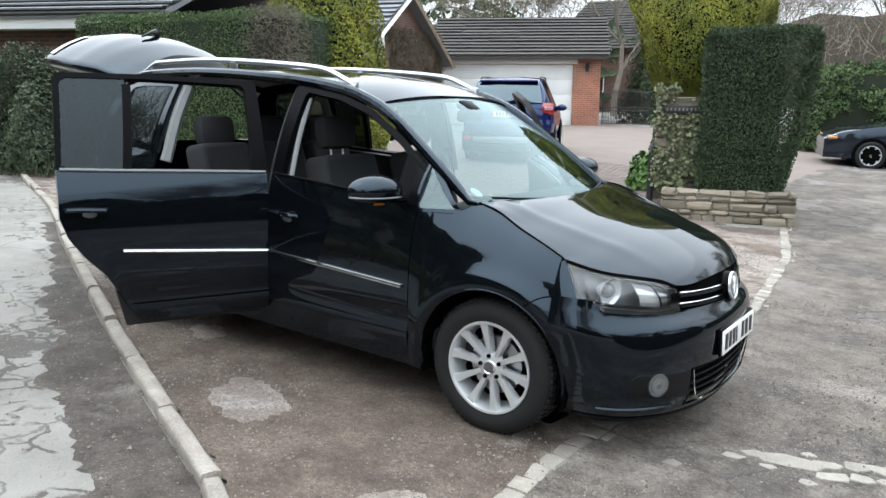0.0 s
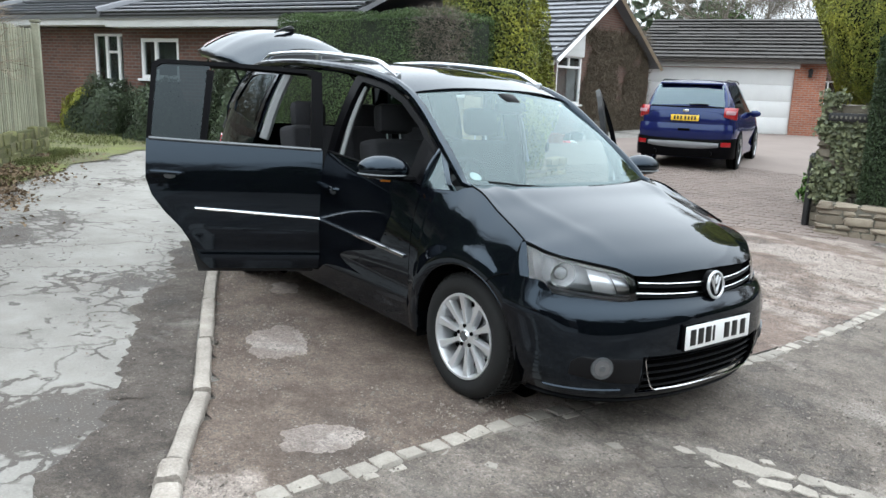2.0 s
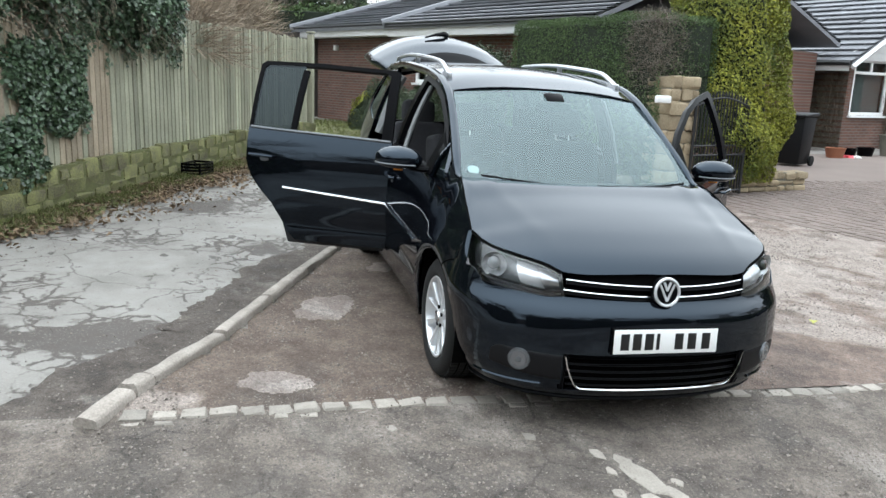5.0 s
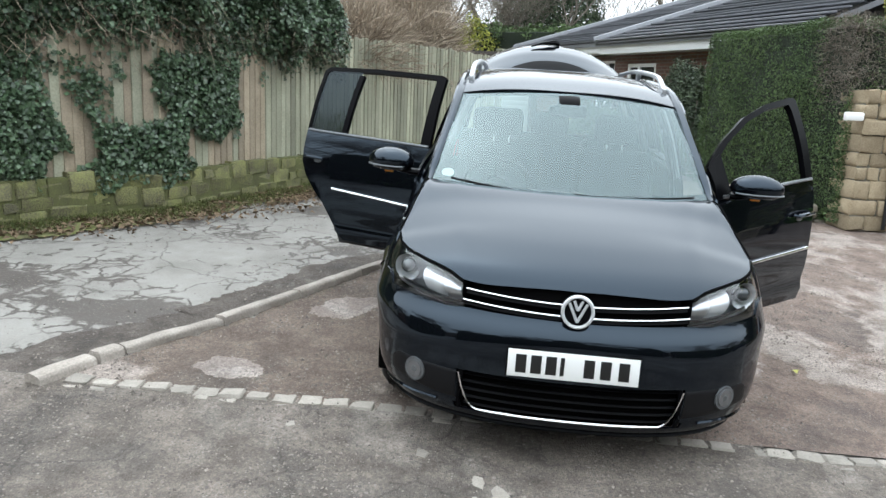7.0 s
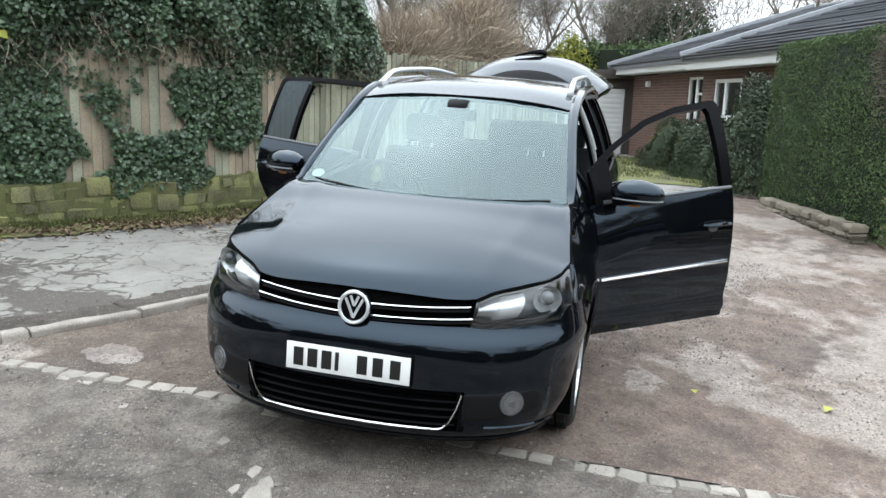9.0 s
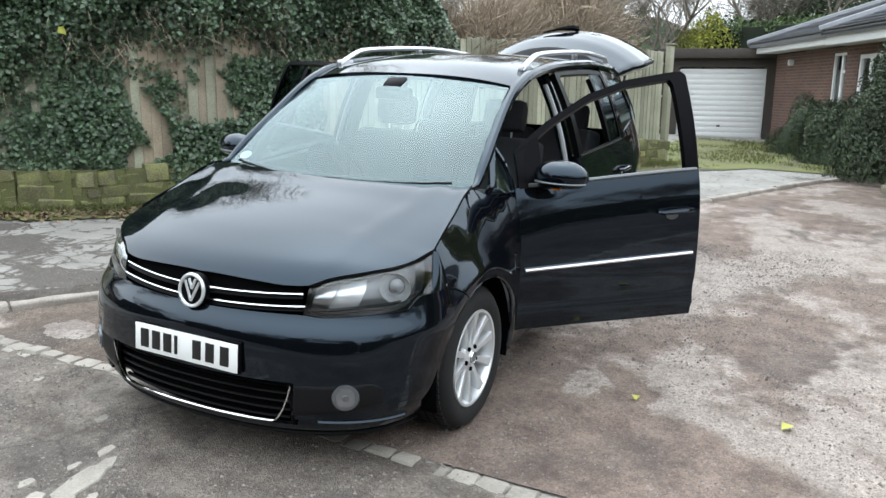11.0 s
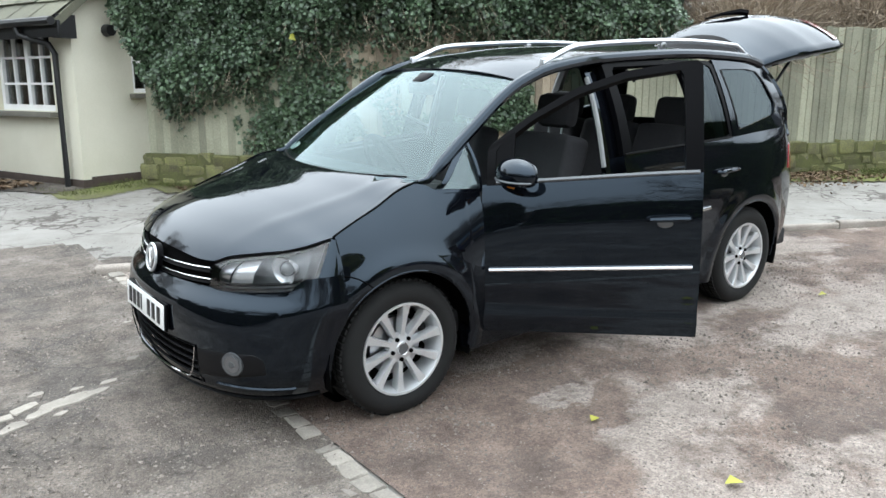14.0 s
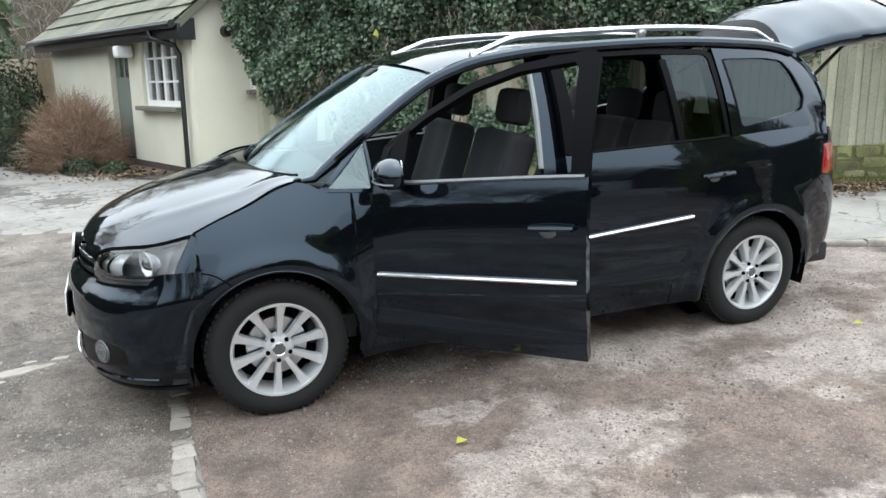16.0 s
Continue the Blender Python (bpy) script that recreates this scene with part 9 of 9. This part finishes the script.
# ---- other cars ----
def parked_car(name, label, category, at, turn, size, tops, paint, rear_lamp, wheel_r, axles, bumper_grey, tail=0.32):
    """size: length ahead and behind the rear axle, half width; tops: (x, belt z, top z, top half width)."""
    c = thing(name, label, category, at=at)
    c.rotation_euler = (0, 0, turn)
    x0, x1, hw = size
    xs = np.concatenate([x0 + (x1 - x0) * (0.5 - 0.5 * np.cos(np.linspace(0, math.pi, 64)))])

    def half(x):
        back, front = min(1.0, (x - x0) / 0.55), min(1.0, (x1 - x) / 0.85)
        return hw * (1 - tail * (1 - max(0, back)) ** 2.2 - 0.32 * (1 - max(0, front)) ** 2.2)

    def ring(x):
        zb, zt, yt = (bend([(t[0], t[i]) for t in tops], x) for i in (1, 2, 3))
        w = half(x)
        wb = min(w - 0.015, w * 0.955)
        yt = min(yt, wb)
        pts = []
        for s in np.linspace(-1, 1, 57):
            a = abs(s)
            if a < 0.4:
                k = a / 0.4
                y, z = k * yt, zt + 0.03 * (1 - k**2.5)
            elif a < 0.7:
                k = (a - 0.4) / 0.3
                y, z = yt + (wb - yt) * k + 0.02 * math.sin(math.pi * k), zt + (zb - zt) * k
            else:
                k = (a - 0.7) / 0.3
                z = zb + (0.24 - zb) * k
                y = wb + (w - wb) * math.sin(math.pi * min(1, k * 1.3)) if k < 0.77 else w - (w - wb) * 0.4 * (k - 0.4)
            pts.append((x, math.copysign(y, s), z))
        return pts
    bm = bmesh.new()
    rows = [[bm.verts.new(p) for p in ring(x)] for x in xs]
    for a, b in zip(rows, rows[1:]):
        for j in range(56):
            bm.faces.new((a[j], b[j], b[j + 1], a[j + 1]))
    bm.faces.new(rows[0])
    bm.faces.new(rows[-1][::-1])
    part("body", bm, paint, c, "", 40)

    def pane(nm, xa, xb, sa, sb, material, lift=0.006, label=""):
        bm = bmesh.new()

        def pt(u, v):
            x, s = xa + (xb - xa) * u, sa + (sb - sa) * v
            q = ring(x)
            k = (s + 1) / 2 * 56
            i = min(55, int(k))
            p = Vector(q[i]).lerp(Vector(q[i + 1]), k - i)
            n = Vector((0, 0, 1)) if abs(s) < 0.4 else Vector((0, math.copysign(1, s), 0.3))
            return p + n * lift
        grid(bm, pt, 12, 10)
        return part(nm, bm, material, c, label, 180)
    for sg in (-1, 1):
        for ax in axles:
            # no opening is cut: a black disc paints the arch's shade on the body
            part("wheel_arch", cyl(bmesh.new(), (ax, sg * (half(ax) - 0.016), wheel_r + 0.01), wheel_r + 0.05, wheel_r + 0.05, 0.05, Euler((radians(90), 0, 0)), 32), CAVITY, c)
            road_wheel(c, (ax, sg * (half(ax) - 0.082), wheel_r), sg, 10 if bumper_grey else 7, wheel_r, wheel_r - 0.10)
    return c, pane, half


def mirrors(c, x, y, z, paint):
    for sg in (-1, 1):
        bm = bmesh.new()
        bmesh.ops.create_uvsphere(bm, u_segments=16, v_segments=10, radius=1, matrix=Matrix.LocRotScale(Vector((x, sg * (y + 0.1), z)), None, Vector((0.07, 0.12, 0.075))))
        part("door_mirror", bm, paint, c)


BLUE = car_paint("deep_blue_car_paint", (0.009, 0.012, 0.068))
NAVY = car_paint("dark_grey_car_paint", (0.012, 0.013, 0.018))
heading = radians(114.5)
GREYSILVER = plain("matt_silver_plastic", (0.15, 0.15, 0.155), 0.45, 0.2)
suv, pane, half = parked_car("parked_suv", "deep blue sport utility car parked on the upper drive", "car", (-6.63, 10.61, ground_z(-6.2, 4.0)), heading, (-0.92, 3.60, 0.915),
                             ((-0.92, 1.06, 1.10, 0.74), (-0.87, 1.09, 1.21, 0.72), (-0.72, 1.09, 1.47, 0.66), (-0.60, 1.08, 1.61, 0.63), (-0.3, 1.06, 1.67, 0.61), (0.8, 1.03, 1.69, 0.61), (1.5, 1.0, 1.60, 0.60), (2.35, 1.0, 1.03, 0.70), (3.2, 0.88, 0.90, 0.72), (3.60, 0.68, 0.70, 0.6)), BLUE, REDLAMP, 0.345, (0.0, 2.69), True, 0.22)


def wrap(y, push=0.0):
    """A place on the rounded tail in plan, at y across it."""
    k = min(1.0, abs(y) / 0.93)
    return -0.955 - push + 0.36 * (1 - (1 - k**8.0) ** 0.5)


def tail_sheet(nm, y0, y1, low, high, push, material, parent, label="", bulge=0.0, curl=0.0):
    """A moulded piece that follows the rounded tail; low and high give its edges at y."""
    bm = bmesh.new()

    def pt(u, v):
        y = y0 + (y1 - y0) * u
        z = low(y) + (high(y) - low(y)) * v
        return Vector((wrap(y, push + bulge * math.sin(math.pi * v)) + curl * v * v, y, z))
    grid(bm, pt, 40, 6)
    ob = part(nm, bm, material, parent, label, 60)
    thick(ob, 0.02, 0)
    return ob


pane("rear_window", -0.878, -0.625, -0.385, 0.385, SCREEN, 0.012, "clear rear window mirroring the sky")
part("window_edge", tube(bmesh.new(), [(-0.90 + 0.06 * abs(y) ** 2, y, 1.20) for y in np.linspace(-0.70, 0.70, 21)], 0.014, 6), TRIM, suv)
bumper_low = tail_sheet("rear_bumper", -0.928, 0.928, lambda y: 0.25, lambda y: 0.63 - 0.05 * (1 - (y / 0.93) ** 2), 0.01, TRIM, suv, "", 0.035)
tail_sheet("bumper_insert", -0.66, 0.66, lambda y: 0.40 + 0.06 * min(1, abs(y) / 0.66) ** 3, lambda y: 0.545 - 0.02 * abs(y), 0.035, GREYSILVER, suv, "matt silver bumper insert", 0.02)
tail_sheet("boot_lid", -0.86, 0.86, lambda y: 0.62 - 0.02 * (1 - (y / 0.9) ** 2), lambda y: 0.88, 0.0, BLUE, suv, "", 0.03)
tail_sheet("boot_panel", -0.80, 0.80, lambda y: 0.875, lambda y: 1.17 - 0.06 * abs(y), -0.012, BLUE, suv, "", 0.012, 0.05)
PINKLAMP = plain("pink_white_lamp_lens", (0.50, 0.30, 0.33), 0.12)
for sg in (-1, 1):
    pane("side_window", -0.45, 1.9, sg * 0.43, sg * 0.68, TINTED)
    lamp = tail_sheet("tail_lamp", sg * 0.70, sg * 0.915, lambda y: 0.97 + 0.30 * (0.915 - abs(y)), lambda y: 1.20, 0.004, REDLAMP, suv, "red and clear wrap-round tail lamp", 0.02, 0.05)
    tail_sheet("lamp_strip", sg * 0.74, sg * 0.89, lambda y: 1.075, lambda y: 1.14, 0.022, PINKLAMP, lamp, "", 0.006)
    tail_sheet("reflector", sg * 0.70, sg * 0.86, lambda y: 0.475, lambda y: 0.555, 0.045, REDLAMP, suv, "", 0.004)
    part("exhaust", cyl(bmesh.new(), (-0.96, sg * 0.52, 0.335), 0.042, 0.042, 0.14, Euler((0, radians(90), 0)), 20), TRIM, suv)
    part("roof_rail", tube(bmesh.new(), [(-0.4, sg * 0.60, 1.675), (-0.2, sg * 0.60, 1.71), (1.2, sg * 0.60, 1.71), (1.4, sg * 0.60, 1.66)], 0.013, 6), TRIM, suv)
p = boxed("number_plate", (-0.988, 0, 0.99), (0.012, 0.52, 0.11), PLATEYELLOW, suv, "yellow number plate with black bars", Euler((0, radians(6), 0)))
for k, y in enumerate((-0.19, -0.13, -0.07, -0.01, 0.07, 0.13, 0.19)):
    boxed("plate_bar", (-0.996, y, 0.99), (0.004, 0.036, 0.07), INK, p, "", Euler((0, radians(6), 0)), 0)
boxed("badge", (-0.945, 0, 1.125), (0.02, 0.12, 0.045), CHROME, suv, "", None, 0.01)
boxed("boot_handle", (-0.995, 0, 0.77), (0.02, 0.22, 0.045), CAVITY, suv, "", None, 0.006)
part("rear_wiper", tube(bmesh.new(), [(-0.905, -0.05, 1.235), (-0.895, -0.2, 1.25), (-0.89, -0.40, 1.245)], 0.016, 6), TRIM, suv)
boxed("roof_spoiler", (-0.62, 0, 1.645), (0.20, 1.16, 0.035), BLUE, suv, "", Euler((0, radians(-8), 0)), 0.012)
mirrors(suv, 1.75, 0.86, 1.05, BLUE)

saloon, pane, half = parked_car("parked_saloon", "dark grey saloon car on the road beyond the hedge", "car", (1.98, 16.9, ground_z(1.7, 4)), radians(197), (-1.05, 3.70, 0.92),
                                ((-1.05, 0.80, 0.82, 0.6), (-0.95, 0.93, 0.95, 0.66), (-0.55, 0.97, 1.02, 0.62), (0.25, 0.94, 1.36, 0.56), (1.1, 0.92, 1.42, 0.57), (1.7, 0.92, 1.33, 0.58), (2.45, 0.93, 0.95, 0.70), (3.3, 0.80, 0.83, 0.70), (3.70, 0.62, 0.64, 0.55)), NAVY, REDLAMP, 0.31, (0.0, 2.81), False)
for sg in (-1, 1):
    pane("side_window", -0.05, 2.0, sg * 0.44, sg * 0.68, TINTED)
    boxed("head_lamp", (3.50, sg * 0.66, 0.68), (0.26, 0.26, 0.10), LAMPGLASS, saloon, "", Euler((0, 0, -sg * 0.7)), 0.03)
    boxed("day_lamp", (3.50, sg * 0.66, 0.67), (0.20, 0.20, 0.05), AMBER, saloon, "amber lamp", Euler((0, 0, -sg * 0.7)), 0.02)
pane("windscreen", 1.75, 2.4, -0.36, 0.36, TINTED)
mirrors(saloon, 2.0, 0.85, 0.98, NAVY)


# ---- litter, gravel, leaves ----
def scatter_leaves(name, label, pts, size, material, seed):
    ob = thing(name, label, "leaves", kind="stuff")
    q = np.array([(x, y, ground_z(x, y) + 0.012 + 0.01 * rng.uniform()) for x, y in pts])
    leaf_cloud("leaves", q, np.tile([0, 0, 1.0], (len(q), 1)), size, material, ob, 0.7, 0.35, seed)


g = np.random.default_rng(111)
pts = []
while len(pts) < 6800:
    x = g.uniform(-10.5, -1.2)
    o = abs(g.normal(0, 0.42))
    if g.uniform() < np.interp(x, (-10.5, -9.0, -7.6, -6.6, -5.0, -4.0), (0.05, 0.12, 0.45, 1.0, 0.8, 0.35)) * (0.25 + 0.75 * (noise.noise((x * 1.1, o * 2.0, 12)) > -0.12)):
        pts.append((x, fence_y(x) + 0.12 + o))
scatter_leaves("leaf_litter", "brown dead leaves along the foot of the wall", pts, 0.055, LITTER, 112)
pts = [by_cottage(g.uniform(0.6, 5.5), 0.15 + abs(g.normal(0, 0.55))) for _ in range(1800)]
scatter_leaves("leaf_litter", "brown dead leaves under the cottage shrub", pts, 0.06, LITTER, 113)
for x, y in ((-0.61, 1.44), (-0.63, 2.12), (-3.19, 1.14)):
    ob = thing("fallen_leaf", "single yellow-green fallen leaf on the gravel", "leaf", "fallen leaves")
    leaf_cloud("blade", np.array([[x, y, ground_z(x, y) + 0.015]]), np.array([[0.1, 0.1, 1.0]]), 0.06, FRESH, ob, 0.8, 0.1, int(x * 100) % 97, kind="")


def loose_stones():
    ob = thing("loose_gravel", "scattered small grey and brown stones on the drive and road", "gravel", kind="stuff")
    g = np.random.default_rng(121)
    n = 120000
    x, y = g.uniform(-4.5, 3.6, n), g.uniform(-3.6, 5.0, n)
    keep = np.array([noise.noise((a * 0.9, b * 0.9, 11)) + 0.4 * noise.noise((a * 3, b * 3, 2)) > -0.12 for a, b in zip(x, y)]) & ~((np.array([b < kerb_y(a) - 0.05 for a, b in zip(x, y)])) & (g.uniform(0, 1, n) < 0.85))
    x, y = x[keep], y[keep]
    n = len(x)
    s = 0.003 + 0.010 * g.uniform(0, 1, n) ** 4
    base = np.array([[1, 0, 0], [-0.5, 0.87, 0], [-0.5, -0.87, 0], [0.1, 0.1, 0.9]])
    c = np.stack([x, y, [ground_z(a, b) for a, b in zip(x, y)]], 1)
    ang = g.uniform(0, 6.3, n)
    v = base[None] * s[:, None, None] * g.uniform(0.6, 1.3, (n, 4, 1))
    vx = v[..., 0] * np.cos(ang)[:, None] - v[..., 1] * np.sin(ang)[:, None]
    vy = v[..., 0] * np.sin(ang)[:, None] + v[..., 1] * np.cos(ang)[:, None]
    v = np.stack([vx, vy, v[..., 2]], -1) + c[:, None]
    i = np.arange(n)[:, None] * 4
    f = np.concatenate([i + [[0, 1, 3]], i + [[1, 2, 3]], i + [[2, 0, 3]]], 0)
    raw("stones", v.reshape(-1, 3).tolist(), f.tolist(), surface("loose_stone", (0.16, 0.137, 0.118), (0.36, 0.315, 0.275), 9, 90, 0.85, 0.0, island=0.45), ob)


loose_stones()


def grass_tufts():
    ob = thing("grass", "short green and yellow grass along the mossy verge", "grass", kind="stuff")
    g = np.random.default_rng(131)
    pts = []
    while len(pts) < 13000:
        x = g.uniform(-11.2, -0.9)
        y = fence_y(x) + 0.10 + abs(g.normal(0, 0.22)) + max(0, -x - 6.5) * 0.10 * g.uniform()
        if noise.noise((x * 1.7, y * 1.7, 6)) > -0.15:
            pts.append((x, y, ground_z(x, y) + 0.02))
    p = np.array(pts)
    n = len(p)
    twig_cloud("blades", p, g.normal(0, 0.45, (n, 3)) + np.array([0, 0, 1.0]), 0.055, 0.0035, bpy.data.materials["verge_grass"], ob, 132)


grass_tufts()
g = np.random.default_rng(151)
pts = [(g.uniform(-19, -11.3), g.uniform(-1.3, 3.2)) for _ in range(9000)]
pts = np.array([(x, y, ground_z(x, y) + 0.02) for x, y in pts if noise.noise((x * 0.9, y * 0.9, 6)) > -0.05])
lawn = thing("grass", "patchy short grass in front of the brick bungalow", "grass", kind="stuff")
twig_cloud("blades", pts, g.normal(0, 0.45, (len(pts), 3)) + np.array([0, 0, 1.0]), 0.08, 0.006, bpy.data.materials["verge_grass"], lawn, 152)
